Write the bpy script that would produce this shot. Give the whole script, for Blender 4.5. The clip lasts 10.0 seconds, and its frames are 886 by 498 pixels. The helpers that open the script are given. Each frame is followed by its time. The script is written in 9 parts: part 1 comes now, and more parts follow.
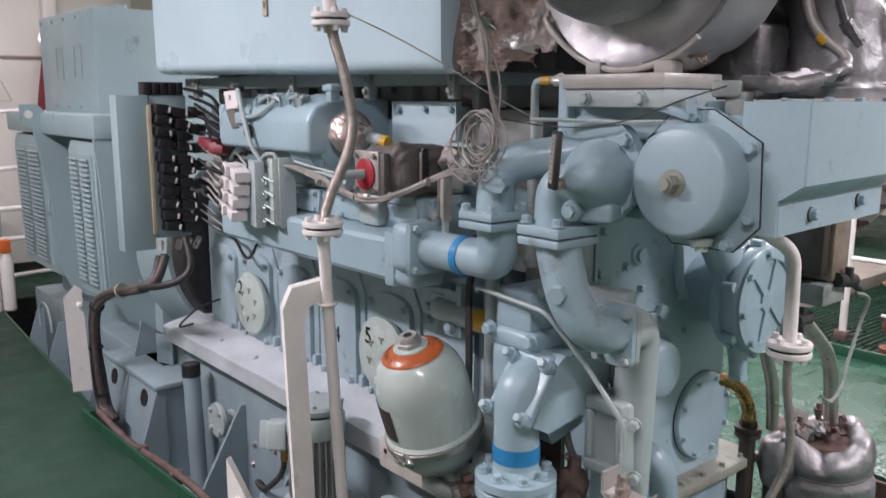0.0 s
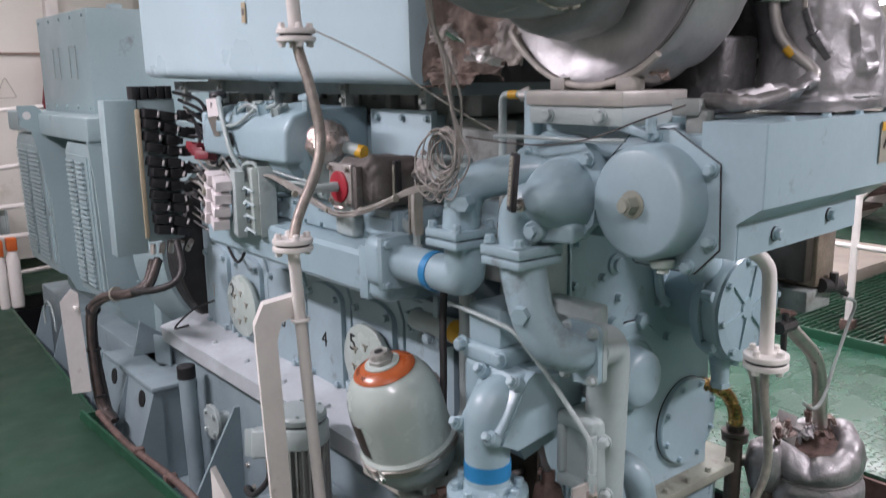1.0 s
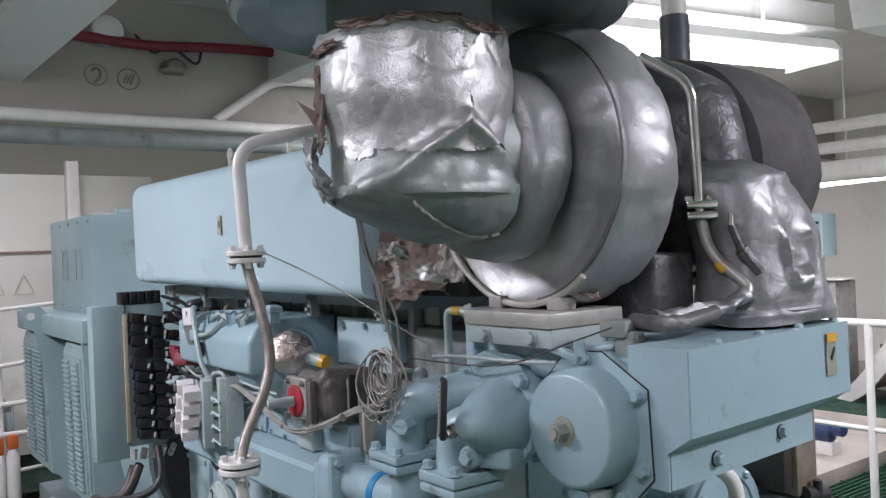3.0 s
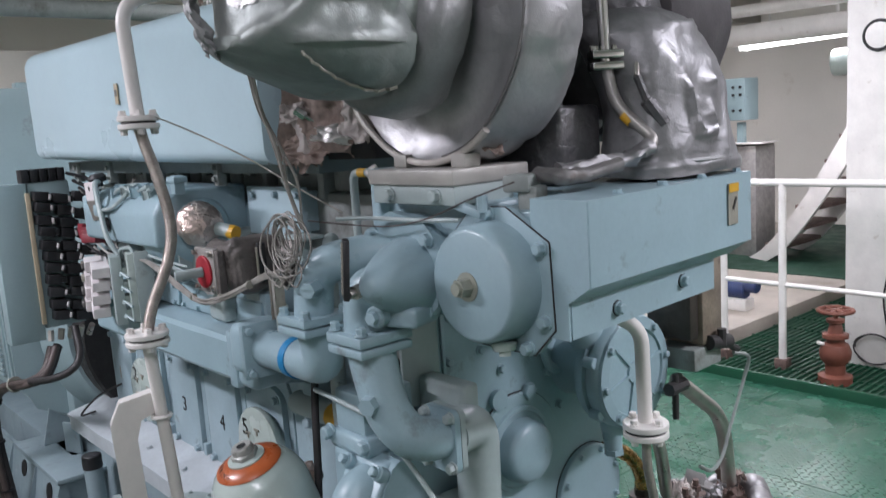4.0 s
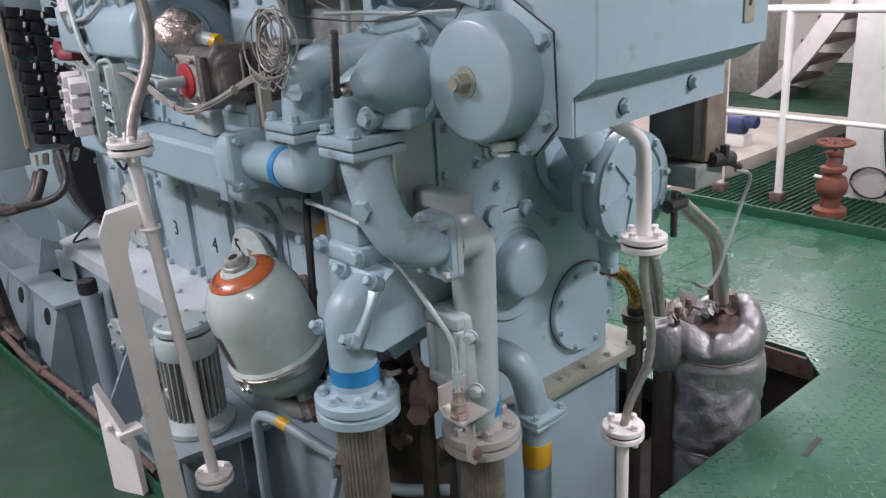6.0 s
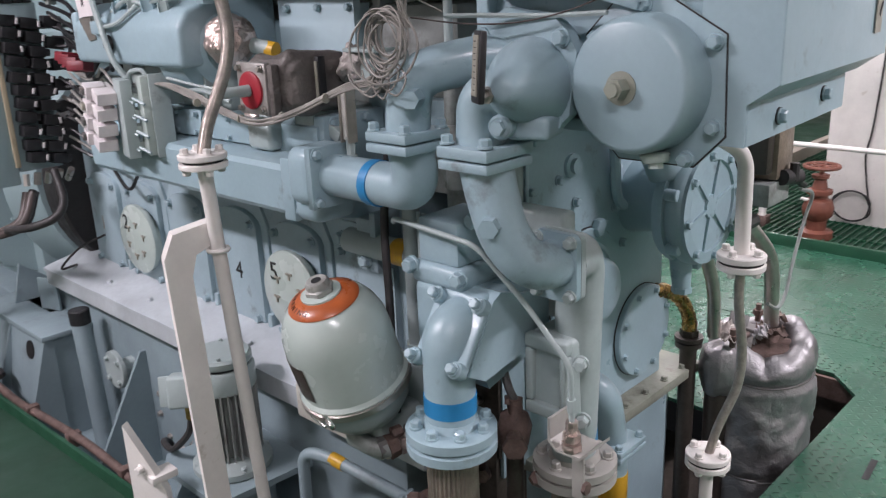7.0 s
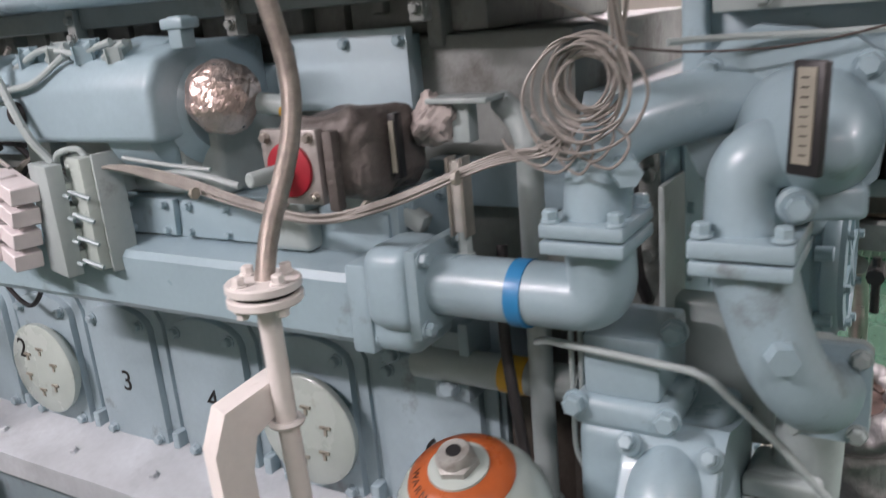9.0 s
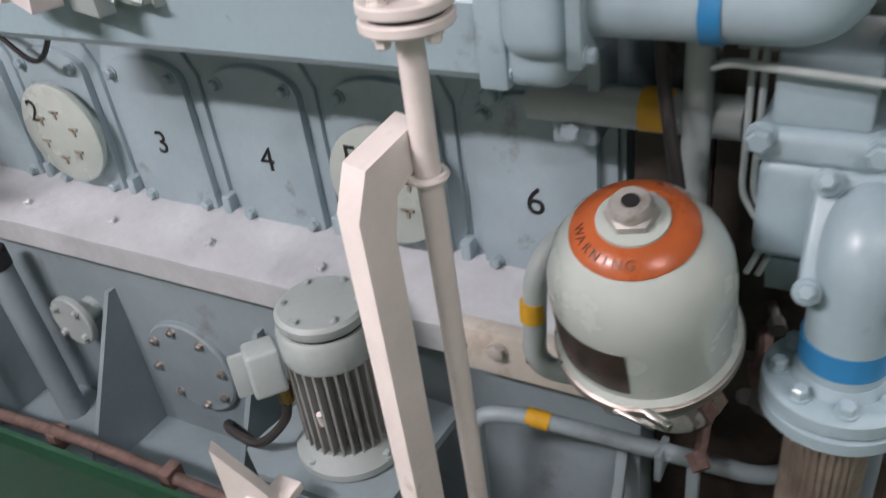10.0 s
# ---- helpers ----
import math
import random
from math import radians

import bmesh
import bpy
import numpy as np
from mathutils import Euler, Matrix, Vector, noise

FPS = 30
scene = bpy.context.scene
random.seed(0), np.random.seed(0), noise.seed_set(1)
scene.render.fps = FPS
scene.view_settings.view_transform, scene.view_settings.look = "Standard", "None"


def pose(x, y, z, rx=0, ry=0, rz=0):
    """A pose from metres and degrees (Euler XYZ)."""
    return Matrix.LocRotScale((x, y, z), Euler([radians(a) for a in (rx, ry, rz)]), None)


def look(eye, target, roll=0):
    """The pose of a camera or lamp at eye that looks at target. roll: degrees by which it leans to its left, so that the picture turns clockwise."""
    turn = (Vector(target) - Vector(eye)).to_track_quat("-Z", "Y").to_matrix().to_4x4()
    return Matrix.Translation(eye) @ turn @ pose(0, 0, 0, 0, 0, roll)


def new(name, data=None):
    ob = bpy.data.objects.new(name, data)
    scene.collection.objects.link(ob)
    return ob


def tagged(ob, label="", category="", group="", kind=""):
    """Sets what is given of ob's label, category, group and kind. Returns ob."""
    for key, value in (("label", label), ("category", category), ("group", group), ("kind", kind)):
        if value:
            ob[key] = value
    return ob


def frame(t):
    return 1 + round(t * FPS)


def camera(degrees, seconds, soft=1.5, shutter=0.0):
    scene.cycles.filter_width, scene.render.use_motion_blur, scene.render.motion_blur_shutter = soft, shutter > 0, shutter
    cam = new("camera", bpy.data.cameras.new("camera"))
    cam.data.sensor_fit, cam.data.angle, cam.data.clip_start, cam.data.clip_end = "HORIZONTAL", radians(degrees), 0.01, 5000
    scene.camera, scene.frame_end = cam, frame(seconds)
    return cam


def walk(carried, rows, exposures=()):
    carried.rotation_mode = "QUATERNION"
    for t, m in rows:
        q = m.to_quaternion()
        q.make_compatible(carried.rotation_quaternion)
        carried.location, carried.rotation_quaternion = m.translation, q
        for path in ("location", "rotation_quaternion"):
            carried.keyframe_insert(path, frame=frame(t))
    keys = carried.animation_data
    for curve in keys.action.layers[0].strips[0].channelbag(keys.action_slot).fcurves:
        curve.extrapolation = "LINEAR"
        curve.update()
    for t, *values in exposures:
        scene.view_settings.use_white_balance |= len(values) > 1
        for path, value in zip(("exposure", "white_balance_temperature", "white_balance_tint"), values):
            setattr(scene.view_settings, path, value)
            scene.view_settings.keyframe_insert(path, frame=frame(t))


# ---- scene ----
cam = camera(56.1, 10.0, 1.2, 0.35)
PATH = [
    (0, (0.135, 0.216, 1.326), (1.402, 1.721, 0.97), 0.2),
    (0.5, (0.169, 0.203, 1.372), (1.453, 1.658, 0.888), 0.6),
    (1, (0.241, 0.165, 1.404), (1.465, 1.694, 0.999), -0.8),
    (1.5, (0.31, 0.133, 1.448), (1.58, 1.665, 1.251), -1.4),
    (2, (0.337, 0.101, 1.484), (1.507, 1.724, 1.494), -1.6),
    (2.2, (0.349, 0.083, 1.487), (1.537, 1.692, 1.52), -2.2),
    (3.3, (0.431, 0.065, 1.497), (1.639, 1.659, 1.459), -2.3),
    (3.5, (0.448, 0.063, 1.49), (1.685, 1.63, 1.368), -2.3),
    (4, (0.478, 0.063, 1.456), (1.771, 1.56, 1.158), -3.7),
    (4.5, (0.488, 0.063, 1.432), (1.77, 1.537, 1.008), -3.2),
    (5, (0.506, 0.073, 1.404), (1.753, 1.514, 0.795), -3.3),
    (5.2, (0.508, 0.073, 1.397), (1.739, 1.498, 0.722), -3.6),
    (6.3, (0.485, 0.152, 1.35), (1.716, 1.602, 0.73), -3.6),
    (6.5, (0.441, 0.217, 1.342), (1.677, 1.686, 0.781), -3.5),
    (7, (0.322, 0.423, 1.332), (1.695, 1.747, 0.731), -2.3),
    (7.5, (0.303, 0.59, 1.325), (1.778, 1.835, 0.801), -1.5),
    (8, (0.419, 0.809, 1.345), (1.942, 2.055, 0.991), -0.3),
    (8.5, (0.472, 0.934, 1.345), (2.064, 2.078, 0.948), -2.4),
    (9, (0.445, 1.153, 1.344), (2.076, 2.167, 0.785), -5.1),
    (9.5, (0.418, 1.294, 1.312), (1.984, 2.21, 0.47), -4.7),
    (10, (0.496, 1.437, 1.267), (1.913, 2.324, 0.169), -7.9),
]
walk(cam, [(t, look(eye, target, roll)) for t, eye, target, roll in PATH],
     [(0.0, 0.12, 6500, 20), (1.0, 0.08, 6450, 20), (2.0, 0.02, 6200, 16), (3.5, -0.06, 6100, 13), (4.5, -0.1, 6100, 15), (5.0, -0.03, 6150, 17), (6.5, 0.12, 6400, 19), (7.0, 0.09, 6450, 19), (7.5, 0.15, 6500, 20), (8.0, 0.12, 6800, 22), (9.5, 0.04, 6850, 20), (10.0, 0.02, 6900, 20)])

# ---- light ----
world = bpy.data.worlds.new("world")
world.use_nodes = True
world.node_tree.nodes["Background"].inputs[0].default_value = (0.55, 0.6, 0.65, 1)
world.node_tree.nodes["Background"].inputs[1].default_value = 0.006
scene.world = world


# ---- materials ----
def material(name, color, rough=0.5, metal=0.0, vary=0.10, scale=5.0, bump=0.15, fine=120.0, stain=None, amount=0.0, stain_scale=9.0, coat=0.0, wear=None, emit=0.0):
    """A painted or bare surface: slow tone changes, fine grain, blotchy stains and worn specks."""
    m = bpy.data.materials.new(name)
    m.use_nodes = True
    nt = m.node_tree
    b = nt.nodes["Principled BSDF"]
    b.inputs["Roughness"].default_value = rough
    b.inputs["Metallic"].default_value = metal
    b.inputs["Coat Weight"].default_value = coat
    geo = nt.nodes.new("ShaderNodeNewGeometry")

    def noise_tex(s, detail=4.0, r=0.55):
        n = nt.nodes.new("ShaderNodeTexNoise")
        n.inputs["Scale"].default_value, n.inputs["Detail"].default_value, n.inputs["Roughness"].default_value = s, detail, r
        nt.links.new(geo.outputs["Position"], n.inputs["Vector"])
        return n.outputs["Fac"]

    def ramp(value, lo, hi, a, z):
        n = nt.nodes.new("ShaderNodeMapRange")
        n.inputs[1].default_value, n.inputs[2].default_value, n.inputs[3].default_value, n.inputs[4].default_value = lo, hi, a, z
        nt.links.new(value, n.inputs[0])
        return n.outputs[0]

    def mix(fac, a, c, kind="MIX"):
        n = nt.nodes.new("ShaderNodeMix")
        n.data_type, n.blend_type = "RGBA", kind
        for value, socket in ((fac, n.inputs[0]), (a, n.inputs[6]), (c, n.inputs[7])):
            if isinstance(value, (int, float)):
                socket.default_value = value
            elif isinstance(value, tuple):
                socket.default_value = (*value, 1)
            else:
                nt.links.new(value, socket)
        return n.outputs[2]

    slow = noise_tex(scale)
    dark = tuple(c * (1 - 1.6 * vary) for c in color)
    light = tuple(min(1, c * (1 + vary)) for c in color)
    col = mix(ramp(slow, 0.3, 0.7, 0, 1), dark, light)
    grain = noise_tex(fine, 3.0)
    col = mix(ramp(grain, 0.35, 0.75, 0, 0.22 * vary / 0.1), col, tuple(c * 0.72 for c in color))
    if stain:
        col = mix(ramp(noise_tex(stain_scale, 7.0, 0.65), 0.66 - 0.28 * amount, 0.80 - 0.2 * amount, 0, 0.85), col, stain)
    if wear:
        col = mix(ramp(noise_tex(38.0, 5.0, 0.7), 0.70, 0.74, 0, 0.8), col, wear)
    nt.links.new(col, b.inputs["Base Color"])
    nt.links.new(ramp(noise_tex(scale * 2.3, 5.0), 0.3, 0.7, max(0.02, rough * 0.75), min(1, rough * 1.25)), b.inputs["Roughness"])
    if bump:
        bn = nt.nodes.new("ShaderNodeBump")
        bn.inputs["Strength"].default_value, bn.inputs["Distance"].default_value = bump, 0.004
        nt.links.new(grain, bn.inputs["Height"])
        nt.links.new(bn.outputs["Normal"], b.inputs["Normal"])
    if emit:
        b.inputs["Emission Color"].default_value, b.inputs["Emission Strength"].default_value = (*color, 1), emit
    return m


def banded(m, scale, depth, along="Z", strength=0.9):
    """Adds fine ribs, as of a braided hose or a thread, along a world axis."""
    nt = m.node_tree
    b = nt.nodes["Principled BSDF"]
    geo = nt.nodes.new("ShaderNodeNewGeometry")
    w = nt.nodes.new("ShaderNodeTexWave")
    w.bands_direction, w.wave_type = along, "BANDS"
    w.inputs["Scale"].default_value, w.inputs["Distortion"].default_value = scale, 0.6
    nt.links.new(geo.outputs["Position"], w.inputs["Vector"])
    bn = nt.nodes.new("ShaderNodeBump")
    bn.inputs["Strength"].default_value, bn.inputs["Distance"].default_value = strength, depth
    nt.links.new(w.outputs["Fac"], bn.inputs["Height"])
    nt.links.new(bn.outputs["Normal"], b.inputs["Normal"])
    return m


def chequered(m, pitch=0.028, height=0.0015):
    """Raised lozenges of a tread plate, turned from one cell to the next."""
    nt = m.node_tree
    b = nt.nodes["Principled BSDF"]
    geo = nt.nodes.new("ShaderNodeNewGeometry")
    sep = nt.nodes.new("ShaderNodeSeparateXYZ")
    nt.links.new(geo.outputs["Position"], sep.inputs[0])

    def calc(op, a, c=None):
        n = nt.nodes.new("ShaderNodeMath")
        n.operation = op
        for value, socket in ((a, n.inputs[0]), (c, n.inputs[1])):
            if value is None:
                continue
            if isinstance(value, (int, float)):
                socket.default_value = value
            else:
                nt.links.new(value, socket)
        return n.outputs[0]

    u, v = calc("DIVIDE", sep.outputs[0], pitch), calc("DIVIDE", sep.outputs[1], pitch)
    fu, fv = calc("FLOOR", u), calc("FLOOR", v)
    du, dv = calc("SUBTRACT", calc("SUBTRACT", u, fu), 0.5), calc("SUBTRACT", calc("SUBTRACT", v, fv), 0.5)
    odd = calc("ABSOLUTE", calc("MODULO", calc("ADD", fu, fv), 2.0))
    s, d = calc("ADD", du, dv), calc("SUBTRACT", du, dv)
    flip = calc("SUBTRACT", 1.0, odd)
    p = calc("ADD", calc("MULTIPLY", s, odd), calc("MULTIPLY", d, flip))
    q = calc("ADD", calc("MULTIPLY", d, odd), calc("MULTIPLY", s, flip))
    r2 = calc("ADD", calc("POWER", calc("DIVIDE", p, 0.62), 2.0), calc("POWER", calc("DIVIDE", q, 0.2), 2.0))
    bn = nt.nodes.new("ShaderNodeBump")
    bn.inputs["Strength"].default_value, bn.inputs["Distance"].default_value = 1.0, height
    hgt = calc("MAXIMUM", calc("SUBTRACT", 1.0, r2), 0.0)
    nt.links.new(hgt, bn.inputs["Height"])
    nt.links.new(bn.outputs["Normal"], b.inputs["Normal"])
    return m


def creased(m, scale, depth, weave=0.0):
    """Sharp-edged wrinkles, as of crinkled foil cloth, and a fine weave on top."""
    nt = m.node_tree
    b = nt.nodes["Principled BSDF"]
    geo = nt.nodes.new("ShaderNodeNewGeometry")
    last = None
    for s, d in ((scale, depth), (scale * 3.3, depth * 0.35)):
        n = nt.nodes.new("ShaderNodeTexNoise")
        n.inputs["Scale"].default_value, n.inputs["Detail"].default_value, n.inputs["Distortion"].default_value = s, 2.0, 0.4
        nt.links.new(geo.outputs["Position"], n.inputs["Vector"])
        sub = nt.nodes.new("ShaderNodeMath")
        sub.operation = "SUBTRACT"
        sub.inputs[1].default_value = 0.5
        nt.links.new(n.outputs["Fac"], sub.inputs[0])
        fold = nt.nodes.new("ShaderNodeMath")
        fold.operation = "ABSOLUTE"
        nt.links.new(sub.outputs[0], fold.inputs[0])
        bn = nt.nodes.new("ShaderNodeBump")
        bn.inputs["Strength"].default_value, bn.inputs["Distance"].default_value = 1.0, d
        nt.links.new(fold.outputs[0], bn.inputs["Height"])
        if last:
            nt.links.new(last, bn.inputs["Normal"])
        last = bn.outputs["Normal"]
    if weave:
        w = nt.nodes.new("ShaderNodeTexNoise")
        w.inputs["Scale"].default_value, w.inputs["Detail"].default_value = 420.0, 1.0
        nt.links.new(geo.outputs["Position"], w.inputs["Vector"])
        bn = nt.nodes.new("ShaderNodeBump")
        bn.inputs["Strength"].default_value, bn.inputs["Distance"].default_value = weave, 0.002
        nt.links.new(w.outputs["Fac"], bn.inputs["Height"])
        nt.links.new(last, bn.inputs["Normal"])
        last = bn.outputs["Normal"]
    nt.links.new(last, b.inputs["Normal"])
    return m


GRIME = (0.10, 0.09, 0.07)
PAINT = material("engine_paint", (0.315, 0.44, 0.487), 0.36, 0, 0.08, 3.0, 0.07, 90, GRIME, 0.18, 7, 0.15)
PAINT_DOOR = material("door_paint", (0.325, 0.43, 0.473), 0.42, 0, 0.08, 5.0, 0.08, 90, GRIME, 0.16, 9, 0.1)
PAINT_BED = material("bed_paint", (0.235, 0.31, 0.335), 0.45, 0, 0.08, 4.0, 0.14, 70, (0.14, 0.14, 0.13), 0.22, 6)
LEDGE = material("ledge_paint", (0.50, 0.55, 0.575), 0.38, 0, 0.12, 5.0, 0.2, 60, (0.34, 0.38, 0.40), 0.40, 6, 0.2)
PAINT_GREEN = material("grey_green_paint", (0.365, 0.435, 0.43), 0.42, 0, 0.08, 4.0, 0.12, 80, GRIME, 0.12, 8, 0.1)
PAINT_GEN = material("alternator_paint", (0.29, 0.39, 0.405), 0.42, 0, 0.06, 2.0, 0.10, 70, GRIME, 0.08, 6)
PAINT_COVER = material("cover_paint", (0.48, 0.63, 0.685), 0.32, 0, 0.04, 1.4, 0.05, 60, (0.20, 0.27, 0.30), 0.05, 4, 0.2)
PAINT_BELL = material("filter_paint", (0.44, 0.515, 0.48), 0.25, 0, 0.05, 4.0, 0.05, 60, (0.24, 0.24, 0.20), 0.06, 12, 0.3)
WHITE = material("white_paint", (0.79, 0.76, 0.725), 0.40, 0, 0.06, 8.0, 0.12, 90, (0.40, 0.33, 0.25), 0.10, 14, 0.1)
WALL = material("wall_paint", (0.72, 0.70, 0.64), 0.5, 0, 0.05, 1.0, 0.05, 40, (0.5, 0.46, 0.38), 0.10, 2.5)
CEIL = material("ceiling_paint", (0.70, 0.70, 0.67), 0.5, 0, 0.05, 1.0, 0.05, 40, (0.45, 0.42, 0.36), 0.10, 2.5)
DECK = chequered(material("green_tread_plate", (0.024, 0.100, 0.060), 0.27, 0, 0.12, 2.5, 0.0, 60, (0.06, 0.10, 0.07), 0.15, 4))
DECK_PLAIN = material("green_deck_paint", (0.0075, 0.044, 0.023), 0.62, 0, 0.15, 3.0, 0.12, 60, (0.02, 0.045, 0.03), 0.2, 5)
KERB = material("dark_green_paint", (0.012, 0.072, 0.036), 0.40, 0, 0.12, 5.0, 0.15, 60, (0.03, 0.05, 0.03), 0.15, 8, 0.2)
BILGE = material("bilge_paint", (0.10, 0.085, 0.07), 0.7, 0, 0.3, 6.0, 0.4, 50, (0.03, 0.025, 0.02), 0.3, 8)
RUST = material("rusty_steel", (0.15, 0.10, 0.085), 0.7, 0.1, 0.3, 25.0, 0.5, 140, (0.05, 0.035, 0.03), 0.35, 30)
STEEL = material("bare_steel", (0.50, 0.47, 0.43), 0.35, 0.9, 0.15, 20.0, 0.2, 160, (0.20, 0.14, 0.09), 0.12, 25)
CHROME = material("bright_steel", (0.75, 0.74, 0.72), 0.16, 1.0, 0.06, 20.0, 0.05, 160)
BRAID = banded(material("steel_braid", (0.46, 0.41, 0.37), 0.42, 0.75, 0.16, 60.0, 0.0, 300, (0.22, 0.18, 0.15), 0.2, 40), 260, 0.0005, "DIAGONAL", 0.6)
BRAID_BIG = material("wide_steel_braid", (0.42, 0.36, 0.31), 0.42, 0.7, 0.2, 20.0, 0.5, 350, (0.16, 0.11, 0.08), 0.3, 14)
COPPER = creased(material("crumpled_copper_foil", (0.74, 0.60, 0.55), 0.34, 0.9, 0.2, 30.0, 0.5, 60, (0.34, 0.22, 0.18), 0.2, 25), 26, 0.012)
BRASS = material("brass", (0.50, 0.33, 0.11), 0.32, 0.95, 0.25, 40.0, 0.5, 90, (0.12, 0.07, 0.035), 0.4, 22)
BLACK = material("black_plastic", (0.018, 0.018, 0.020), 0.42, 0, 0.2, 20.0, 0.1, 120)
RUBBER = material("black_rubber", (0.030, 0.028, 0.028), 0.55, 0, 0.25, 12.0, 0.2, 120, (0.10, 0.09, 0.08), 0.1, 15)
CABLE_GREY = material("grey_cable", (0.29, 0.275, 0.25), 0.5, 0, 0.15, 20.0, 0.1, 120)
FABRIC = creased(material("grey_lagging_cloth", (0.14, 0.125, 0.115), 0.55, 0.15, 0.2, 12.0, 0.5, 150, (0.24, 0.22, 0.20), 0.15, 10), 16, 0.010, 0.15)
SILVER = creased(material("silver_lagging_cloth", (0.45, 0.45, 0.455), 0.44, 0.62, 0.14, 6.0, 0.18, 120, (0.36, 0.37, 0.37), 0.25, 6), 5, 0.012, 0.28)
SILVER_DARK = creased(material("dark_silver_lagging_cloth", (0.31, 0.315, 0.315), 0.52, 0.45, 0.15, 6.0, 0.2, 120), 11, 0.009, 0.3)
SILVER_WORN = creased(material("worn_silver_lagging_cloth", (0.33, 0.36, 0.345), 0.42, 0.45, 0.15, 5.0, 0.25, 120, (0.46, 0.46, 0.45), 0.42, 9), 10, 0.006, 0.3)
BOWL = creased(material("grey_green_lagging_cloth", (0.30, 0.335, 0.315), 0.48, 0.25, 0.15, 6.0, 0.2, 120, (0.30, 0.32, 0.31), 0.2, 7), 9, 0.008, 0.3)
FACING = creased(material("crinkled_silver_facing", (0.50, 0.495, 0.49), 0.47, 0.8, 0.16, 9.0, 0.2, 120, (0.44, 0.43, 0.42), 0.3, 7), 8, 0.010, 0.3)
CREASED = creased(material("creased_silver_cloth", (0.27, 0.27, 0.275), 0.46, 0.72, 0.18, 8.0, 0.2, 120, (0.18, 0.18, 0.18), 0.35, 7), 8, 0.008, 0.18)
SOOTY = creased(material("sooty_lagging_cloth", (0.14, 0.138, 0.142), 0.45, 0.5, 0.25, 8.0, 0.2, 120, (0.05, 0.05, 0.05), 0.3, 9), 11, 0.015, 0.3)
PINKISH = creased(material("pinkish_torn_foil", (0.44, 0.40, 0.375), 0.6, 0.12, 0.2, 18.0, 0.3, 120, (0.24, 0.17, 0.14), 0.25, 20), 20, 0.005, 0.3)
FOIL = material("bright_foil", (0.74, 0.72, 0.70), 0.40, 0.75, 0.1, 8.0, 0.35, 70, (0.45, 0.42, 0.40), 0.12, 12)
PALE_HEM = material("pale_hem_tape", (0.50, 0.47, 0.43), 0.55, 0.1, 0.15, 14.0, 0.3, 90, (0.30, 0.25, 0.21), 0.25, 16)
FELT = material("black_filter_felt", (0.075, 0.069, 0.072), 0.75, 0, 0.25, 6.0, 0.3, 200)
TORN = material("torn_lagging", (0.26, 0.20, 0.17), 0.7, 0.15, 0.25, 25.0, 0.8, 90, (0.16, 0.10, 0.08), 0.3, 18)
DUCT = material("exhaust_duct_paint", (0.20, 0.25, 0.255), 0.45, 0.3, 0.15, 3.0, 0.15, 60, (0.07, 0.08, 0.08), 0.2, 6)
ORANGE = material("orange_label", (0.44, 0.105, 0.028), 0.33, 0, 0.12, 12.0, 0.05, 60, (0.20, 0.05, 0.02), 0.15, 20, 0.2)
PALE_NUT = material("pale_worn_paint", (0.42, 0.43, 0.40), 0.45, 0.2, 0.2, 18.0, 0.2, 120, (0.18, 0.16, 0.14), 0.35, 30)
STAINED_ORANGE = material("worn_orange_print", (0.10, 0.035, 0.02), 0.4, 0, 0.2, 40.0, 0.05, 60)
BLUE = material("blue_band", (0.018, 0.215, 0.46), 0.42, 0, 0.06, 12.0, 0.05, 60)
YELLOW = material("yellow_band", (0.66, 0.37, 0.025), 0.45, 0, 0.12, 12.0, 0.05, 60, (0.25, 0.15, 0.04), 0.12, 30)
RED = material("red_paint", (0.38, 0.02, 0.035), 0.4, 0, 0.1, 12.0, 0.05, 60)
BROWN = material("red_brown_valve_paint", (0.18, 0.062, 0.040), 0.5, 0, 0.12, 12.0, 0.15, 60, (0.12, 0.05, 0.04), 0.15, 16)
NAMEPLATE = material("dark_nameplate", (0.055, 0.040, 0.032), 0.35, 0.3, 0.3, 12.0, 0.05, 60, (0.22, 0.07, 0.03), 0.3, 14)
STICKER = material("grey_sticker", (0.30, 0.29, 0.24), 0.4, 0, 0.1, 20.0, 0.0, 60)
PINK = material("terminal_plastic", (0.70, 0.66, 0.66), 0.4, 0, 0.06, 20.0, 0.05, 60)
BEIGE = material("beige_strip", (0.50, 0.42, 0.29), 0.5, 0, 0.08, 15.0, 0.05, 60)
MARK = material("black_marking", (0.015, 0.015, 0.016), 0.5, 0, 0.1, 20.0, 0.0, 60)
GLASS = material("sight_glass", (0.55, 0.54, 0.50), 0.12, 0.2, 0.1, 20.0, 0.0, 60)
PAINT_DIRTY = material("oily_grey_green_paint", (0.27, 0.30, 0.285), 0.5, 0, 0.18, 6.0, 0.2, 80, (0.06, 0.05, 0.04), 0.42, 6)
FIN = material("dusty_fin_paint", (0.31, 0.33, 0.32), 0.5, 0, 0.15, 8.0, 0.2, 80, (0.14, 0.11, 0.09), 0.35, 12)
CABLE_BROWN = material("brown_black_cable", (0.075, 0.058, 0.052), 0.5, 0, 0.25, 15.0, 0.2, 120, (0.13, 0.11, 0.10), 0.2, 18)
FLANGE_DIRTY = material("dirty_flange_paint", (0.27, 0.285, 0.235), 0.5, 0, 0.15, 8.0, 0.2, 80, (0.10, 0.08, 0.06), 0.35, 10)
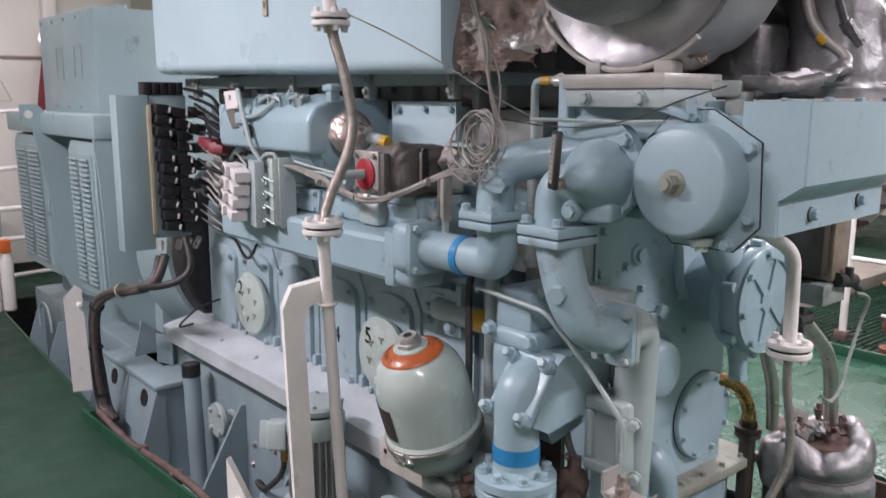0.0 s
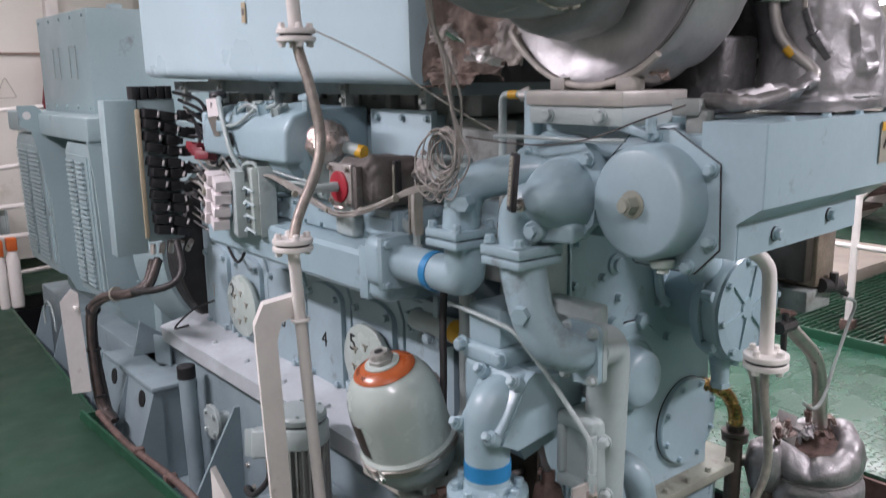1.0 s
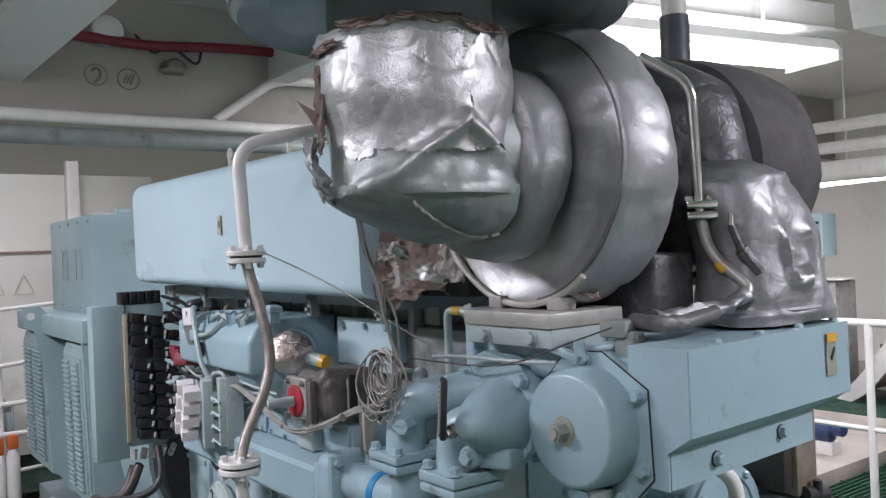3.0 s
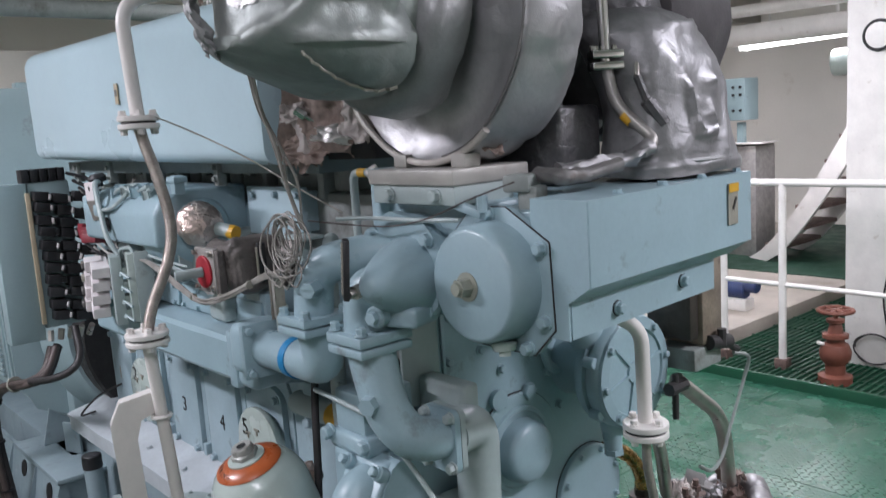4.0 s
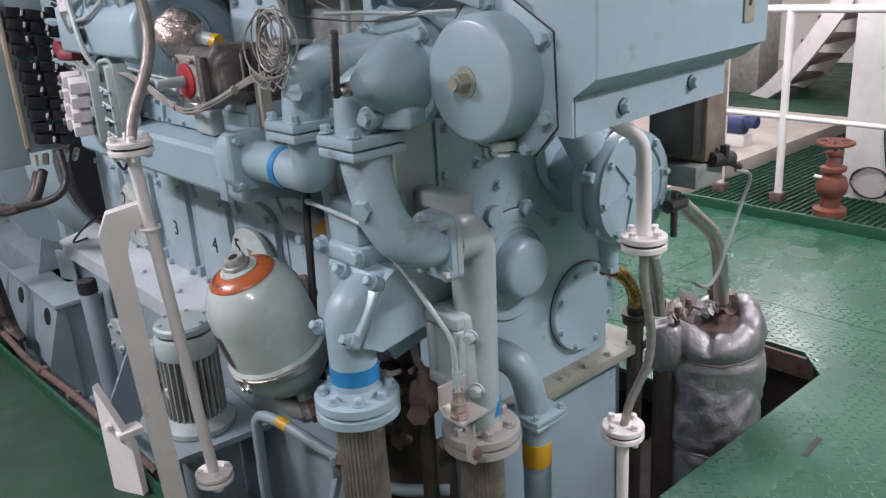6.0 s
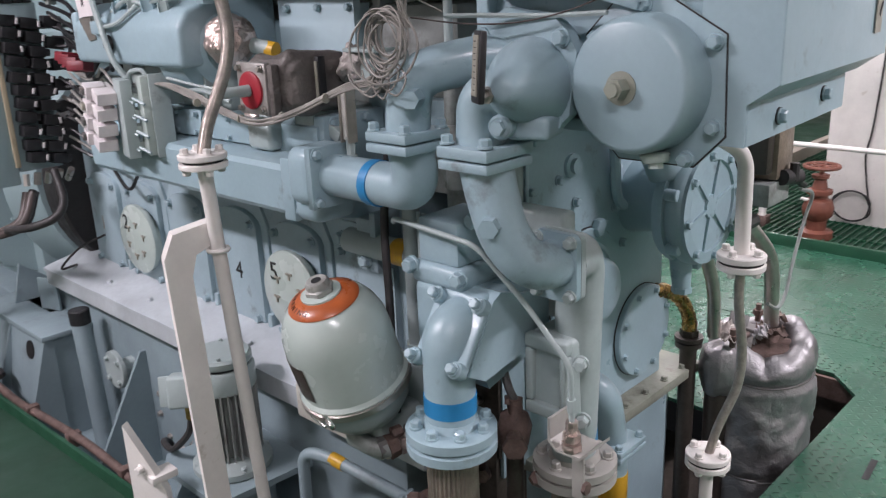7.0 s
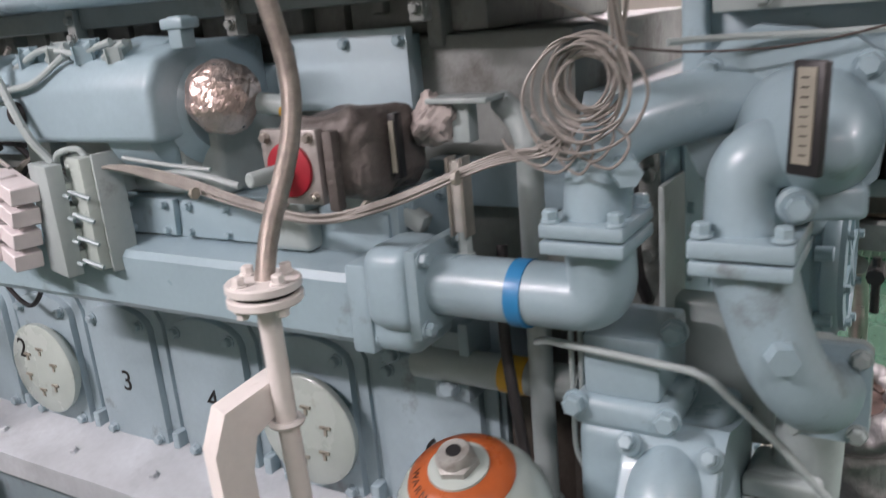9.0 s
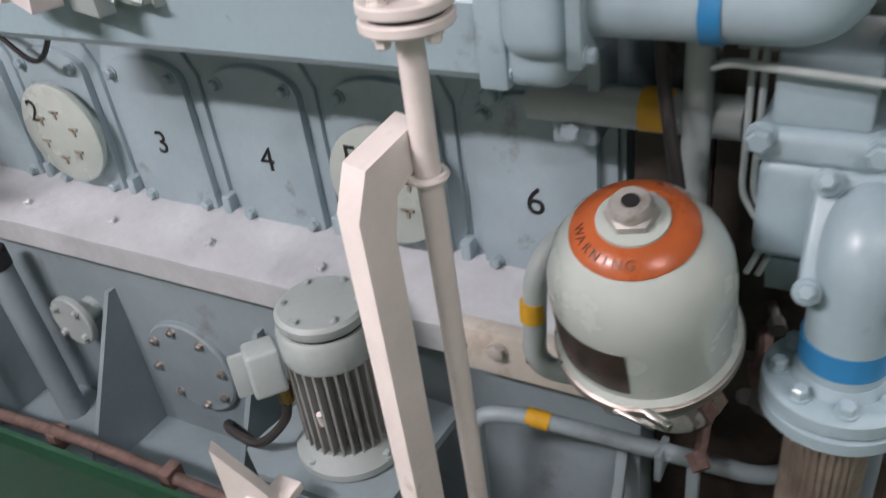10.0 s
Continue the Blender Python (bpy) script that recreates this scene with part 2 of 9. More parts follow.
# dusty white, darkened because the girder stands in shade
GIRDER = material("dusty_shaded_white_paint", (0.42, 0.40, 0.365), 0.55, 0, 0.08, 2.0, 0.05, 40, (0.25, 0.22, 0.19), 0.25, 3.0)
CONCRETE = material("stained_concrete", (0.42, 0.375, 0.32), 0.6, 0, 0.12, 2.5, 0.2, 50, (0.22, 0.18, 0.14), 0.3, 4.0)
RED_DARK = material("dull_red_paint", (0.20, 0.018, 0.028), 0.5, 0, 0.15, 8.0, 0.05, 60)
BRASS_CRUST = material("crusted_brass", (0.40, 0.25, 0.085), 0.27, 0.95, 0.35, 40.0, 0.6, 90, (0.045, 0.028, 0.018), 0.5, 34)
OILY_GREY = material("oily_grey_steel", (0.17, 0.165, 0.16), 0.55, 0.2, 0.2, 14.0, 0.25, 120, (0.12, 0.09, 0.07), 0.35, 20)
GREASY = material("greasy_tan_steel", (0.27, 0.22, 0.17), 0.42, 0.2, 0.3, 12.0, 0.3, 120, (0.045, 0.032, 0.026), 0.5, 11)
POT = creased(material("pot_lagging_cloth", (0.35, 0.345, 0.35), 0.52, 0.85, 0.15, 8.0, 0.2, 120, (0.30, 0.29, 0.28), 0.25, 8), 13, 0.009, 0.2)
WORN_STEEL = material("worn_steel", (0.42, 0.40, 0.38), 0.45, 0.5, 0.15, 20.0, 0.2, 160, (0.20, 0.15, 0.11), 0.2, 25)
# oil stain, with the shade behind the filter put into the base colour
STAINED_SHADED_STEEL = material("oil_stained_shaded_steel", (0.08, 0.068, 0.058), 0.45, 0.45, 0.3, 9.0, 0.25, 120, (0.035, 0.026, 0.022), 0.5, 9)
TUBE = material("lamp_tube", (1.0, 0.98, 0.95), 0.4, 0, 0.0, 5.0, 0.0, 60, emit=9.0)
FOOTPLATE = material("greyed_paint", (0.40, 0.39, 0.36), 0.45, 0.1, 0.1, 10.0, 0.2, 80, (0.22, 0.16, 0.12), 0.2, 12)
CREAM = material("cream_worn_paint", (0.54, 0.53, 0.47), 0.45, 0, 0.1, 8.0, 0.2, 80, (0.34, 0.29, 0.22), 0.25, 10)
SLEEVE = material("dark_grey_sleeve", (0.075, 0.08, 0.095), 0.5, 0, 0.15, 12.0, 0.1, 60)
SIGN_BROWN = material("faded_brown_print", (0.30, 0.22, 0.18), 0.5, 0, 0.1, 12.0, 0.0, 60)
FAINT = material("faint_grey_print", (0.46, 0.43, 0.38), 0.5, 0, 0.1, 12.0, 0.0, 60)
PALE_WIRE = material("pale_wire", (0.52, 0.50, 0.47), 0.45, 0, 0.1, 20.0, 0.05, 120)
NAVY = material("navy_paint", (0.03, 0.05, 0.14), 0.35, 0, 0.1, 12.0, 0.05, 60)
REDORANGE = material("orange_plastic", (0.65, 0.14, 0.03), 0.4, 0, 0.1, 12.0, 0.05, 60)


# ---- shapes ----
def V(*a):
    return Vector(a)


def finish(bm, name, mat, angle=38):
    me = bpy.data.meshes.new(name)
    bmesh.ops.recalc_face_normals(bm, faces=bm.faces)
    bm.to_mesh(me)
    bm.free()
    for p in me.polygons:
        p.use_smooth = True
    me.set_sharp_from_angle(angle=radians(angle))
    me.materials.append(mat)
    return me


def thing(name, at, label, category, group="", kind=""):
    ob = new(name)
    ob.location = at
    ob.empty_display_size = 0.05
    return tagged(ob, label, category, group, kind)


def base_of(ob):
    p = V(0, 0, 0)
    while ob is not None:
        p += ob.location
        ob = ob.parent
    return p


def part(name, bm, mat, parent, label="", angle=38):
    """Links a bmesh, made in world places, as one mesh under a thing or a part."""
    o = base_of(parent)
    for v in bm.verts:
        v.co -= o
    ob = new(name, finish(bm, name, mat, angle))
    ob.parent = parent
    return tagged(ob, label)


def solo(name, bm, mat, label, category="", group="", kind="", angle=38):
    """A thing of one mesh, with its origin at the middle of its foot."""
    lo = [min(v.co[i] for v in bm.verts) for i in range(3)]
    hi = [max(v.co[i] for v in bm.verts) for i in range(3)]
    o = V((lo[0] + hi[0]) / 2, (lo[1] + hi[1]) / 2, lo[2])
    for v in bm.verts:
        v.co -= o
    ob = new(name, finish(bm, name, mat, angle))
    ob.location = o
    return tagged(ob, label, category, group, kind)


def basis(axis):
    z = Vector(axis).normalized()
    x = z.orthogonal().normalized() if abs(z.z) > 0.99 else Vector((0, 0, 1)).cross(z).normalized()
    return x, z.cross(x), z


def bx(bm, lo, hi, bevel=0.0, seg=2):
    made = bmesh.ops.create_cube(bm, size=1.0)["verts"]
    for v in made:
        v.co = V(*[(lo[i] + hi[i]) / 2 + v.co[i] * (hi[i] - lo[i]) for i in range(3)])
    if bevel:
        edges = list({e for v in made for e in v.link_edges})
        bmesh.ops.bevel(bm, geom=edges, offset=bevel, segments=seg, affect="EDGES", profile=0.5)
    return bm


def slab(bm, centre, size, rot, bevel=0.0, seg=2):
    """A box about centre, turned by rot (degrees about x, y, z)."""
    made = bmesh.ops.create_cube(bm, size=1.0)["verts"]
    m = pose(*centre, *rot) @ Matrix.Diagonal((*size, 1))
    for v in made:
        v.co = m @ v.co
    if bevel:
        edges = list({e for v in made for e in v.link_edges})
        bmesh.ops.bevel(bm, geom=edges, offset=bevel, segments=seg, affect="EDGES", profile=0.5)
    return bm


def lathe(bm, at, axis, profile, seg=28, start=0.0, sweep=360.0):
    """Turns (radius, height) pairs about an axis through at."""
    x, y, z = basis(axis)
    at = Vector(at)
    rings = []
    n = seg if sweep >= 360 else seg + 1
    for r, h in profile:
        ring = []
        for i in range(n):
            a = radians(start + sweep * i / seg)
            ring.append(bm.verts.new(at + z * h + (x * math.cos(a) + y * math.sin(a)) * max(r, 0.0002)))
        rings.append(ring)
    for a, b in zip(rings, rings[1:]):
        for i in range(seg):
            j = (i + 1) % n
            if sweep < 360 and i + 1 >= n:
                continue
            bm.faces.new((a[i], a[j], b[j], b[i]))
    if sweep >= 360:
        bm.faces.new(rings[0])
        bm.faces.new(rings[-1])
    return bm


def cyl(bm, a, b, r, r2=None, seg=20, edge=0.0):
    a, b = Vector(a), Vector(b)
    h = (b - a).length
    r2 = r if r2 is None else r2
    prof = [(r - edge, 0), (r, edge), (r2, h - edge), (r2 - edge, h)] if edge else [(r, 0), (r2, h)]
    return lathe(bm, a, b - a, prof, seg)


def rounded(points, radius, steps=6):
    """A polyline with its corners rounded off."""
    pts = [Vector(p) for p in points]
    out = [pts[0]]
    for i in range(1, len(pts) - 1):
        a, p, b = pts[i - 1], pts[i], pts[i + 1]
        d = min(radius, (a - p).length * 0.49, (b - p).length * 0.49)
        s, e = p + (a - p).normalized() * d, p + (b - p).normalized() * d
        for k in range(steps + 1):
            t = k / steps
            out.append(s.lerp(p, t).lerp(p.lerp(e, t), t))
    out.append(pts[-1])
    return out


def curve(points, steps=8):
    """A smooth line through points."""
    p = [Vector(q) for q in points]
    p = [p[0] * 2 - p[1]] + p + [p[-1] * 2 - p[-2]]
    out = []
    for i in range(1, len(p) - 2):
        for k in range(steps):
            t = k / steps
            a, b, c, d = p[i - 1], p[i], p[i + 1], p[i + 2]
            out.append(0.5 * (2 * b + (c - a) * t + (2 * a - 5 * b + 4 * c - d) * t * t + (3 * b - a - 3 * c + d) * t ** 3))
    out.append(p[-2])
    return out


def tube(bm, pts, r, seg=12):
    """Sweeps a circle along a line; r may be one number or one for each point."""
    pts = [Vector(p) for p in pts]
    n = len(pts)
    rs = r if isinstance(r, (list, tuple)) else [r] * n
    dirs = []
    for i in range(n):
        d = pts[min(i + 1, n - 1)] - pts[max(i - 1, 0)]
        dirs.append(d.normalized() if d.length > 1e-9 else V(0, 0, 1))
    x = basis(dirs[0])[0]
    rings = []
    for i in range(n):
        x = (x - dirs[i] * x.dot(dirs[i])).normalized()
        y = dirs[i].cross(x)
        rings.append([bm.verts.new(pts[i] + (x * math.cos(2 * math.pi * k / seg) + y * math.sin(2 * math.pi * k / seg)) * rs[i]) for k in range(seg)])
    for a, b in zip(rings, rings[1:]):
        for i in range(seg):
            bm.faces.new((a[i], a[(i + 1) % seg], b[(i + 1) % seg], b[i]))
    bm.faces.new(rings[0])
    bm.faces.new(rings[-1])
    return bm


def fluted(bm, c, z0, z1, r, n=34, depth=0.0022):
    """A round bar with fine lengthwise ribs, as of a braided sleeve."""
    rings = []
    steps = 16
    for k in range(steps + 1):
        z = z0 + (z1 - z0) * k / steps
        ring = []
        for i in range(n * 3):
            a = 2 * math.pi * i / (n * 3)
            rr = r + depth * (0.5, 1.0, -1.0)[i % 3] + 0.0015 * noise.noise(V(a * 3, z * 9, r))
            ring.append(bm.verts.new((c[0] + rr * math.cos(a), c[1] + rr * math.sin(a), z)))
        rings.append(ring)
    for a, b in zip(rings, rings[1:]):
        for i in range(n * 3):
            j = (i + 1) % (n * 3)
            bm.faces.new((a[i], a[j], b[j], b[i]))
    return bm


def prism(bm, loop, shift, bevel=0.0, seg=2):
    """A flat outline pushed along shift."""
    shift = Vector(shift)
    low = [bm.verts.new(Vector(p)) for p in loop]
    top = [bm.verts.new(Vector(p) + shift) for p in loop]
    n = len(loop)
    faces = [bm.faces.new(low), bm.faces.new(top)]
    for i in range(n):
        faces.append(bm.faces.new((low[i], low[(i + 1) % n], top[(i + 1) % n], top[i])))
    if bevel:
        edges = [e for e in faces[1].edges]
        bmesh.ops.bevel(bm, geom=edges, offset=bevel, segments=seg, affect="EDGES", profile=0.5)
    return bm


def oblong(cy, cz, hy, hz, r, x, steps=5):
    """A rounded rectangle in a plane of constant x."""
    out = []
    for sy, sz, a0 in ((1, 1, 0), (-1, 1, 90), (-1, -1, 180), (1, -1, 270)):
        for k in range(steps + 1):
            a = radians(a0 + 90 * k / steps)
            out.append(V(x, cy + sy * (hy - r) + r * math.cos(a), cz + sz * (hz - r) + r * math.sin(a)))
    return out


BOLTS = {}


def bolt_mesh(r, h, mat):
    key = (round(r, 4), round(h, 4), mat.name)
    if key not in BOLTS:
        bm = bmesh.new()
        lathe(bm, (0, 0, 0), (0, 0, 1), [(r * 1.35, 0), (r * 1.35, h * 0.2), (r * 1.3, h * 0.24)], 12)
        lathe(bm, (0, 0, h * 0.2), (0, 0, 1), [(r * 1.1, 0), (r * 1.1, h * 0.66), (r * 0.85, h * 0.8)], 6)
        BOLTS[key] = finish(bm, "bolt", mat)
    return BOLTS[key]


def bolts(parent, places, axis, r, h, mat=None):
    """Hexagon bolt heads, each an object of its own on one mesh."""
    me = bolt_mesh(r, h, mat or PAINT)
    o = base_of(parent)
    x, y, z = basis(axis)
    for p in places:
        ob = new("bolt", me)
        turn = random.random() * 1.0
        m = Matrix((x, y, z)).transposed().to_4x4() @ Matrix.Rotation(turn, 4, "Z")
        m.translation = Vector(p) - o
        ob.matrix_basis = m
        ob.parent = parent


def ring_of(at, axis, radius, n, start=0.0):
    x, y, z = basis(axis)
    return [Vector(at) + (x * math.cos(radians(start) + 2 * math.pi * i / n) + y * math.sin(radians(start) + 2 * math.pi * i / n)) * radius for i in range(n)]


def crumple(bm, amount, scale, seed=0.0):
    """Dents and folds: pushes the points of a mesh in and out."""
    bm.normal_update()
    for v in bm.verts:
        p = v.co * scale + V(seed, seed * 0.7, -seed)
        v.co += v.normal * amount * (noise.noise(p) + 0.6 * abs(noise.noise(p * 2.3)) - 0.3)


def glyph(ch, size):
    """One letter as mesh data."""
    cu = bpy.data.curves.new("letter", "FONT")
    cu.body, cu.size, cu.align_x, cu.align_y, cu.extrude = ch, size, "CENTER", "CENTER", 0.0004
    cu.resolution_u = 3
    tmp = new("letter", cu)
    me = bpy.data.meshes.new_from_object(tmp.evaluated_get(bpy.context.evaluated_depsgraph_get()))
    bpy.data.objects.remove(tmp)
    return me


def letters(text, parent, at, size, rot, mat, name="number", stretch=1.0, label=""):
    """Raised lettering as a mesh."""
    cu = bpy.data.curves.new(name, "FONT")
    cu.body, cu.size, cu.align_x, cu.align_y, cu.extrude = text, size, "CENTER", "CENTER", 0.0006
    cu.resolution_u = 3
    tmp = new(name, cu)
    dg = bpy.context.evaluated_depsgraph_get()
    me = bpy.data.meshes.new_from_object(tmp.evaluated_get(dg))
    bpy.data.objects.remove(tmp)
    me.materials.clear()
    me.materials.append(mat)
    ob = new(name, me)
    ob.matrix_basis = pose(*(Vector(at) - (base_of(parent) if parent else V(0, 0, 0))), *rot) @ Matrix.Diagonal((stretch, 1, 1, 1))
    ob.parent = parent
    return tagged(ob, label)


# ---- the room ----
X0, X1, Y0, Y1, TOP = -3.0, 9.8, -3.0, 8.0, 3.05
PIT = -0.55


def room():
    bm = bmesh.new()
    edge = [(1.185, 1.10), (1.160, 1.9), (1.148, 2.4), (1.105, 3.72), (1.165, 3.72), (1.30, 6.2)]
    prism(bm, [V(x, y, -0.012) for x, y in [(X0, Y0), (1.185, Y0)] + edge + [(2.62, 6.2), (2.62, Y1), (X0, Y1)]], (0, 0, 0.012))
    fl = solo("floor", bm, DECK_PLAIN, "smooth dark green painted steel floor plates", "floor", kind="structure")
    bm = bmesh.new()
    for lo, hi in (((1.185, Y0, -0.012), (4.45, 1.10, 0)), ((2.10, 1.10, -0.012), (4.45, 1.16, 0)), ((3.13, 1.16, -0.012), (4.45, 1.45, 0)), ((2.62, 1.45, -0.012), (4.45, Y1, 0))):
        bx(bm, lo, hi)
    prism(bm, [V(3.01, 1.16, -0.012), V(3.13, 1.16, -0.012), V(3.13, 1.27, -0.012)], (0, 0, 0.012))
    solo("floor", bm, DECK, "green painted steel tread-plate floor", "floor", kind="structure")
    # turned-down edge of the plates round the engine's opening
    bm = bmesh.new()
    for (xa, ya), (xb, yb) in zip(edge[:3], edge[1:4]):
        prism(bm, [V(xa, ya, -0.10), V(xb, yb, -0.10), V(xb + 0.012, yb, -0.10), V(xa + 0.012, ya, -0.10)], (0, 0, 0.142))
    bx(bm, (1.105, 3.722, -0.10), (1.165, 3.734, 0.02))
    for (xa, ya), (xb, yb) in zip(edge[4:5], edge[5:]):
        prism(bm, [V(xa, ya, -0.10), V(xb, yb, -0.10), V(xb + 0.012, yb, -0.10), V(xa + 0.012, ya, -0.10)], (0, 0, 0.105))
    solo("trim", bm, KERB, "dark green turned-down edge of the floor opening", "trim", kind="structure")
    bm = bmesh.new()
    bx(bm, (2.62, 1.452, -0.09), (3.12, 1.47, -0.014))
    bx(bm, (3.11, 1.06, -0.09), (3.125, 1.452, -0.014))
    solo("trim", bm, RUST, "rust-brown steel side of the floor opening", "trim", kind="structure")
    bm = bmesh.new()
    slab(bm, (2.585, 0.983, 0.0), (0.12, 0.018, 0.003), (0, 0, 5), 0.001)
    solo("trim", bm, MARK, "dark lifting slot in the floor plate", "trim", kind="structure")
    # thin joints between the plates
    bm = bmesh.new()
    for y in (2.05, 3.3):
        bx(bm, (2.62, y, -0.002), (4.45, y + 0.005, 0.0015))
    bx(bm, (3.45, -3, -0.002), (3.455, 8, 0.0015))
    bx(bm, (-3, 0.2, -0.002), (1.18, 0.205, 0.0015))
    solo("trim", bm, KERB, "dark joints between the floor plates", "trim", kind="structure")
    bm = bmesh.new()
    bx(bm, (1.0, 1.0, PIT - 0.03), (3.3, 6.4, PIT))
    solo("ground", bm, BILGE, "dark oily bilge plating below the floor", "ground", kind="structure")
    bm = bmesh.new()
    bx(bm, (1.0, 1.02, PIT), (3.3, 1.06, -0.013))
    bx(bm, (1.0, 1.06, PIT), (1.04, 6.4, -0.013))
    bx(bm, (3.26, 1.06, PIT), (3.3, 1.6, -0.013))
    solo("trim", bm, BILGE, "dark brackets under the floor", "trim", kind="structure")
    bm = bmesh.new()
    bx(bm, (4.45, Y0, -0.05), (4.475, Y1, 0.055), 0.004)
    solo("kerb", bm, KERB, "dark green painted steel kerb", "kerb", kind="structure")
    bm = bmesh.new()
    bx(bm, (4.475, Y0, -0.06), (X1, 2.745, -0.03))
    solo("floor", bm, DECK_PLAIN, "dark green painted deck behind the kerb", "floor", kind="structure")
    bm = bmesh.new()
    for i in range(56):
        y = 0.62 + i * 0.038
        bx(bm, (4.49, y, -0.029), (7.6, y + 0.006, -0.014))
    for j in range(11):
        bx(bm, (4.55 + 0.28 * j, 0.6, -0.029), (4.556 + 0.28 * j, 2.74, -0.018))
    solo("grating", bm, KERB, "dark green steel floor grating with parallel bars", "grating", kind="stuff")
    bm = bmesh.new()
    bx(bm, (4.475, 2.745, -0.06), (X1, Y1, 0.06), 0.006)
    solo("floor", bm, CONCRETE, "pale stained concrete step", "floor", kind="structure")
    bm = bmesh.new()
    bx(bm, (6.95, 2.80, 0.058), (X1, 4.3, 0.066), 0.002)
    solo("floor", bm, DECK_PLAIN, "green painted top of the platform", "floor", kind="structure")
    for name, lo, hi in (("wall_west", (X0 - 0.1, Y0, PIT), (X0, Y1, TOP)), ("wall_east", (X1, Y0, PIT), (X1 + 0.1, Y1, TOP)), ("wall_south", (X0 - 0.1, Y0 - 0.1, PIT), (X1 + 0.1, Y0, TOP)), ("wall_north", (X0 - 0.1, Y1, PIT), (X1 + 0.1, Y1 + 0.1, TOP))):
        bm = bmesh.new()
        bx(bm, lo, hi)
        solo(name, bm, WALL, "off-white painted steel wall", "wall", kind="structure")
    bm = bmesh.new()
    bx(bm, (X0 - 0.1, Y0 - 0.1, TOP), (X1 + 0.1, Y1 + 0.1, TOP + 0.1))
    solo("ceiling", bm, CEIL, "white painted steel deckhead", "ceiling", kind="structure")
    # deck girders; the first has its shade mixed into a darker dusty white
    bm = bmesh.new()
    bx(bm, (0.2, 5.0, 2.36), (X1, 5.03, TOP), 0.003)
    bx(bm, (0.2, 4.94, 2.34), (X1, 5.09, 2.36), 0.003)
    solo("beam", bm, GIRDER, "dusty white deck girder, colour darkened for shade, with a flanged lower edge", "beam", kind="structure")
    bm = bmesh.new()
    prism(bm, [V(0.92, 5.0, 2.5), V(1.30, 5.0, 2.5), V(1.9, 3.4, TOP), V(1.52, 3.4, TOP)], (0, 0, 0.06))
    solo("beam", bm, CEIL, "white sloping bracket under the deckhead", "beam", kind="structure")
    bm = bmesh.new()
    bx(bm, (2.75, 1.2, 2.62), (2.78, 5.0, TOP), 0.003)
    bx(bm, (2.69, 1.2, 2.60), (2.84, 5.0, 2.62), 0.003)
    prism(bm, [V(4.3, 2.0, 2.45), V(4.75, 2.0, 2.45), V(6.6, 1.1, 2.62), V(6.2, 1.1, 2.75)], (0, 0.02, 0.16))
    solo("beam", bm, CEIL, "white painted deck girder with a bracket", "beam", kind="structure")
    bm = bmesh.new()
    slab(bm, (3.4, 2.42, 2.50), (2.3, 0.16, 0.02), (0, 0, -10.2), 0.003)
    slab(bm, (3.4, 2.42, 2.58), (2.3, 0.02, 0.15), (0, 0, -10.2), 0.003)
    slab(bm, (3.4, 2.42, 2.86), (0.05, 0.05, 0.42), (0, 0, -10.2), 0.003)
    solo("beam", bm, CEIL, "white painted tee bar above the lamp", "beam", kind="structure")


room()


# ---- lamps of the room ----
LAMPS = 2.0


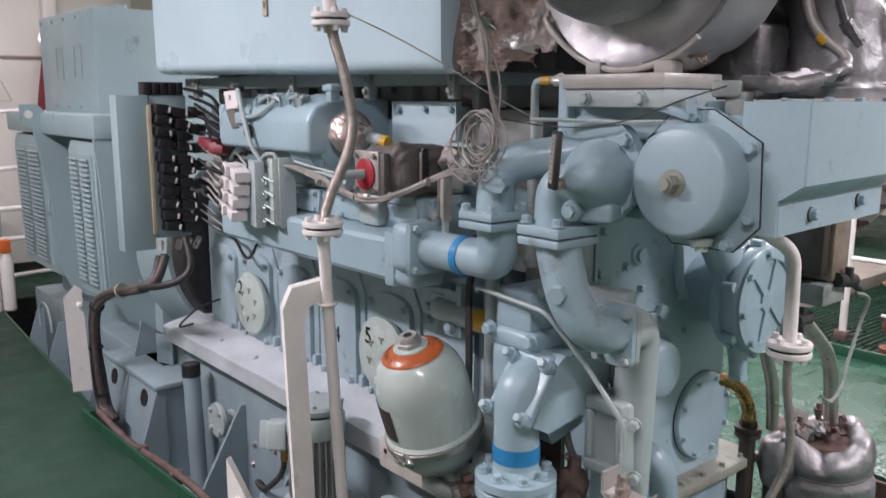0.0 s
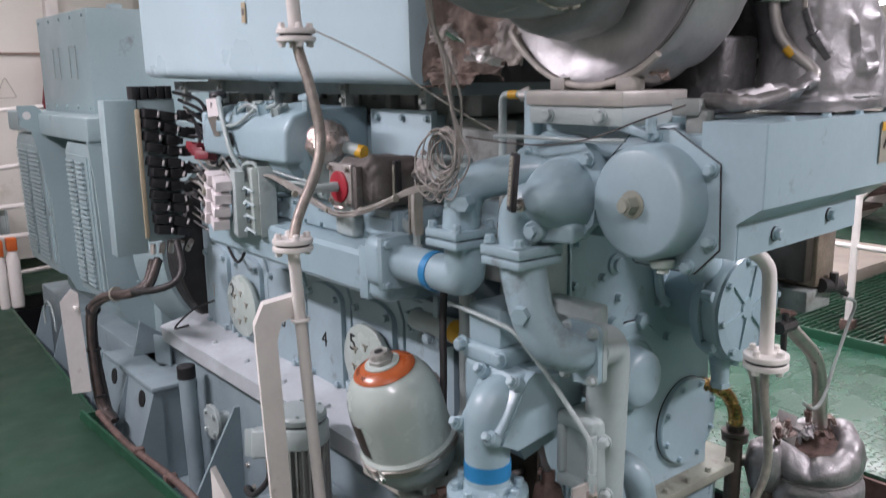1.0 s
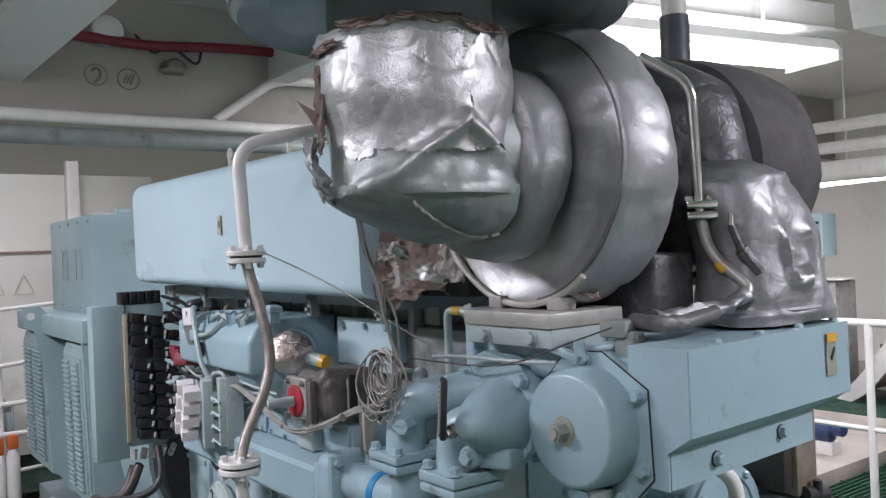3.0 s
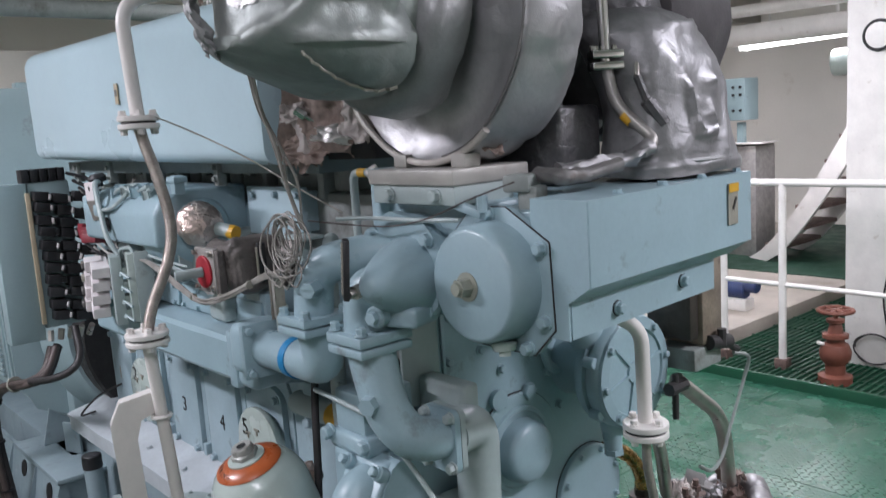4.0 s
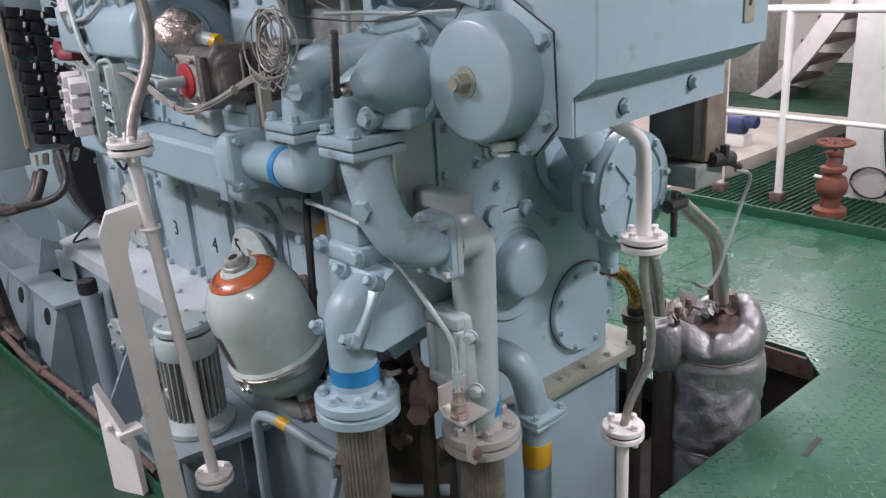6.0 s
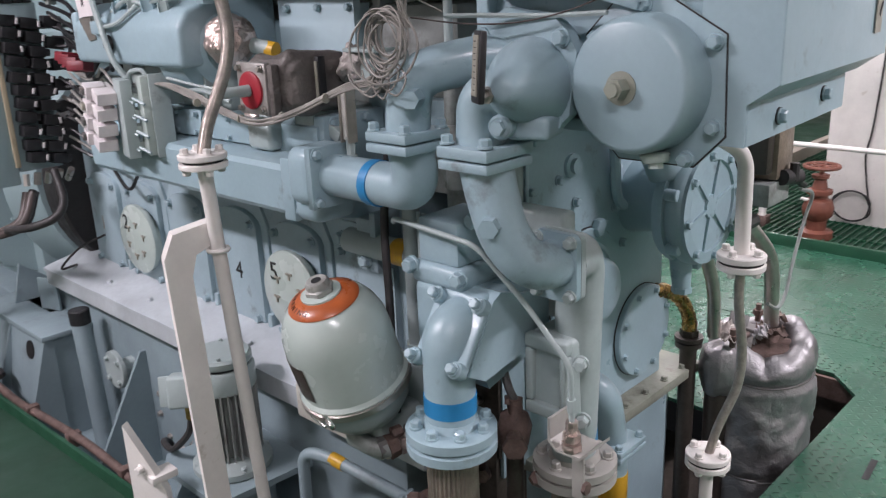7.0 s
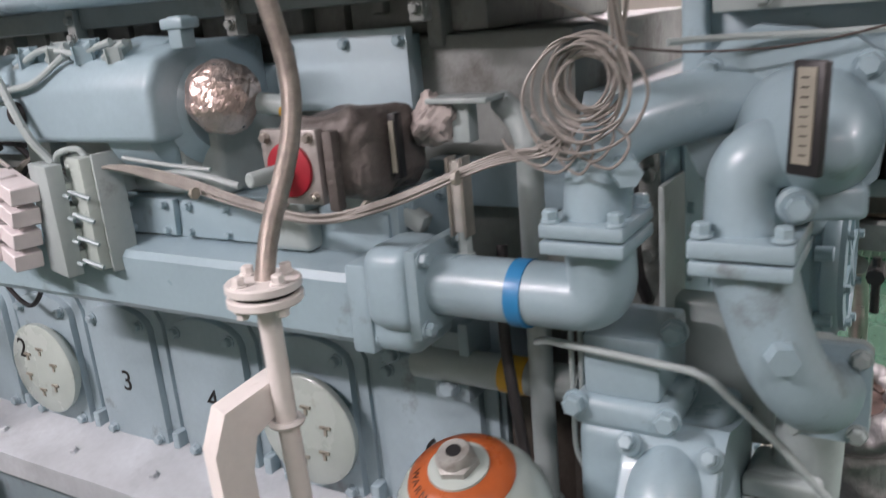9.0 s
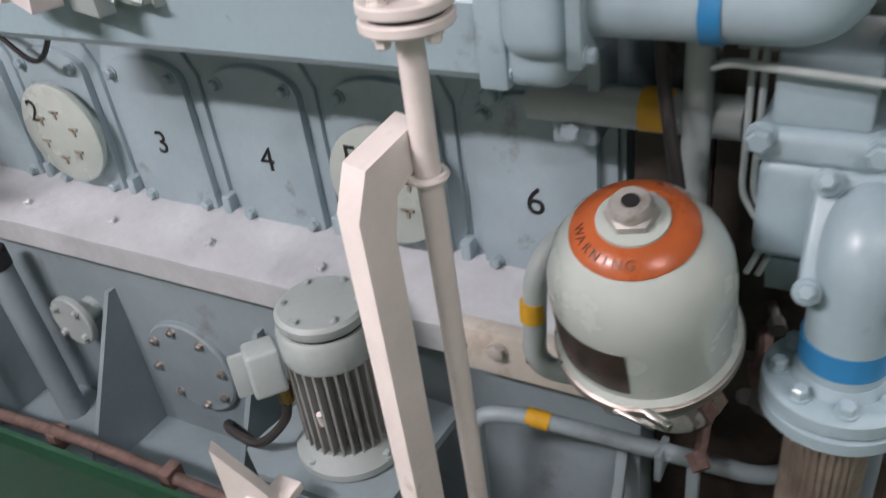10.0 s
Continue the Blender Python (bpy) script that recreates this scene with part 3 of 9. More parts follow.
def fluorescent(a, b, watts, width=0.16, uplight=0.0):
    """A twin-tube ceiling fitting from a to b."""
    a, b = Vector(a), Vector(b)
    d = (b - a).normalized()
    side = d.cross(V(0, 0, 1)).normalized()
    root = thing("fluorescent_lamp", (a + b) / 2, "white twin-tube fluorescent fitting, switched on", "lamp", "lamps under the deckhead")
    bm = bmesh.new()
    prism(bm, [a + side * width / 2 + V(0, 0, 0.03), a - side * width / 2 + V(0, 0, 0.03), a - side * width / 2 * 0.7 + V(0, 0, 0.085), a + side * width / 2 * 0.7 + V(0, 0, 0.085)], b - a)
    part("housing", bm, CEIL, root)
    for s in (-1, 1):
        bm = bmesh.new()
        cyl(bm, a + side * width * 0.27 * s + d * 0.03, b + side * width * 0.27 * s - d * 0.03, 0.014, seg=10)
        part("lamp_tube", bm, TUBE, root, "glowing white tube")
    for f in (0.2, 0.8):
        p = a.lerp(b, f)
        bm = bmesh.new()
        cyl(bm, p + V(0, 0, 0.08), V(p.x, p.y, TOP), 0.008, seg=8)
        part("hanger_rod", bm, CEIL, root)
    for e, k in ((a, 1), (b, -1)):
        bm = bmesh.new()
        prism(bm, [e + side * width / 2 + V(0, 0, -0.02), e - side * width / 2 + V(0, 0, -0.02), e - side * width / 2 + V(0, 0, 0.03), e + side * width / 2 + V(0, 0, 0.03)], d * 0.025 * k)
        part("end_cap", bm, CEIL, root)
    li = bpy.data.lights.new("tube_light", "AREA")
    li.shape, li.size, li.size_y, li.energy, li.color = "RECTANGLE", (b - a).length - 0.08, width, watts * LAMPS, (1.0, 0.95, 0.995)
    ob = new("tube_light", li)
    m = Matrix((d, V(0, 0, 1).cross(d), V(0, 0, 1))).transposed().to_4x4()
    m.translation = (a + b) / 2 - V(0, 0, 0.025)
    ob.matrix_basis = m
    if uplight:
        # extra upward lamp above the opaque housing, added to brighten the deckhead
        up = bpy.data.lights.new("added_uplight", "AREA")
        up.shape, up.size, up.size_y, up.energy, up.color = "RECTANGLE", (b - a).length - 0.08, width, watts * LAMPS * uplight, (1.0, 0.95, 0.995)
        ob = new("added_uplight", up)
        m = Matrix((d, d.cross(V(0, 0, 1)), V(0, 0, -1))).transposed().to_4x4()
        m.translation = (a + b) / 2 + V(0, 0, 0.095)
        ob.matrix_basis = m
    return root


fluorescent((2.58, 2.43, 2.31), (4.2, 2.14, 2.31), 20, 0.30, 0.5)
fluorescent((2.75, 3.05, 2.90), (4.4, 2.76, 2.90), 7, 0.26, 0.5)
fluorescent((6.9, 3.64, 1.90), (6.9, 2.40, 1.93), 14)
fluorescent((-0.6, 2.5, 2.62), (-0.6, 3.75, 2.62), 52, 0.16, 0.2)
# unseen fitting added as fill for the faces at the free end
fluorescent((-0.2, -0.6, 2.72), (-0.2, 0.65, 2.72), 17)
fluorescent((2.6, -0.9, 2.72), (3.85, -0.9, 2.72), 56)
fluorescent((3.2, 4.0, 2.62), (4.45, 4.0, 2.62), 16)
# unseen fitting added because the area behind the alternator needed light
fluorescent((0.7, 5.7, 2.72), (1.95, 5.7, 2.72), 8)
fluorescent((6.6, 0.6, 2.72), (6.6, 1.85, 2.72), 22)
fluorescent((7.4, 4.4, 2.72), (7.4, 5.6, 2.72), 20)


# ---- the engine ----
DOORS = [3.369 - 0.287 * i for i in range(6)]


def diesel_engine():
    root = thing("diesel_engine", (1.95, 2.5, -0.27), "light blue painted six-cylinder marine diesel engine in a floor opening", "engine")
    bm = bmesh.new()
    bx(bm, (1.630, 1.785, 0.34), (2.32, 3.56, 0.90), 0.012)
    part("crankcase", bm, PAINT_DOOR, root)
    # wall added behind the recess so that no light leaks through
    bm = bmesh.new()
    bx(bm, (1.80, 1.632, 0.34), (2.32, 1.783, 0.90))
    part("inner_wall", bm, PAINT_DIRTY, root, "oily wall added to keep light out of the recess")
    for i, y in enumerate(DOORS):
        # frame round the door
        bm = bmesh.new()
        prism(bm, [V(1.630, y + a, z) for a, z in ((-0.137, 0.385), (-0.137, 0.70), (-0.10, 0.775), (0.10, 0.775), (0.137, 0.70), (0.137, 0.385))], (-0.010, 0, 0), 0.004)
        part("door_frame", bm, PAINT_DOOR, root)
        bm = bmesh.new()
        pts = [(-0.108, 0.388), (-0.108, 0.68)]
        for k in range(9):
            a = radians(180 - 22.5 * k)
            pts.append((0.108 * math.cos(a), 0.69 + 0.05 * math.sin(a)))
        pts += [(0.108, 0.68), (0.108, 0.388)]
        prism(bm, [V(1.620, y + a, z) for a, z in pts], (-0.018, 0, 0), 0.005)
        door = part("crankcase_door", bm, PAINT_DOOR, root, "flat bolted inspection door with a stencilled number")
        bolts(root, [(1.602, y + a, z) for a in (-0.082, 0.082) for z in (0.410, 0.700)], (-1, 0, 0), 0.0105, 0.016, PAINT_DOOR)
        if i in (1, 4):
            bm = bmesh.new()
            lathe(bm, (1.602, y - 0.01, 0.550), (-1, 0, 0), [(0.10, 0), (0.10, 0.016), (0.118, 0.018), (0.120, 0.024), (0.120, 0.034), (0.115, 0.038), (0.02, 0.040)], 36)
            lid = part("relief_cover", bm, PAINT_BELL, root, "pale round relief-valve cover")
            for p in ring_of((1.563, y - 0.01, 0.550), (-1, 0, 0), 0.058, 6, 20):
                bm = bmesh.new()
                slab(bm, p, (0.008, 0.026, 0.006), (0, 0, 0))
                slab(bm, p - V(0, 0, 0.008), (0.008, 0.006, 0.018), (0, 0, 0))
                part("vent_slot", bm, STICKER, lid)
            letters(str(i + 1), root, (1.5615, y + 0.05, 0.600), 0.075, (90, 0, -90), MARK, "number", 1.0, "black stencilled number")
        else:
            letters(str(i + 1), root, (1.6010, y + (0.0 if i else 0.03), 0.545), 0.075, (90, 0, -90), MARK if i else STICKER, "number", 1.0, "black stencilled number")
        if i < 5:
            bm = bmesh.new()
            bx(bm, (1.593, y - 0.155, 0.37), (1.630, y - 0.132, 0.44), 0.006)
            part("lug", bm, PAINT_DOOR, root)
    # bedplate with its sloping ledge
    bm = bmesh.new()
    prism(bm, [V(x, 1.60, z) for x, z in ((1.66, 0.40), (1.60, 0.398), (1.57, 0.385), (1.47, 0.368), (1.448, 0.362), (1.448, 0.350), (1.66, 0.33))], (0, 2.05, 0))
    bmesh.ops.subdivide_edges(bm, edges=[e for e in bm.edges if abs((e.verts[0].co - e.verts[1].co).y) > 1], cuts=60)
    for v in bm.verts:
        if v.co.z > 0.34:
            v.co.z += 0.004 * noise.noise(v.co * 7) + (0.006 * max(0, math.cos((v.co.y - 1.92) / 0.287 * 2 * math.pi + 3.14)) if v.co.x > 1.56 else 0)
    part("bedplate_ledge", bm, LEDGE, root, "pale scuffed sloping ledge", 60)
    bm = bmesh.new()
    prism(bm, [V(x, 1.60, z) for x, z in ((1.66, 0.345), (1.452, 0.352), (1.452, 0.298), (1.47, 0.288), (1.52, 0.27), (1.66, 0.27))], (0, 2.04, 0))
    part("ledge_face", bm, LEDGE, root)
    bolts(root, [(1.51, 1.78 + 0.287 * i, 0.374) for i in range(7)], (-0.2, 0, 1), 0.010, 0.014, LEDGE)
    bm = bmesh.new()
    bx(bm, (1.435, 1.70, 0.292), (1.47, 2.04, 0.385), 0.005)
    part("mounting_pad", bm, CREAM, root, "cream-painted worn mounting pad")
    bolts(root, [(1.435, 1.945, 0.350)], (-1, 0, 0), 0.014, 0.014, FOOTPLATE)
    for y, z, r in ((2.01, 0.345, 0.008), (1.885, 0.345, 0.010), (1.79, 0.345, 0.008)):
        bm = bmesh.new()
        lathe(bm, (1.4352, y, z), (-1, 0, 0), [(r, 0), (r, 0.0008)], 14)
        part("bolt_hole", bm, MARK, root)
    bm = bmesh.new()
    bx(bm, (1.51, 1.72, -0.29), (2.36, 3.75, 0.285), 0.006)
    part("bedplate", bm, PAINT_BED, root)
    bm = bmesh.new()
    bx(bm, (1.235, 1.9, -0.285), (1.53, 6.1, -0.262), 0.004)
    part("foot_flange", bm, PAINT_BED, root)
    bm = bmesh.new()
    lathe(bm, (1.51, 2.83, -0.02), (-1, 0, 0), [(0.135, 0), (0.135, 0.012), (0.13, 0.016)], 36)
    part("bed_cover", bm, PAINT_BED, root, "round bolted bedplate cover")
    bolts(root, ring_of((1.496, 2.83, -0.02), (-1, 0, 0), 0.112, 8, 10), (-1, 0, 0), 0.009, 0.014, STEEL)
    for y in (3.02, 2.56, 3.6):
        bm = bmesh.new()
        prism(bm, [V(1.51, y, 0.17), V(1.49, y, 0.17), V(1.26, y, -0.24), V(1.26, y, -0.262), V(1.51, y, -0.262)], (0, 0.014, 0))
        part("gusset", bm, PAINT_BED, root)
    # sounding pipe with a black cap, and a blind flange
    bm = bmesh.new()
    cyl(bm, (1.423, 3.285, -0.262), (1.423, 3.315, 0.235), 0.034)
    part("sounding_pipe", bm, PAINT_BED, root)
    bm = bmesh.new()
    cyl(bm, (1.423, 3.315, 0.222), (1.423, 3.317, 0.278), 0.037, edge=0.004)
    part("cap", bm, BLACK, root, "black screw cap")
    bm = bmesh.new()
    cyl(bm, (1.52, 3.139, 0.085), (1.45, 3.139, 0.085), 0.030)
    lathe(bm, (1.455, 3.139, 0.085), (-1, 0, 0), [(0.070, 0), (0.070, 0.014), (0.067, 0.017)], 28)
    part("blind_flange", bm, PAINT_GREEN, root)
    bolts(root, ring_of((1.438, 3.139, 0.085), (-1, 0, 0), 0.052, 4, 45), (-1, 0, 0), 0.008, 0.012, PAINT_GREEN)
    bm = bmesh.new()
    cyl(bm, (1.46, 3.08, -0.262), (1.52, 3.08, -0.16), 0.035)
    part("drain_stub", bm, PAINT_BED, root)
    # cylinder jacket and heads
    bm = bmesh.new()
    bx(bm, (1.655, 1.64, 0.88), (2.30, 3.53, 1.30), 0.01)
    part("cylinder_block", bm, PAINT_DIRTY, root)
    for y in DOORS:
        bm = bmesh.new()
        bx(bm, (1.68, y - 0.138, 1.30), (2.25, y + 0.138, 1.42), 0.01)
        bx(bm, (1.645, y - 0.07, 1.28), (1.70, y - 0.04, 1.40), 0.006)
        bx(bm, (1.66, y + 0.05, 1.34), (1.69, y + 0.08, 1.385), 0.006)
        part("cylinder_head", bm, PAINT_DIRTY, root)
    bm = bmesh.new()
    bx(bm, (1.600, 1.905, 1.185), (1.622, 2.19, 1.318), 0.003)
    bx(bm, (1.61, 1.915, 1.2), (1.66, 2.16, 1.305), 0.003)
    part("side_panel", bm, PAINT_COVER, root, "flat light blue bolted panel")
    bolts(root, [(1.600, y, z) for y, z in ((2.15, 1.295), (2.03, 1.297), (1.92, 1.297))], (-1, 0, 0), 0.008, 0.012, PAINT)
    bm = bmesh.new()
    bx(bm, (1.615, 2.2, 1.09), (1.66, 3.4, 1.27), 0.008)
    bx(bm, (1.62, 1.5, 1.02), (1.66, 1.9, 1.10), 0.008)
    part("water_rail", bm, PAINT, root)
    # gear case at the free end
    bm = bmesh.new()
    prism(bm, [V(x, 1.49, z) for x, z in ((1.60, 0.25), (1.60, 1.10), (1.66, 1.20), (2.22, 1.20), (2.28, 0.95), (2.30, 0.25))], (0, 0.14, 0))
    part("gear_case", bm, PAINT, root)
    bm = bmesh.new()
    lathe(bm, (1.915, 1.49, 0.628), (0, -1, 0), [(0.1485, 0), (0.1485, 0.004)], 44)
    part("gasket", bm, RUBBER, root, "thin black edge standing in for the shadow gap round the plate")
    bm = bmesh.new()
    lathe(bm, (1.915, 1.487, 0.628), (0, -1, 0), [(0.146, 0), (0.146, 0.004), (0.143, 0.007), (0.112, 0.007), (0.109, 0.013), (0.100, 0.014), (0.096, 0.010), (0.082, 0.010), (0.080, 0.020), (0.079, 0.042), (0.074, 0.053), (0.064, 0.060), (0.02, 0.063)], 52)
    cyl(bm, (1.850, 1.487, 0.775), (1.850, 1.473, 0.775), 0.026, seg=18)
    part("shaft_cover", bm, PAINT, root, "round cover with a raised centre")
    bm = bmesh.new()
    lathe(bm, (2.183, 1.49, 0.428), (0, -1, 0), [(0.1298, 0), (0.1298, 0.003)], 40)
    part("gasket", bm, RUBBER, root, "thin black edge standing in for the shadow gap round the plate")
    bm = bmesh.new()
    lathe(bm, (2.183, 1.487, 0.428), (0, -1, 0), [(0.128, 0), (0.128, 0.013), (0.125, 0.016)], 40)
    part("end_plate", bm, PAINT, root, "round bolted plate")
    bolts(root, ring_of((2.183, 1.471, 0.428), (0, -1, 0), 0.113, 8, 22), (0, -1, 0), 0.007, 0.011, PAINT)
    bolts(root, [(x, 1.49, z) for x, z in ((1.715, 1.01), (1.702, 0.905), (1.705, 0.855), (1.806, 0.911), (1.872, 0.848), (1.872, 0.758), (2.04, 0.80), (1.70, 0.79), (1.76, 0.58), (1.80, 0.45), (1.95, 0.36), (1.72, 0.50), (2.08, 0.70))], (0, -1, 0), 0.0095, 0.014, PAINT)
    bm = bmesh.new()
    lathe(bm, (1.856, 1.49, 0.937), (0, -1, 0), [(0.028, 0), (0.028, 0.008), (0.018, 0.010), (0.018, 0.02)], 20)
    part("plug", bm, PAINT, root)
    bm = bmesh.new()
    tube(bm, curve([(2.02, 1.48, 1.05), (1.99, 1.46, 0.95), (2.02, 1.47, 0.84), (2.06, 1.475, 0.80)]), 0.013, 8)
    part("drain_tube", bm, PAINT, root)
    bm = bmesh.new()
    bx(bm, (1.56, 1.478, 0.83), (1.668, 1.4885, 1.08), 0.004)
    part("casting_pad", bm, PAINT_GREEN, root, "grey-green painted pad")
    bm = bmesh.new()
    bx(bm, (1.604, 1.335, 0.68), (1.655, 1.488, 0.90), 0.010, 3)
    part("casting_web", bm, PAINT_GREEN, root)
    bm = bmesh.new()
    bx(bm, (1.682, 1.482, 0.30), (1.692, 1.4895, 1.12), 0.003)
    part("plate_edge", bm, PAINT, root)
    bm = bmesh.new()
    cyl(bm, (1.960, 1.489, 0.768), (1.960, 1.470, 0.768), 0.024, 0.023, 6, 0.003)
    part("boss", bm, PAINT, root)
    # oily small fittings on the side of the gear case
    # added plate: oily paint that also carries the shade of the gaps here
    bm = bmesh.new()
    bx(bm, (1.588, 1.494, 0.84), (1.598, 1.626, 1.12), 0.003)
    part("side_plate", bm, PAINT_DIRTY, root, "oily plate added to darken the side for its shaded gaps")
    bm = bmesh.new()
    cyl(bm, (1.565, 1.575, 0.93), (1.565, 1.575, 1.16), 0.020, seg=16)
    cyl(bm, (1.565, 1.575, 1.035), (1.565, 1.575, 1.065), 0.028, seg=6)
    part("side_pipe", bm, PAINT_DIRTY, root)
    bm = bmesh.new()
    tube(bm, curve([(1.57, 1.525, 1.15), (1.55, 1.522, 1.06), (1.56, 1.52, 0.96), (1.59, 1.515, 0.90)]), 0.010, 8)
    part("rubber_hose", bm, RUBBER, root, "black rubber hose")
    bolts(root, [(1.588, 1.508, 1.09), (1.588, 1.51, 0.97), (1.588, 1.612, 0.93)], (-1, 0, 0), 0.010, 0.013, PAINT_DIRTY)
    bm = bmesh.new()
    bx(bm, (1.68, 1.425, 0.232), (2.43, 1.62, 0.262), 0.004)
    part("sump_flange", bm, FLANGE_DIRTY, root, "dirty sump flange")
    bolts(root, [(1.75 + 0.1 * i, 1.445, 0.262) for i in range(7)], (0, 0, 1), 0.008, 0.012, FLANGE_DIRTY)
    bm = bmesh.new()
    prism(bm, [V(x, y, -0.5) for x, y in ((1.72, 1.56), (1.80, 1.485), (2.30, 1.465), (2.38, 1.50), (2.39, 1.62), (1.72, 1.62))], (0, 0, 0.732))
    part("sump", bm, PAINT, root)
    # oily castings between the last door and the thermostat, coloured black for grime and recess shade
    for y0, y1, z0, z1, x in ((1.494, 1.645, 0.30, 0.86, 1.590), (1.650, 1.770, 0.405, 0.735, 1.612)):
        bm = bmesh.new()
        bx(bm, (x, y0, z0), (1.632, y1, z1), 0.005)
        part("oily_shaded_casting", bm, STAINED_SHADED_STEEL, root, "oily bare casting, blackened further for the shade of the recess")
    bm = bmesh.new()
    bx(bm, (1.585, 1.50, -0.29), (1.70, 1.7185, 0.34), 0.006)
    part("oily_shaded_casting", bm, STAINED_SHADED_STEEL, root, "oily bare casting, blackened further for the shade of the recess")
    rng = random.Random(11)
    for k in range(9):
        c = V(rng.uniform(1.42, 1.56), rng.uniform(1.52, 1.68), rng.uniform(0.22, 0.46))
        d = V(rng.uniform(-1, 1), rng.uniform(-1, 1), rng.uniform(-0.5, 0.5)).normalized()
        r = rng.uniform(0.012, 0.024)
        bm = bmesh.new()
        cyl(bm, c - d * r * 0.8, c + d * r * 0.8, r, r * 0.9, 6)
        cyl(bm, c, V(1.60, c.y + 0.02, c.z - 0.02), r * 0.55, seg=8)
        part("oily_union", bm, (RUST, STAINED_SHADED_STEEL, OILY_GREY)[k % 3], root, "oily pipe union")
    # camshaft and fuel-pump gallery along the side
    bm = bmesh.new()
    prism(bm, [V(x, 1.86, z) for x, z in ((1.66, 0.80), (1.43, 0.850), (1.365, 0.868), (1.355, 0.880), (1.352, 0.968), (1.360, 0.980), (1.43, 0.990), (1.435, 1.05), (1.455, 1.062), (1.66, 1.065))], (0, 0.96, 0))
    part("camshaft_gallery", bm, PAINT, root, "", 12)
    for y0, y1 in ((2.07, 2.29), (2.31, 2.53), (2.55, 2.77)):
        bm = bmesh.new()
        slab(bm, (1.428, (y0 + y1) / 2, 1.026), (0.016, y1 - y0, 0.066), (0, 4, 0), 0.004)
        part("gallery_cover", bm, PAINT, root, "bolted cover plate")
        bolts(root, [(1.419, y, z) for y in (y0 + 0.02, (y0 + y1) / 2, y1 - 0.02) for z in (1.003, 1.049)], (-1, 0, 0.1), 0.006, 0.010, PAINT)
    bm = bmesh.new()
    bx(bm, (1.345, 1.845, 0.862), (1.47, 1.885, 1.0), 0.006)
    bx(bm, (1.44, 1.845, 0.862), (1.62, 1.88, 1.075), 0.006)
    part("gallery_end_plate", bm, PAINT, root)
    bolts(root, [(1.362, 1.845, 0.985), (1.362, 1.845, 0.885), (1.47, 1.845, 1.06), (1.56, 1.845, 1.06)], (0, -1, 0), 0.010, 0.014, PAINT)
    bm = bmesh.new()
    bx(bm, (1.33, 1.76, 0.905), (1.45, 1.85, 1.03), 0.028, 4)
    bx(bm, (1.35, 1.77, 0.865), (1.46, 1.86, 0.93), 0.02, 3)
    part("pipe_adaptor", bm, PAINT, root)
    # fuel-pump bodies on the gallery
    bm = bmesh.new()
    bx(bm, (1.40, 1.99, 0.99), (1.50, 2.08, 1.055), 0.012, 3)
    bx(bm, (1.44, 1.88, 1.0), (1.62, 1.95, 1.085), 0.01)
    slab(bm, (1.47, 1.86, 1.05), (0.03, 0.10, 0.03), (25, 0, 0), 0.006)
    part("fuel_pump_foot", bm, PAINT_GREEN, root)
    # lower brackets and pipes under the gallery
    bm = bmesh.new()
    bx(bm, (1.53, 1.80, 0.70), (1.60, 1.87, 0.83), 0.008)
    bx(bm, (1.52, 1.79, 0.775), (1.60, 1.81, 0.85), 0.004)
    part("bracket", bm, PAINT_DOOR, root)
    bolts(root, [(1.53, 1.835, 0.73), (1.585, 1.99, 0.745)], (-1, 0, 0), 0.014, 0.02, PAINT_DOOR)
    # governor box above the gallery
    bm = bmesh.new()
    bx(bm, (1.44, 2.20, 1.06), (1.64, 2.74, 1.20), 0.02, 3)
    for y in (2.24, 2.42, 2.60):
        bx(bm, (1.405, y, 1.07), (1.45, y + 0.012, 1.195), 0.003)
    part("governor_pedestal", bm, PAINT_GREEN, root)
    return root


diesel_engine()


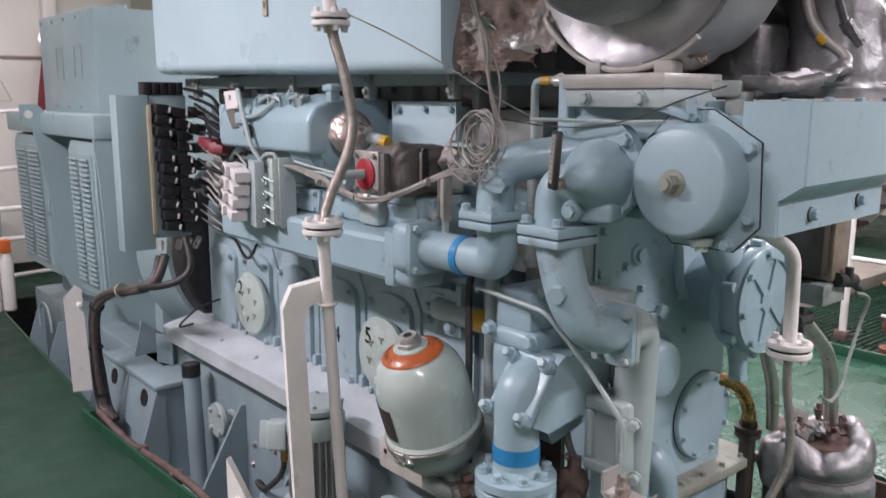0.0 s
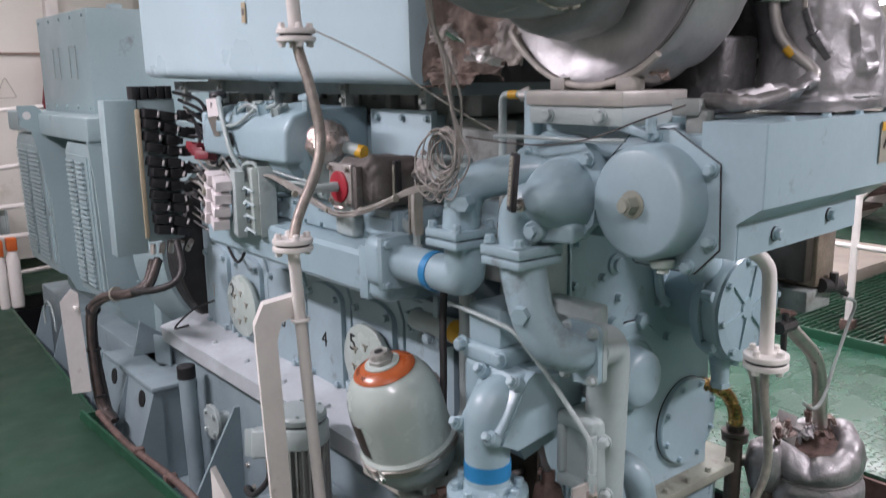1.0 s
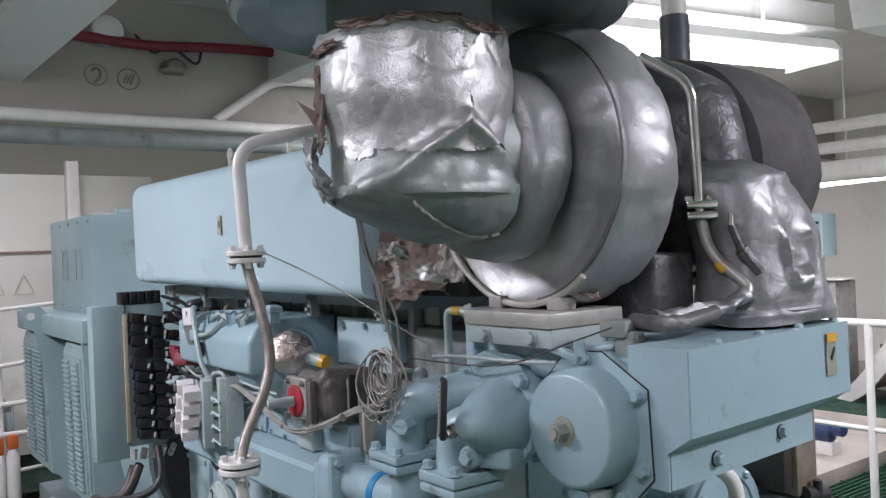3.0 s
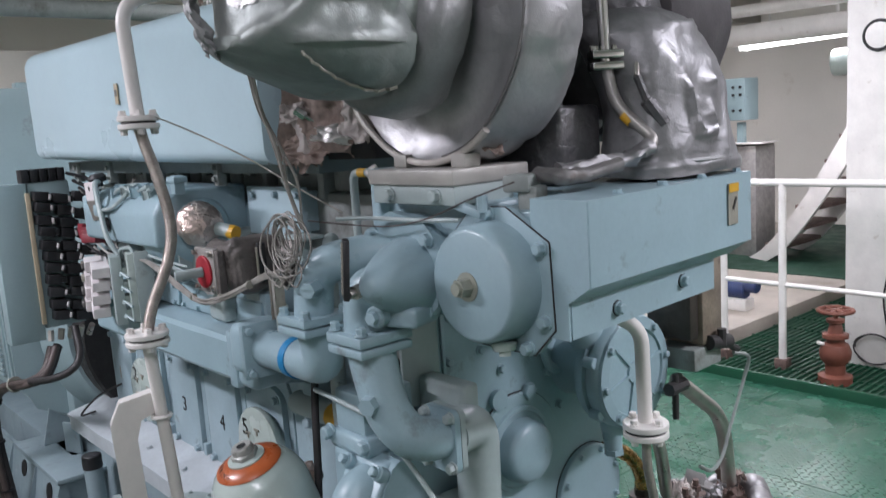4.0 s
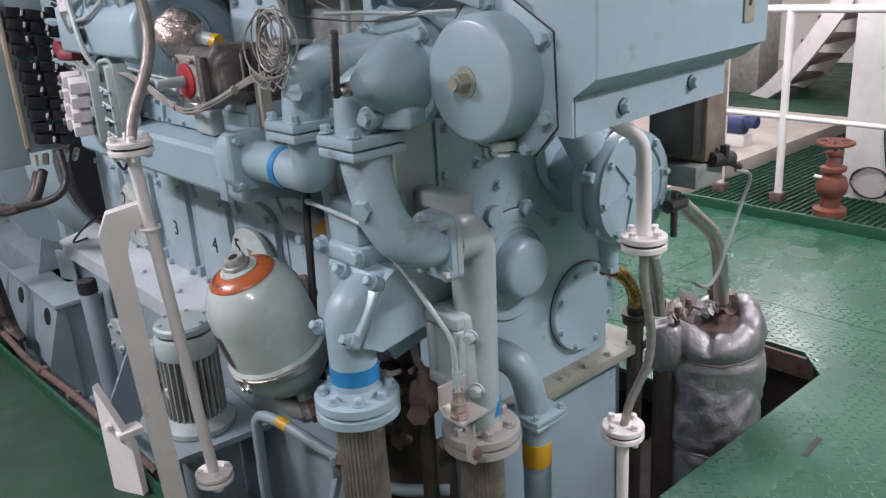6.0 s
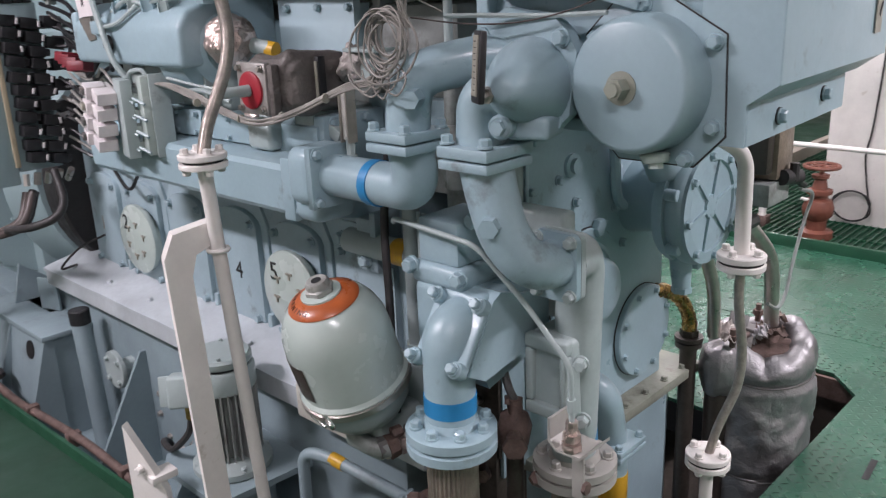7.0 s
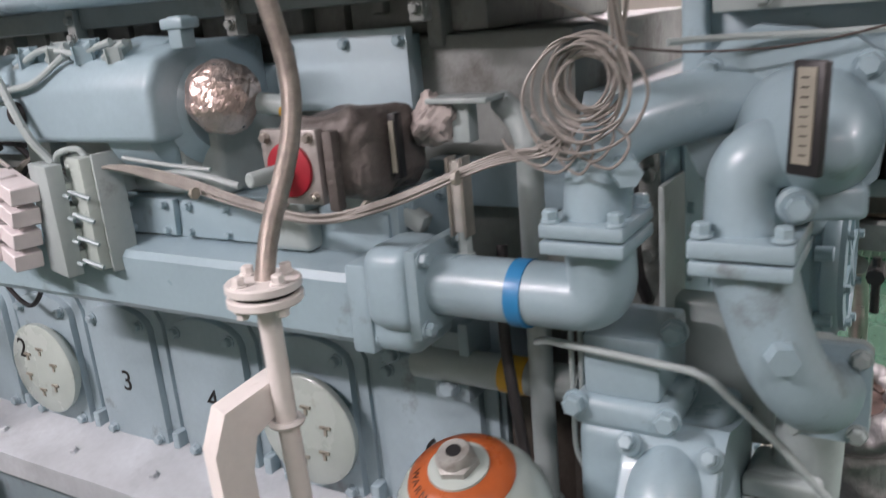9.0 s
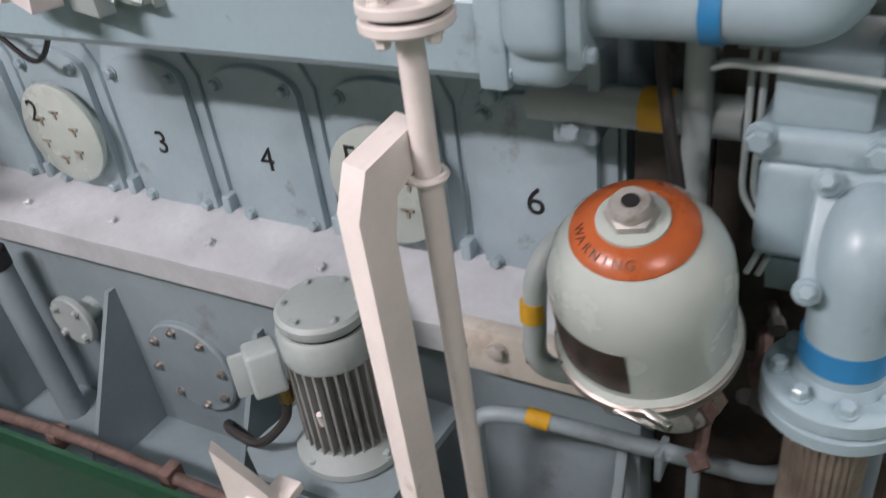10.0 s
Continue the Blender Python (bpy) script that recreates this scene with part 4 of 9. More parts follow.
def governor():
    root = thing("governor_housing", (1.48, 2.5, 1.19), "light blue cast governor housing with rounded end and levers", "governor")
    bm = bmesh.new()
    prism(bm, [V(x, 2.225, z) for x, z in ((1.338, 1.172), (1.340, 1.265), (1.365, 1.305), (1.43, 1.325), (1.62, 1.325), (1.62, 1.172))], (0, 0.555, 0))
    bmesh.ops.bevel(bm, geom=list(bm.edges), offset=0.014, segments=3, affect="EDGES", profile=0.5)
    part("casting", bm, PAINT, root)
    bm = bmesh.new()
    cyl(bm, (1.475, 2.40, 1.215), (1.475, 2.245, 1.215), 0.124, 0.118, 40, 0.03)
    part("round_flange", bm, PAINT, root)
    bm = bmesh.new()
    cyl(bm, (1.475, 2.25, 1.215), (1.475, 2.215, 1.215), 0.100, 0.085, 40, 0.012)
    part("round_end", bm, PAINT, root)
    bm = bmesh.new()
    bx(bm, (1.345, 2.765, 1.185), (1.62, 2.80, 1.305), 0.012, 3)
    part("end_cover", bm, PAINT, root)
    for k, (y, z, s) in enumerate(((2.575, 1.318, 0.016), (2.48, 1.320, 0.020), (2.41, 1.322, 0.018), (2.33, 1.318, 0.014))):
        bm = bmesh.new()
        slab(bm, (1.385, y, z), (0.05, s * 1.6, s * 1.3), (0, 12, y * 90), 0.004)
        cyl(bm, (1.370, y + 0.02, z - 0.008), (1.372, y - 0.035, z + 0.014), 0.0065, seg=8)
        part("lever", bm, PAINT_GREEN if k % 2 else PAINT, root)
    for pts in ([(1.37, 2.60, 1.30), (1.365, 2.50, 1.33), (1.37, 2.42, 1.32), (1.38, 2.34, 1.335)], [(1.335, 2.62, 1.262), (1.328, 2.56, 1.268), (1.335, 2.50, 1.278), (1.36, 2.44, 1.318)]):
        bm = bmesh.new()
        tube(bm, curve(pts), 0.006, 8)
        part("linkage_rod", bm, PAINT_GREEN, root)
    bm = bmesh.new()
    slab(bm, (1.333, 2.615, 1.265), (0.02, 0.05, 0.035), (0, 0, 0), 0.006)
    part("lever_boss", bm, PAINT, root)
    bm = bmesh.new()
    cyl(bm, (1.335, 2.565, 1.225), (1.325, 2.565, 1.225), 0.022, 0.018, 20)
    part("dark_recess", bm, MARK, root)
    # lettered bracket with a worn round dial below it
    bm = bmesh.new()
    prism(bm, [V(1.338, 2.735, 1.345), V(1.338, 2.645, 1.350), V(1.334, 2.635, 1.295), V(1.334, 2.715, 1.290)], (0.012, 0, 0))
    tag = part("tag_plate", bm, PINK, root, "pale plate with a black letter")
    letters("B", root, (1.3365, 2.69, 1.323), 0.032, (90, 0, -90), MARK, "letter", 1.0, "black letter")
    bm = bmesh.new()
    prism(bm, [V(1.338, 2.73, 1.288), V(1.338, 2.66, 1.293), V(1.335, 2.64, 1.235), V(1.335, 2.68, 1.23)], (0.008, 0, 0))
    part("dial", bm, STEEL, root, "worn bare metal dial")
    bm = bmesh.new()
    lathe(bm, (1.385, 2.735, 1.33), (-0.2, 0, 1), [(0.012, 0), (0.012, 0.012), (0.026, 0.014), (0.028, 0.03), (0.020, 0.04), (0.01, 0.042)], 16)
    part("knob", bm, BLACK, root, "black plastic knob")
    bm = bmesh.new()
    bx(bm, (1.39, 2.185, 1.315), (1.42, 2.215, 1.365), 0.004)
    bx(bm, (1.385, 2.175, 1.345), (1.425, 2.225, 1.362), 0.004)
    part("bracket", bm, PAINT, root)
    bm = bmesh.new()
    tube(bm, curve([(1.37, 2.70, 1.345), (1.335, 2.63, 1.342), (1.32, 2.57, 1.27), (1.315, 2.52, 1.19), (1.33, 2.49, 1.14)]), 0.008, 8)
    part("vent_hose", bm, PAINT_GREEN, root)
    # foil-wrapped ball at the end
    bm = bmesh.new()
    bmesh.ops.create_icosphere(bm, subdivisions=4, radius=0.061)
    for v in bm.verts:
        v.co += v.co.normalized() * 0.006 * noise.noise(v.co * 40)
        v.co += V(1.440, 2.165, 1.232)
    ball = part("wrapped_valve", bm, COPPER, root, "ball wrapped in crumpled copper-coloured foil", 12)
    bm = bmesh.new()
    cyl(bm, (1.462, 2.13, 1.222), (1.487, 2.062, 1.208), 0.018)
    part("pipe", bm, PAINT_GREEN, root)
    bm = bmesh.new()
    cyl(bm, (1.4815, 2.079, 1.211), (1.4885, 2.058, 1.207), 0.0186)
    part("band", bm, YELLOW, root, "yellow band")
    return root


governor()


def terminal_box():
    """The block of pale terminals at the governor."""
    root = thing("terminal_block", (1.32, 2.48, 0.96), "pale plastic terminal block in a grey-green tray", "terminal block")
    bm = bmesh.new()
    slab(bm, (1.350, 2.435, 1.05), (0.04, 0.075, 0.20), (0, 0, -16), 0.004)
    part("tray", bm, PAINT_BELL, root)
    bm = bmesh.new()
    slab(bm, (1.36, 2.385, 1.05), (0.05, 0.008, 0.21), (0, 0, -16), 0.002)
    slab(bm, (1.32, 2.50, 1.04), (0.03, 0.09, 0.20), (0, 0, -16), 0.003)
    part("side_plate", bm, PAINT_GREEN, root)
    for i in range(4):
        z = 1.100 - i * 0.041
        y = 2.575 + 0.011 * i
        bm = bmesh.new()
        slab(bm, (1.300, y, z), (0.050, 0.125, 0.031), (9, 0, -16), 0.002, 1)
        slab(bm, (1.296, y + 0.035, z + 0.008), (0.052, 0.055, 0.034), (9, 0, -16), 0.002, 1)
        t = part("terminal", bm, PINK, root, "off-white plastic terminal")
        bm = bmesh.new()
        slab(bm, (1.268, y + 0.043, z + 0.010), (0.012, 0.026, 0.018), (9, 0, -16), 0.002, 1)
        part("clamp", bm, STICKER if i == 1 else OILY_GREY, t, "dull metal screw clamp")
        for dy in (2.46, 2.405):
            bm = bmesh.new()
            cyl(bm, (1.318, dy - 0.014, z - 0.018), (1.308, dy + 0.024, z - 0.004), 0.004, seg=6)
            part("pin", bm, PAINT_GEN, root)
        bm = bmesh.new()
        slab(bm, (1.335, 2.475, z - 0.006), (0.045, 0.035, 0.024), (6, 0, -16), 0.002, 1)
        part("ledge", bm, PAINT_BELL, root)
    bm = bmesh.new()
    slab(bm, (1.34, 2.68, 0.975), (0.06, 0.08, 0.022), (0, 0, 0), 0.004)
    part("stay", bm, PAINT, root)
    return root


terminal_box()


def actuator():
    root = thing("wrapped_actuator", (1.42, 1.95, 1.075), "actuator wrapped in dark grey lagging with a red disc", "actuator")
    bm = bmesh.new()
    bx(bm, (1.36, 1.842, 1.08), (1.55, 2.005, 1.212), 0.035, 4)
    bmesh.ops.subdivide_edges(bm, edges=list(bm.edges), cuts=3, use_grid_fill=True)
    crumple(bm, 0.016, 13, 3)
    part("lagging", bm, FABRIC, root, "dark grey wrinkled lagging", 60)
    bm = bmesh.new()
    bx(bm, (1.345, 1.905, 1.085), (1.362, 2.010, 1.195), 0.004)
    plate = part("face_plate", bm, WORN_STEEL, root, "worn steel face plate")
    bolts(root, [(1.345, y, z) for y in (1.918, 1.998) for z in (1.098, 1.183)], (-1, 0, 0), 0.006, 0.010, STEEL)
    bm = bmesh.new()
    lathe(bm, (1.345, 1.958, 1.137), (-1, 0, 0), [(0.040, 0), (0.040, 0.005), (0.036, 0.007)], 28)
    part("disc", bm, RED, root, "red painted disc")
    bm = bmesh.new()
    cyl(bm, (1.34, 1.958, 1.137), (1.275, 1.975, 1.135), 0.013, 0.011, 14, 0.002)
    part("shaft", bm, PAINT_GREEN, root)
    bm = bmesh.new()
    slab(bm, (1.352, 1.885, 1.135), (0.02, 0.018, 0.115), (0, 0, 0), 0.004)
    part("edge_strap", bm, FABRIC, root)
    bm = bmesh.new()
    bx(bm, (1.42, 1.820, 1.11), (1.44, 1.834, 1.205), 0.003)
    strap = part("thermometer", bm, BLACK, root, "black strip thermometer")
    bm = bmesh.new()
    bx(bm, (1.4175, 1.823, 1.12), (1.4215, 1.831, 1.195))
    part("scale", bm, STICKER, strap)
    bm = bmesh.new()
    bx(bm, (1.406, 2.000, 1.008), (1.495, 2.070, 1.078), 0.012, 3)
    part("foot", bm, PAINT_GREEN, root)
    bm = bmesh.new()
    for k in range(5):
        cyl(bm, (1.395, 2.055 - k * 0.008, 1.062 + 0.002 * k), (1.385, 2.05 - k * 0.008, 1.075), 0.006, seg=6)
    part("foil_tag", bm, COPPER, root)
    # white cup and sight glass beside it
    bm = bmesh.new()
    lathe(bm, (1.50, 1.80, 1.19), (0.1, -0.5, 0.7), [(0.012, -0.05), (0.026, -0.036), (0.030, -0.02), (0.032, -0.004), (0.033, 0.012), (0.030, 0.026), (0.01, 0.030)], 28)
    bmesh.ops.subdivide_edges(bm, edges=list(bm.edges), cuts=1, use_grid_fill=True)
    crumple(bm, 0.022, 34, 6)
    part("cup", bm, PINKISH, root, "crumpled pale foil cap", 30)
    bm = bmesh.new()
    bx(bm, (1.49, 1.74, 1.15), (1.52, 1.77, 1.215), 0.004)
    bx(bm, (1.47, 1.70, 1.21), (1.53, 1.80, 1.218), 0.002)
    part("bracket", bm, PAINT_GREEN, root)
    bm = bmesh.new()
    bx(bm, (1.390, 1.70, 1.045), (1.408, 1.722, 1.145), 0.002)
    g = part("sight_glass", bm, GLASS, root, "flat sight glass with a steel frame")
    bm = bmesh.new()
    for y in (1.698, 1.720):
        bx(bm, (1.386, y, 1.04), (1.410, y + 0.004, 1.15))
    part("glass_frame", bm, STEEL, g)
    bm = bmesh.new()
    cyl(bm, (1.40, 1.71, 1.012), (1.40, 1.71, 1.046), 0.010, seg=6)
    cyl(bm, (1.40, 1.71, 1.004), (1.40, 1.71, 1.014), 0.014, seg=6)
    part("nut", bm, PAINT_GREEN, root)
    return root


actuator()


def flange_square(bm, c, h, z0, z1):
    bx(bm, (c[0] - h, c[1] - h * 0.9, z0), (c[0] + h, c[1] + h * 0.9, z1), 0.004)


def oil_pipe():
    """The horizontal pipe with a blue band, its elbow and the pipe up to the pump."""
    root = thing("cooling_water_pipe", (1.38, 1.6, 0.93), "light blue cooling-water pipe with blue band and square flanges", "pipe")
    bm = bmesh.new()
    bx(bm, (1.318, 1.742, 0.908), (1.442, 1.760, 1.036), 0.003)
    part("flange", bm, PAINT, root)
    bolts(root, [(x, 1.742, z) for x in (1.332, 1.428) for z in (0.922, 1.022)], (0, -1, 0), 0.009, 0.013, PAINT)
    bm = bmesh.new()
    tube(bm, rounded([(1.38, 1.745, 0.972), (1.38, 1.503, 0.974), (1.368, 1.503, 1.055)], 0.075, 10), 0.0435, 24)
    part("pipe", bm, PAINT, root)
    bm = bmesh.new()
    cyl(bm, (1.38, 1.624, 0.972), (1.38, 1.602, 0.972), 0.0460, seg=28)
    part("band", bm, BLUE, root, "blue band")
    bm = bmesh.new()
    flange_square(bm, (1.362, 1.503), 0.058, 1.052, 1.069)
    part("flange", bm, PAINT, root)
    bm = bmesh.new()
    flange_square(bm, (1.362, 1.503), 0.058, 1.072, 1.090)
    part("flange", bm, PAINT, root)
    bolts(root, [(1.362 + a, 1.503 + b, 1.090) for a in (-0.046, 0.046) for b in (-0.040, 0.040)], (0, 0, 1), 0.009, 0.016, PAINT)
    bm = bmesh.new()
    tube(bm, rounded([(1.362, 1.503, 1.08), (1.366, 1.495, 1.185), (1.43, 1.41, 1.208), (1.49, 1.34, 1.215)], 0.075, 8), 0.041, 24)
    part("bend", bm, PAINT, root)
    bm = bmesh.new()
    cyl(bm, (1.345, 1.462, 1.15), (1.316, 1.447, 1.15), 0.019, 0.017, 6)
    part("plug", bm, PAINT, root)
    return root


oil_pipe()


def water_pump():
    root = thing("water_pump", (1.42, 1.26, 1.05), "light blue engine-driven centrifugal water pump", "pump")
    bm = bmesh.new()
    lathe(bm, (1.51, 1.308, 1.187), (-1, 0, 0), [(0.092, 0), (0.100, 0.008), (0.103, 0.040), (0.100, 0.052), (0.090, 0.060), (0.02, 0.062)], 40)
    part("volute", bm, PAINT, root)
    bm = bmesh.new()
    lathe(bm, (1.455, 1.287, 1.172), (-0.155, -0.052, 0.006), [(0.078, 0), (0.076, 0.020), (0.070, 0.044), (0.061, 0.070), (0.050, 0.096), (0.038, 0.120), (0.027, 0.139), (0.019, 0.150), (0.012, 0.154)], 40)
    part("nose_cone", bm, PAINT, root, "cast cone narrowing to a threaded nose")
    bm = bmesh.new()
    tri = [V(1.448, 1.308 + 0.118 * math.cos(radians(a)), 1.187 + 0.112 * math.sin(radians(a))) for a in (20, 35, 55, 75, 125, 140, 160, 215, 235, 260, 295, 325, 350)]
    prism(bm, tri, (0.022, 0, 0))
    part("flange", bm, PAINT, root)
    bolts(root, [(1.448, 1.308 + 0.106 * math.cos(radians(a)), 1.187 + 0.098 * math.sin(radians(a))) for a in (38, 142, 230, 305)] + [(1.415, 1.255, 1.222)], (-1, 0, 0), 0.012, 0.018, PAINT)
    bm = bmesh.new()
    tube(bm, rounded([(1.372, 1.336, 1.07), (1.372, 1.336, 1.160), (1.392, 1.265, 1.166)], 0.06, 10), [0.044] + [0.041] * 12, 24)
    part("suction_elbow", bm, PAINT, root)
    bm = bmesh.new()
    cyl(bm, (1.43, 1.30, 1.115), (1.350, 1.278, 1.112), 0.023, 0.021, 20, 0.004)
    cyl(bm, (1.352, 1.279, 1.112), (1.338, 1.275, 1.112), 0.013, 0.012, 6)
    part("plug", bm, PAINT, root)
    bm = bmesh.new()
    slab(bm, (1.425, 1.262, 1.108), (0.09, 0.075, 0.040), (0, 0, 18), 0.010, 3)
    part("foot_web", bm, PAINT, root)
    bm = bmesh.new()
    flange_square(bm, (1.372, 1.328), 0.062, 1.059, 1.080)
    part("flange", bm, PAINT, root)
    bolts(root, [(1.372 + a, 1.328 + b, 1.082) for a in (-0.048, 0.048) for b in (-0.042, 0.042)], (0, 0, 1), 0.0095, 0.016, PAINT)
    bm = bmesh.new()
    slab(bm, (1.286, 1.262, 1.214), (0.011, 0.036, 0.108), (0, 4, -30), 0.003)
    th = part("thermometer", bm, BLACK, root, "black industrial thermometer")
    bm = bmesh.new()
    slab(bm, (1.2808, 1.2652, 1.217), (0.003, 0.020, 0.090), (0, 4, -30))
    part("scale", bm, STICKER, th)
    for k in range(9):
        bm = bmesh.new()
        slab(bm, (1.2792 + 0.0006 * (k - 4), 1.2655, 1.217 + 0.0090 * (k - 4)), (0.0012, 0.008, 0.0014), (0, 4, -30))
        part("scale_mark", bm, MARK, th)
    bm = bmesh.new()
    cyl(bm, (1.286, 1.26, 1.168), (1.345, 1.275, 1.175), 0.008, seg=8)
    cyl(bm, (1.300, 1.263, 1.169), (1.318, 1.268, 1.171), 0.013, seg=6)
    part("stem", bm, STEEL, root)
    return root


water_pump()


def drive_cover():
    root = thing("pump_drive_cover", (1.45, 1.09, 1.06), "light blue round pump cover with a large brass centre nut", "pump cover")
    bm = bmesh.new()
    prism(bm, [V(1.505, y, z) for y, z in ((1.205, 1.25), (1.15, 1.305), (1.065, 1.308), (0.968, 1.252), (0.962, 1.105), (1.01, 1.055), (1.14, 1.055), (1.205, 1.12))], (-0.018, 0, 0), 0.003)
    part("plate", bm, PAINT, root)
    # black sheet a little wider than the plate draws its shadow gap
    bm = bmesh.new()
    prism(bm, [V(1.4903, 1.085 + 1.014 * (y - 1.085), 1.18 + 1.014 * (z - 1.18)) for y, z in ((1.205, 1.25), (1.15, 1.305), (1.065, 1.308), (0.968, 1.252), (0.962, 1.105), (1.01, 1.055), (1.14, 1.055), (1.205, 1.12))], (-0.0018, 0, 0))
    part("gasket", bm, RUBBER, root, "black edge standing in for the shadow gap round the plate")
    bm = bmesh.new()
    lathe(bm, (1.488, 1.093, 1.178), (-1, 0, 0), [(0.107, 0), (0.107, 0.008), (0.1045, 0.046), (0.102, 0.055), (0.098, 0.061), (0.092, 0.064), (0.030, 0.0645), (0.01, 0.0645)], 56)
    part("dome", bm, PAINT, root)
    bm = bmesh.new()
    lathe(bm, (1.4245, 1.100, 1.176), (-1, 0, 0), [(0.026, 0), (0.026, 0.003)], 20)
    cyl(bm, (1.422, 1.100, 1.176), (1.400, 1.100, 1.176), 0.0175, 0.0165, 6)
    cyl(bm, (1.401, 1.100, 1.176), (1.394, 1.100, 1.176), 0.012, 0.011, 12)
    part("nut", bm, FLANGE_DIRTY, root, "dull greyish hexagon nut")
    bolts(root, [(1.487, y, z) for y, z in ((1.185, 1.245), (1.10, 1.295), (0.982, 1.242), (0.978, 1.118), (1.02, 1.066), (1.19, 1.12))], (-1, 0, 0), 0.010, 0.018, PAINT)
    bm = bmesh.new()
    cyl(bm, (1.47, 1.065, 1.074), (1.468, 1.062, 1.058), 0.024, 0.021, 12, 0.003)
    cyl(bm, (1.468, 1.062, 1.060), (1.467, 1.061, 1.050), 0.012, 0.012, 6)
    part("drain_plug", bm, PAINT_BELL, root)
    bm = bmesh.new()
    slab(bm, (1.47, 1.14, 1.305), (0.018, 0.085, 0.016), (14, 0, 0), 0.004)
    cyl(bm, (1.47, 1.10, 1.30), (1.47, 1.10, 1.33), 0.010, seg=8)
    part("lug", bm, PAINT, root)
    # support behind the plate
    bm = bmesh.new()
    bx(bm, (1.512, 0.985, 1.10), (1.60, 1.40, 1.30), 0.012)
    part("support_casting", bm, PAINT, root)
    return root


drive_cover()


def delivery_pipe():
    root = thing("pump_delivery_pipe", (1.42, 1.28, 0.8), "light blue tapering pipe elbow bolted to a green-grey pipe", "pipe")
    bm = bmesh.new()
    flange_square(bm, (1.372, 1.328), 0.061, 1.039, 1.056)
    part("flange", bm, PAINT, root)
    bm = bmesh.new()
    pts = curve([(1.372, 1.328, 1.045), (1.372, 1.312, 0.985), (1.376, 1.292, 0.925), (1.396, 1.268, 0.880), (1.430, 1.255, 0.861), (1.470, 1.253, 0.856)], 6)
    n = len(pts)
    tube(bm, pts, [0.047 - 0.004 * min(1, i / (n * 0.55)) for i in range(n)], 28)
    part("elbow", bm, PAINT, root)
    bm = bmesh.new()
    cyl(bm, (1.345, 1.292, 0.950), (1.318, 1.280, 0.948), 0.020, 0.018, 6)
    cyl(bm, (1.365, 1.30, 0.951), (1.342, 1.291, 0.950), 0.024)
    part("plug", bm, PAINT, root)
    bm = bmesh.new()
    prism(bm, oblong(1.253, 0.850, 0.048, 0.064, 0.016, 1.466), (0.013, 0, 0))
    part("flange", bm, PAINT, root)
    bm = bmesh.new()
    prism(bm, oblong(1.253, 0.850, 0.048, 0.064, 0.016, 1.481), (0.013, 0, 0))
    part("flange", bm, PAINT_GREEN, root)
    bolts(root, [(1.466, 1.253 + a, 0.850 + b) for a in (-0.036, 0.036) for b in (-0.050, 0.050)], (-1, 0, 0), 0.0095, 0.015, PAINT_GREEN)
    bm = bmesh.new()
    tube(bm, rounded([(1.49, 1.253, 0.850), (1.590, 1.280, 0.842), (1.600, 1.30, 0.38)], 0.07, 10), 0.046, 24)
    part("down_pipe", bm, PAINT_GREEN, root, "grey-green pipe")
    bm = bmesh.new()
    cyl(bm, (1.604, 1.300, 0.448), (1.604, 1.300, 0.415), 0.0475, seg=28)
    part("band", bm, BLUE, root, "blue band")
    bm = bmesh.new()
    lathe(bm, (1.605, 1.30, 0.362), (0, 0, 1), [(0.085, 0), (0.088, 0.003), (0.088, 0.020), (0.085, 0.022), (0.055, 0.024), (0.048, 0.04)], 32)
    part("flange", bm, FOOTPLATE, root, "greyed dirty flange")
    bm = bmesh.new()
    lathe(bm, (1.605, 1.30, 0.336), (0, 0, 1), [(0.085, 0), (0.088, 0.003), (0.088, 0.022)], 32)
    part("flange", bm, FOOTPLATE, root)
    bolts(root, ring_of((1.605, 1.30, 0.385), (0, 0, 1), 0.068, 6, 15), (0, 0, 1), 0.010, 0.017, FOOTPLATE)
    bm = bmesh.new()
    fluted(bm, (1.605, 1.30), -0.5, 0.337, 0.047)
    part("bellows", bm, BRAID_BIG, root, "brown-stained braided metal hose")
    # rusty bracket and stay on the lower flange
    bm = bmesh.new()
    prism(bm, [V(1.452, 1.258, 0.552), V(1.452, 1.258, 0.505), V(1.452, 1.240, 0.488), V(1.452, 1.185, 0.488), V(1.452, 1.168, 0.505), V(1.452, 1.168, 0.512), V(1.452, 1.186, 0.494), V(1.452, 1.238, 0.494), V(1.452, 1.252, 0.508), V(1.452, 1.252, 0.552)], (0.075, 0, 0))
    bx(bm, (1.495, 1.205, 0.37), (1.502, 1.232, 0.487), 0.002)
    part("bracket", bm, FOOTPLATE, root, "bent greyed steel clip")
    bm = bmesh.new()
    cyl(bm, (1.498, 1.204, 0.40), (1.498, 1.196, 0.40), 0.013, seg=6)
    part("nut", bm, RUST, root)
    # cast valve box beside the pipe
    bm = bmesh.new()
    bx(bm, (1.53, 1.26, 0.49), (1.62, 1.362, 0.68), 0.015, 3)
    part("valve_box", bm, PAINT_GREEN, root, "pale cast valve body with a recess")
    for lo, hi in (((1.515, 1.262, 0.648), (1.54, 1.362, 0.678)), ((1.515, 1.262, 0.505), (1.54, 1.362, 0.532)), ((1.5155, 1.343, 0.533), (1.54, 1.362, 0.647)), ((1.5155, 1.262, 0.533), (1.54, 1.278, 0.647))):
        bm = bmesh.new()
        bx(bm, lo, hi, 0.006, 3)
        part("valve_box_rim", bm, PAINT_GREEN, root)
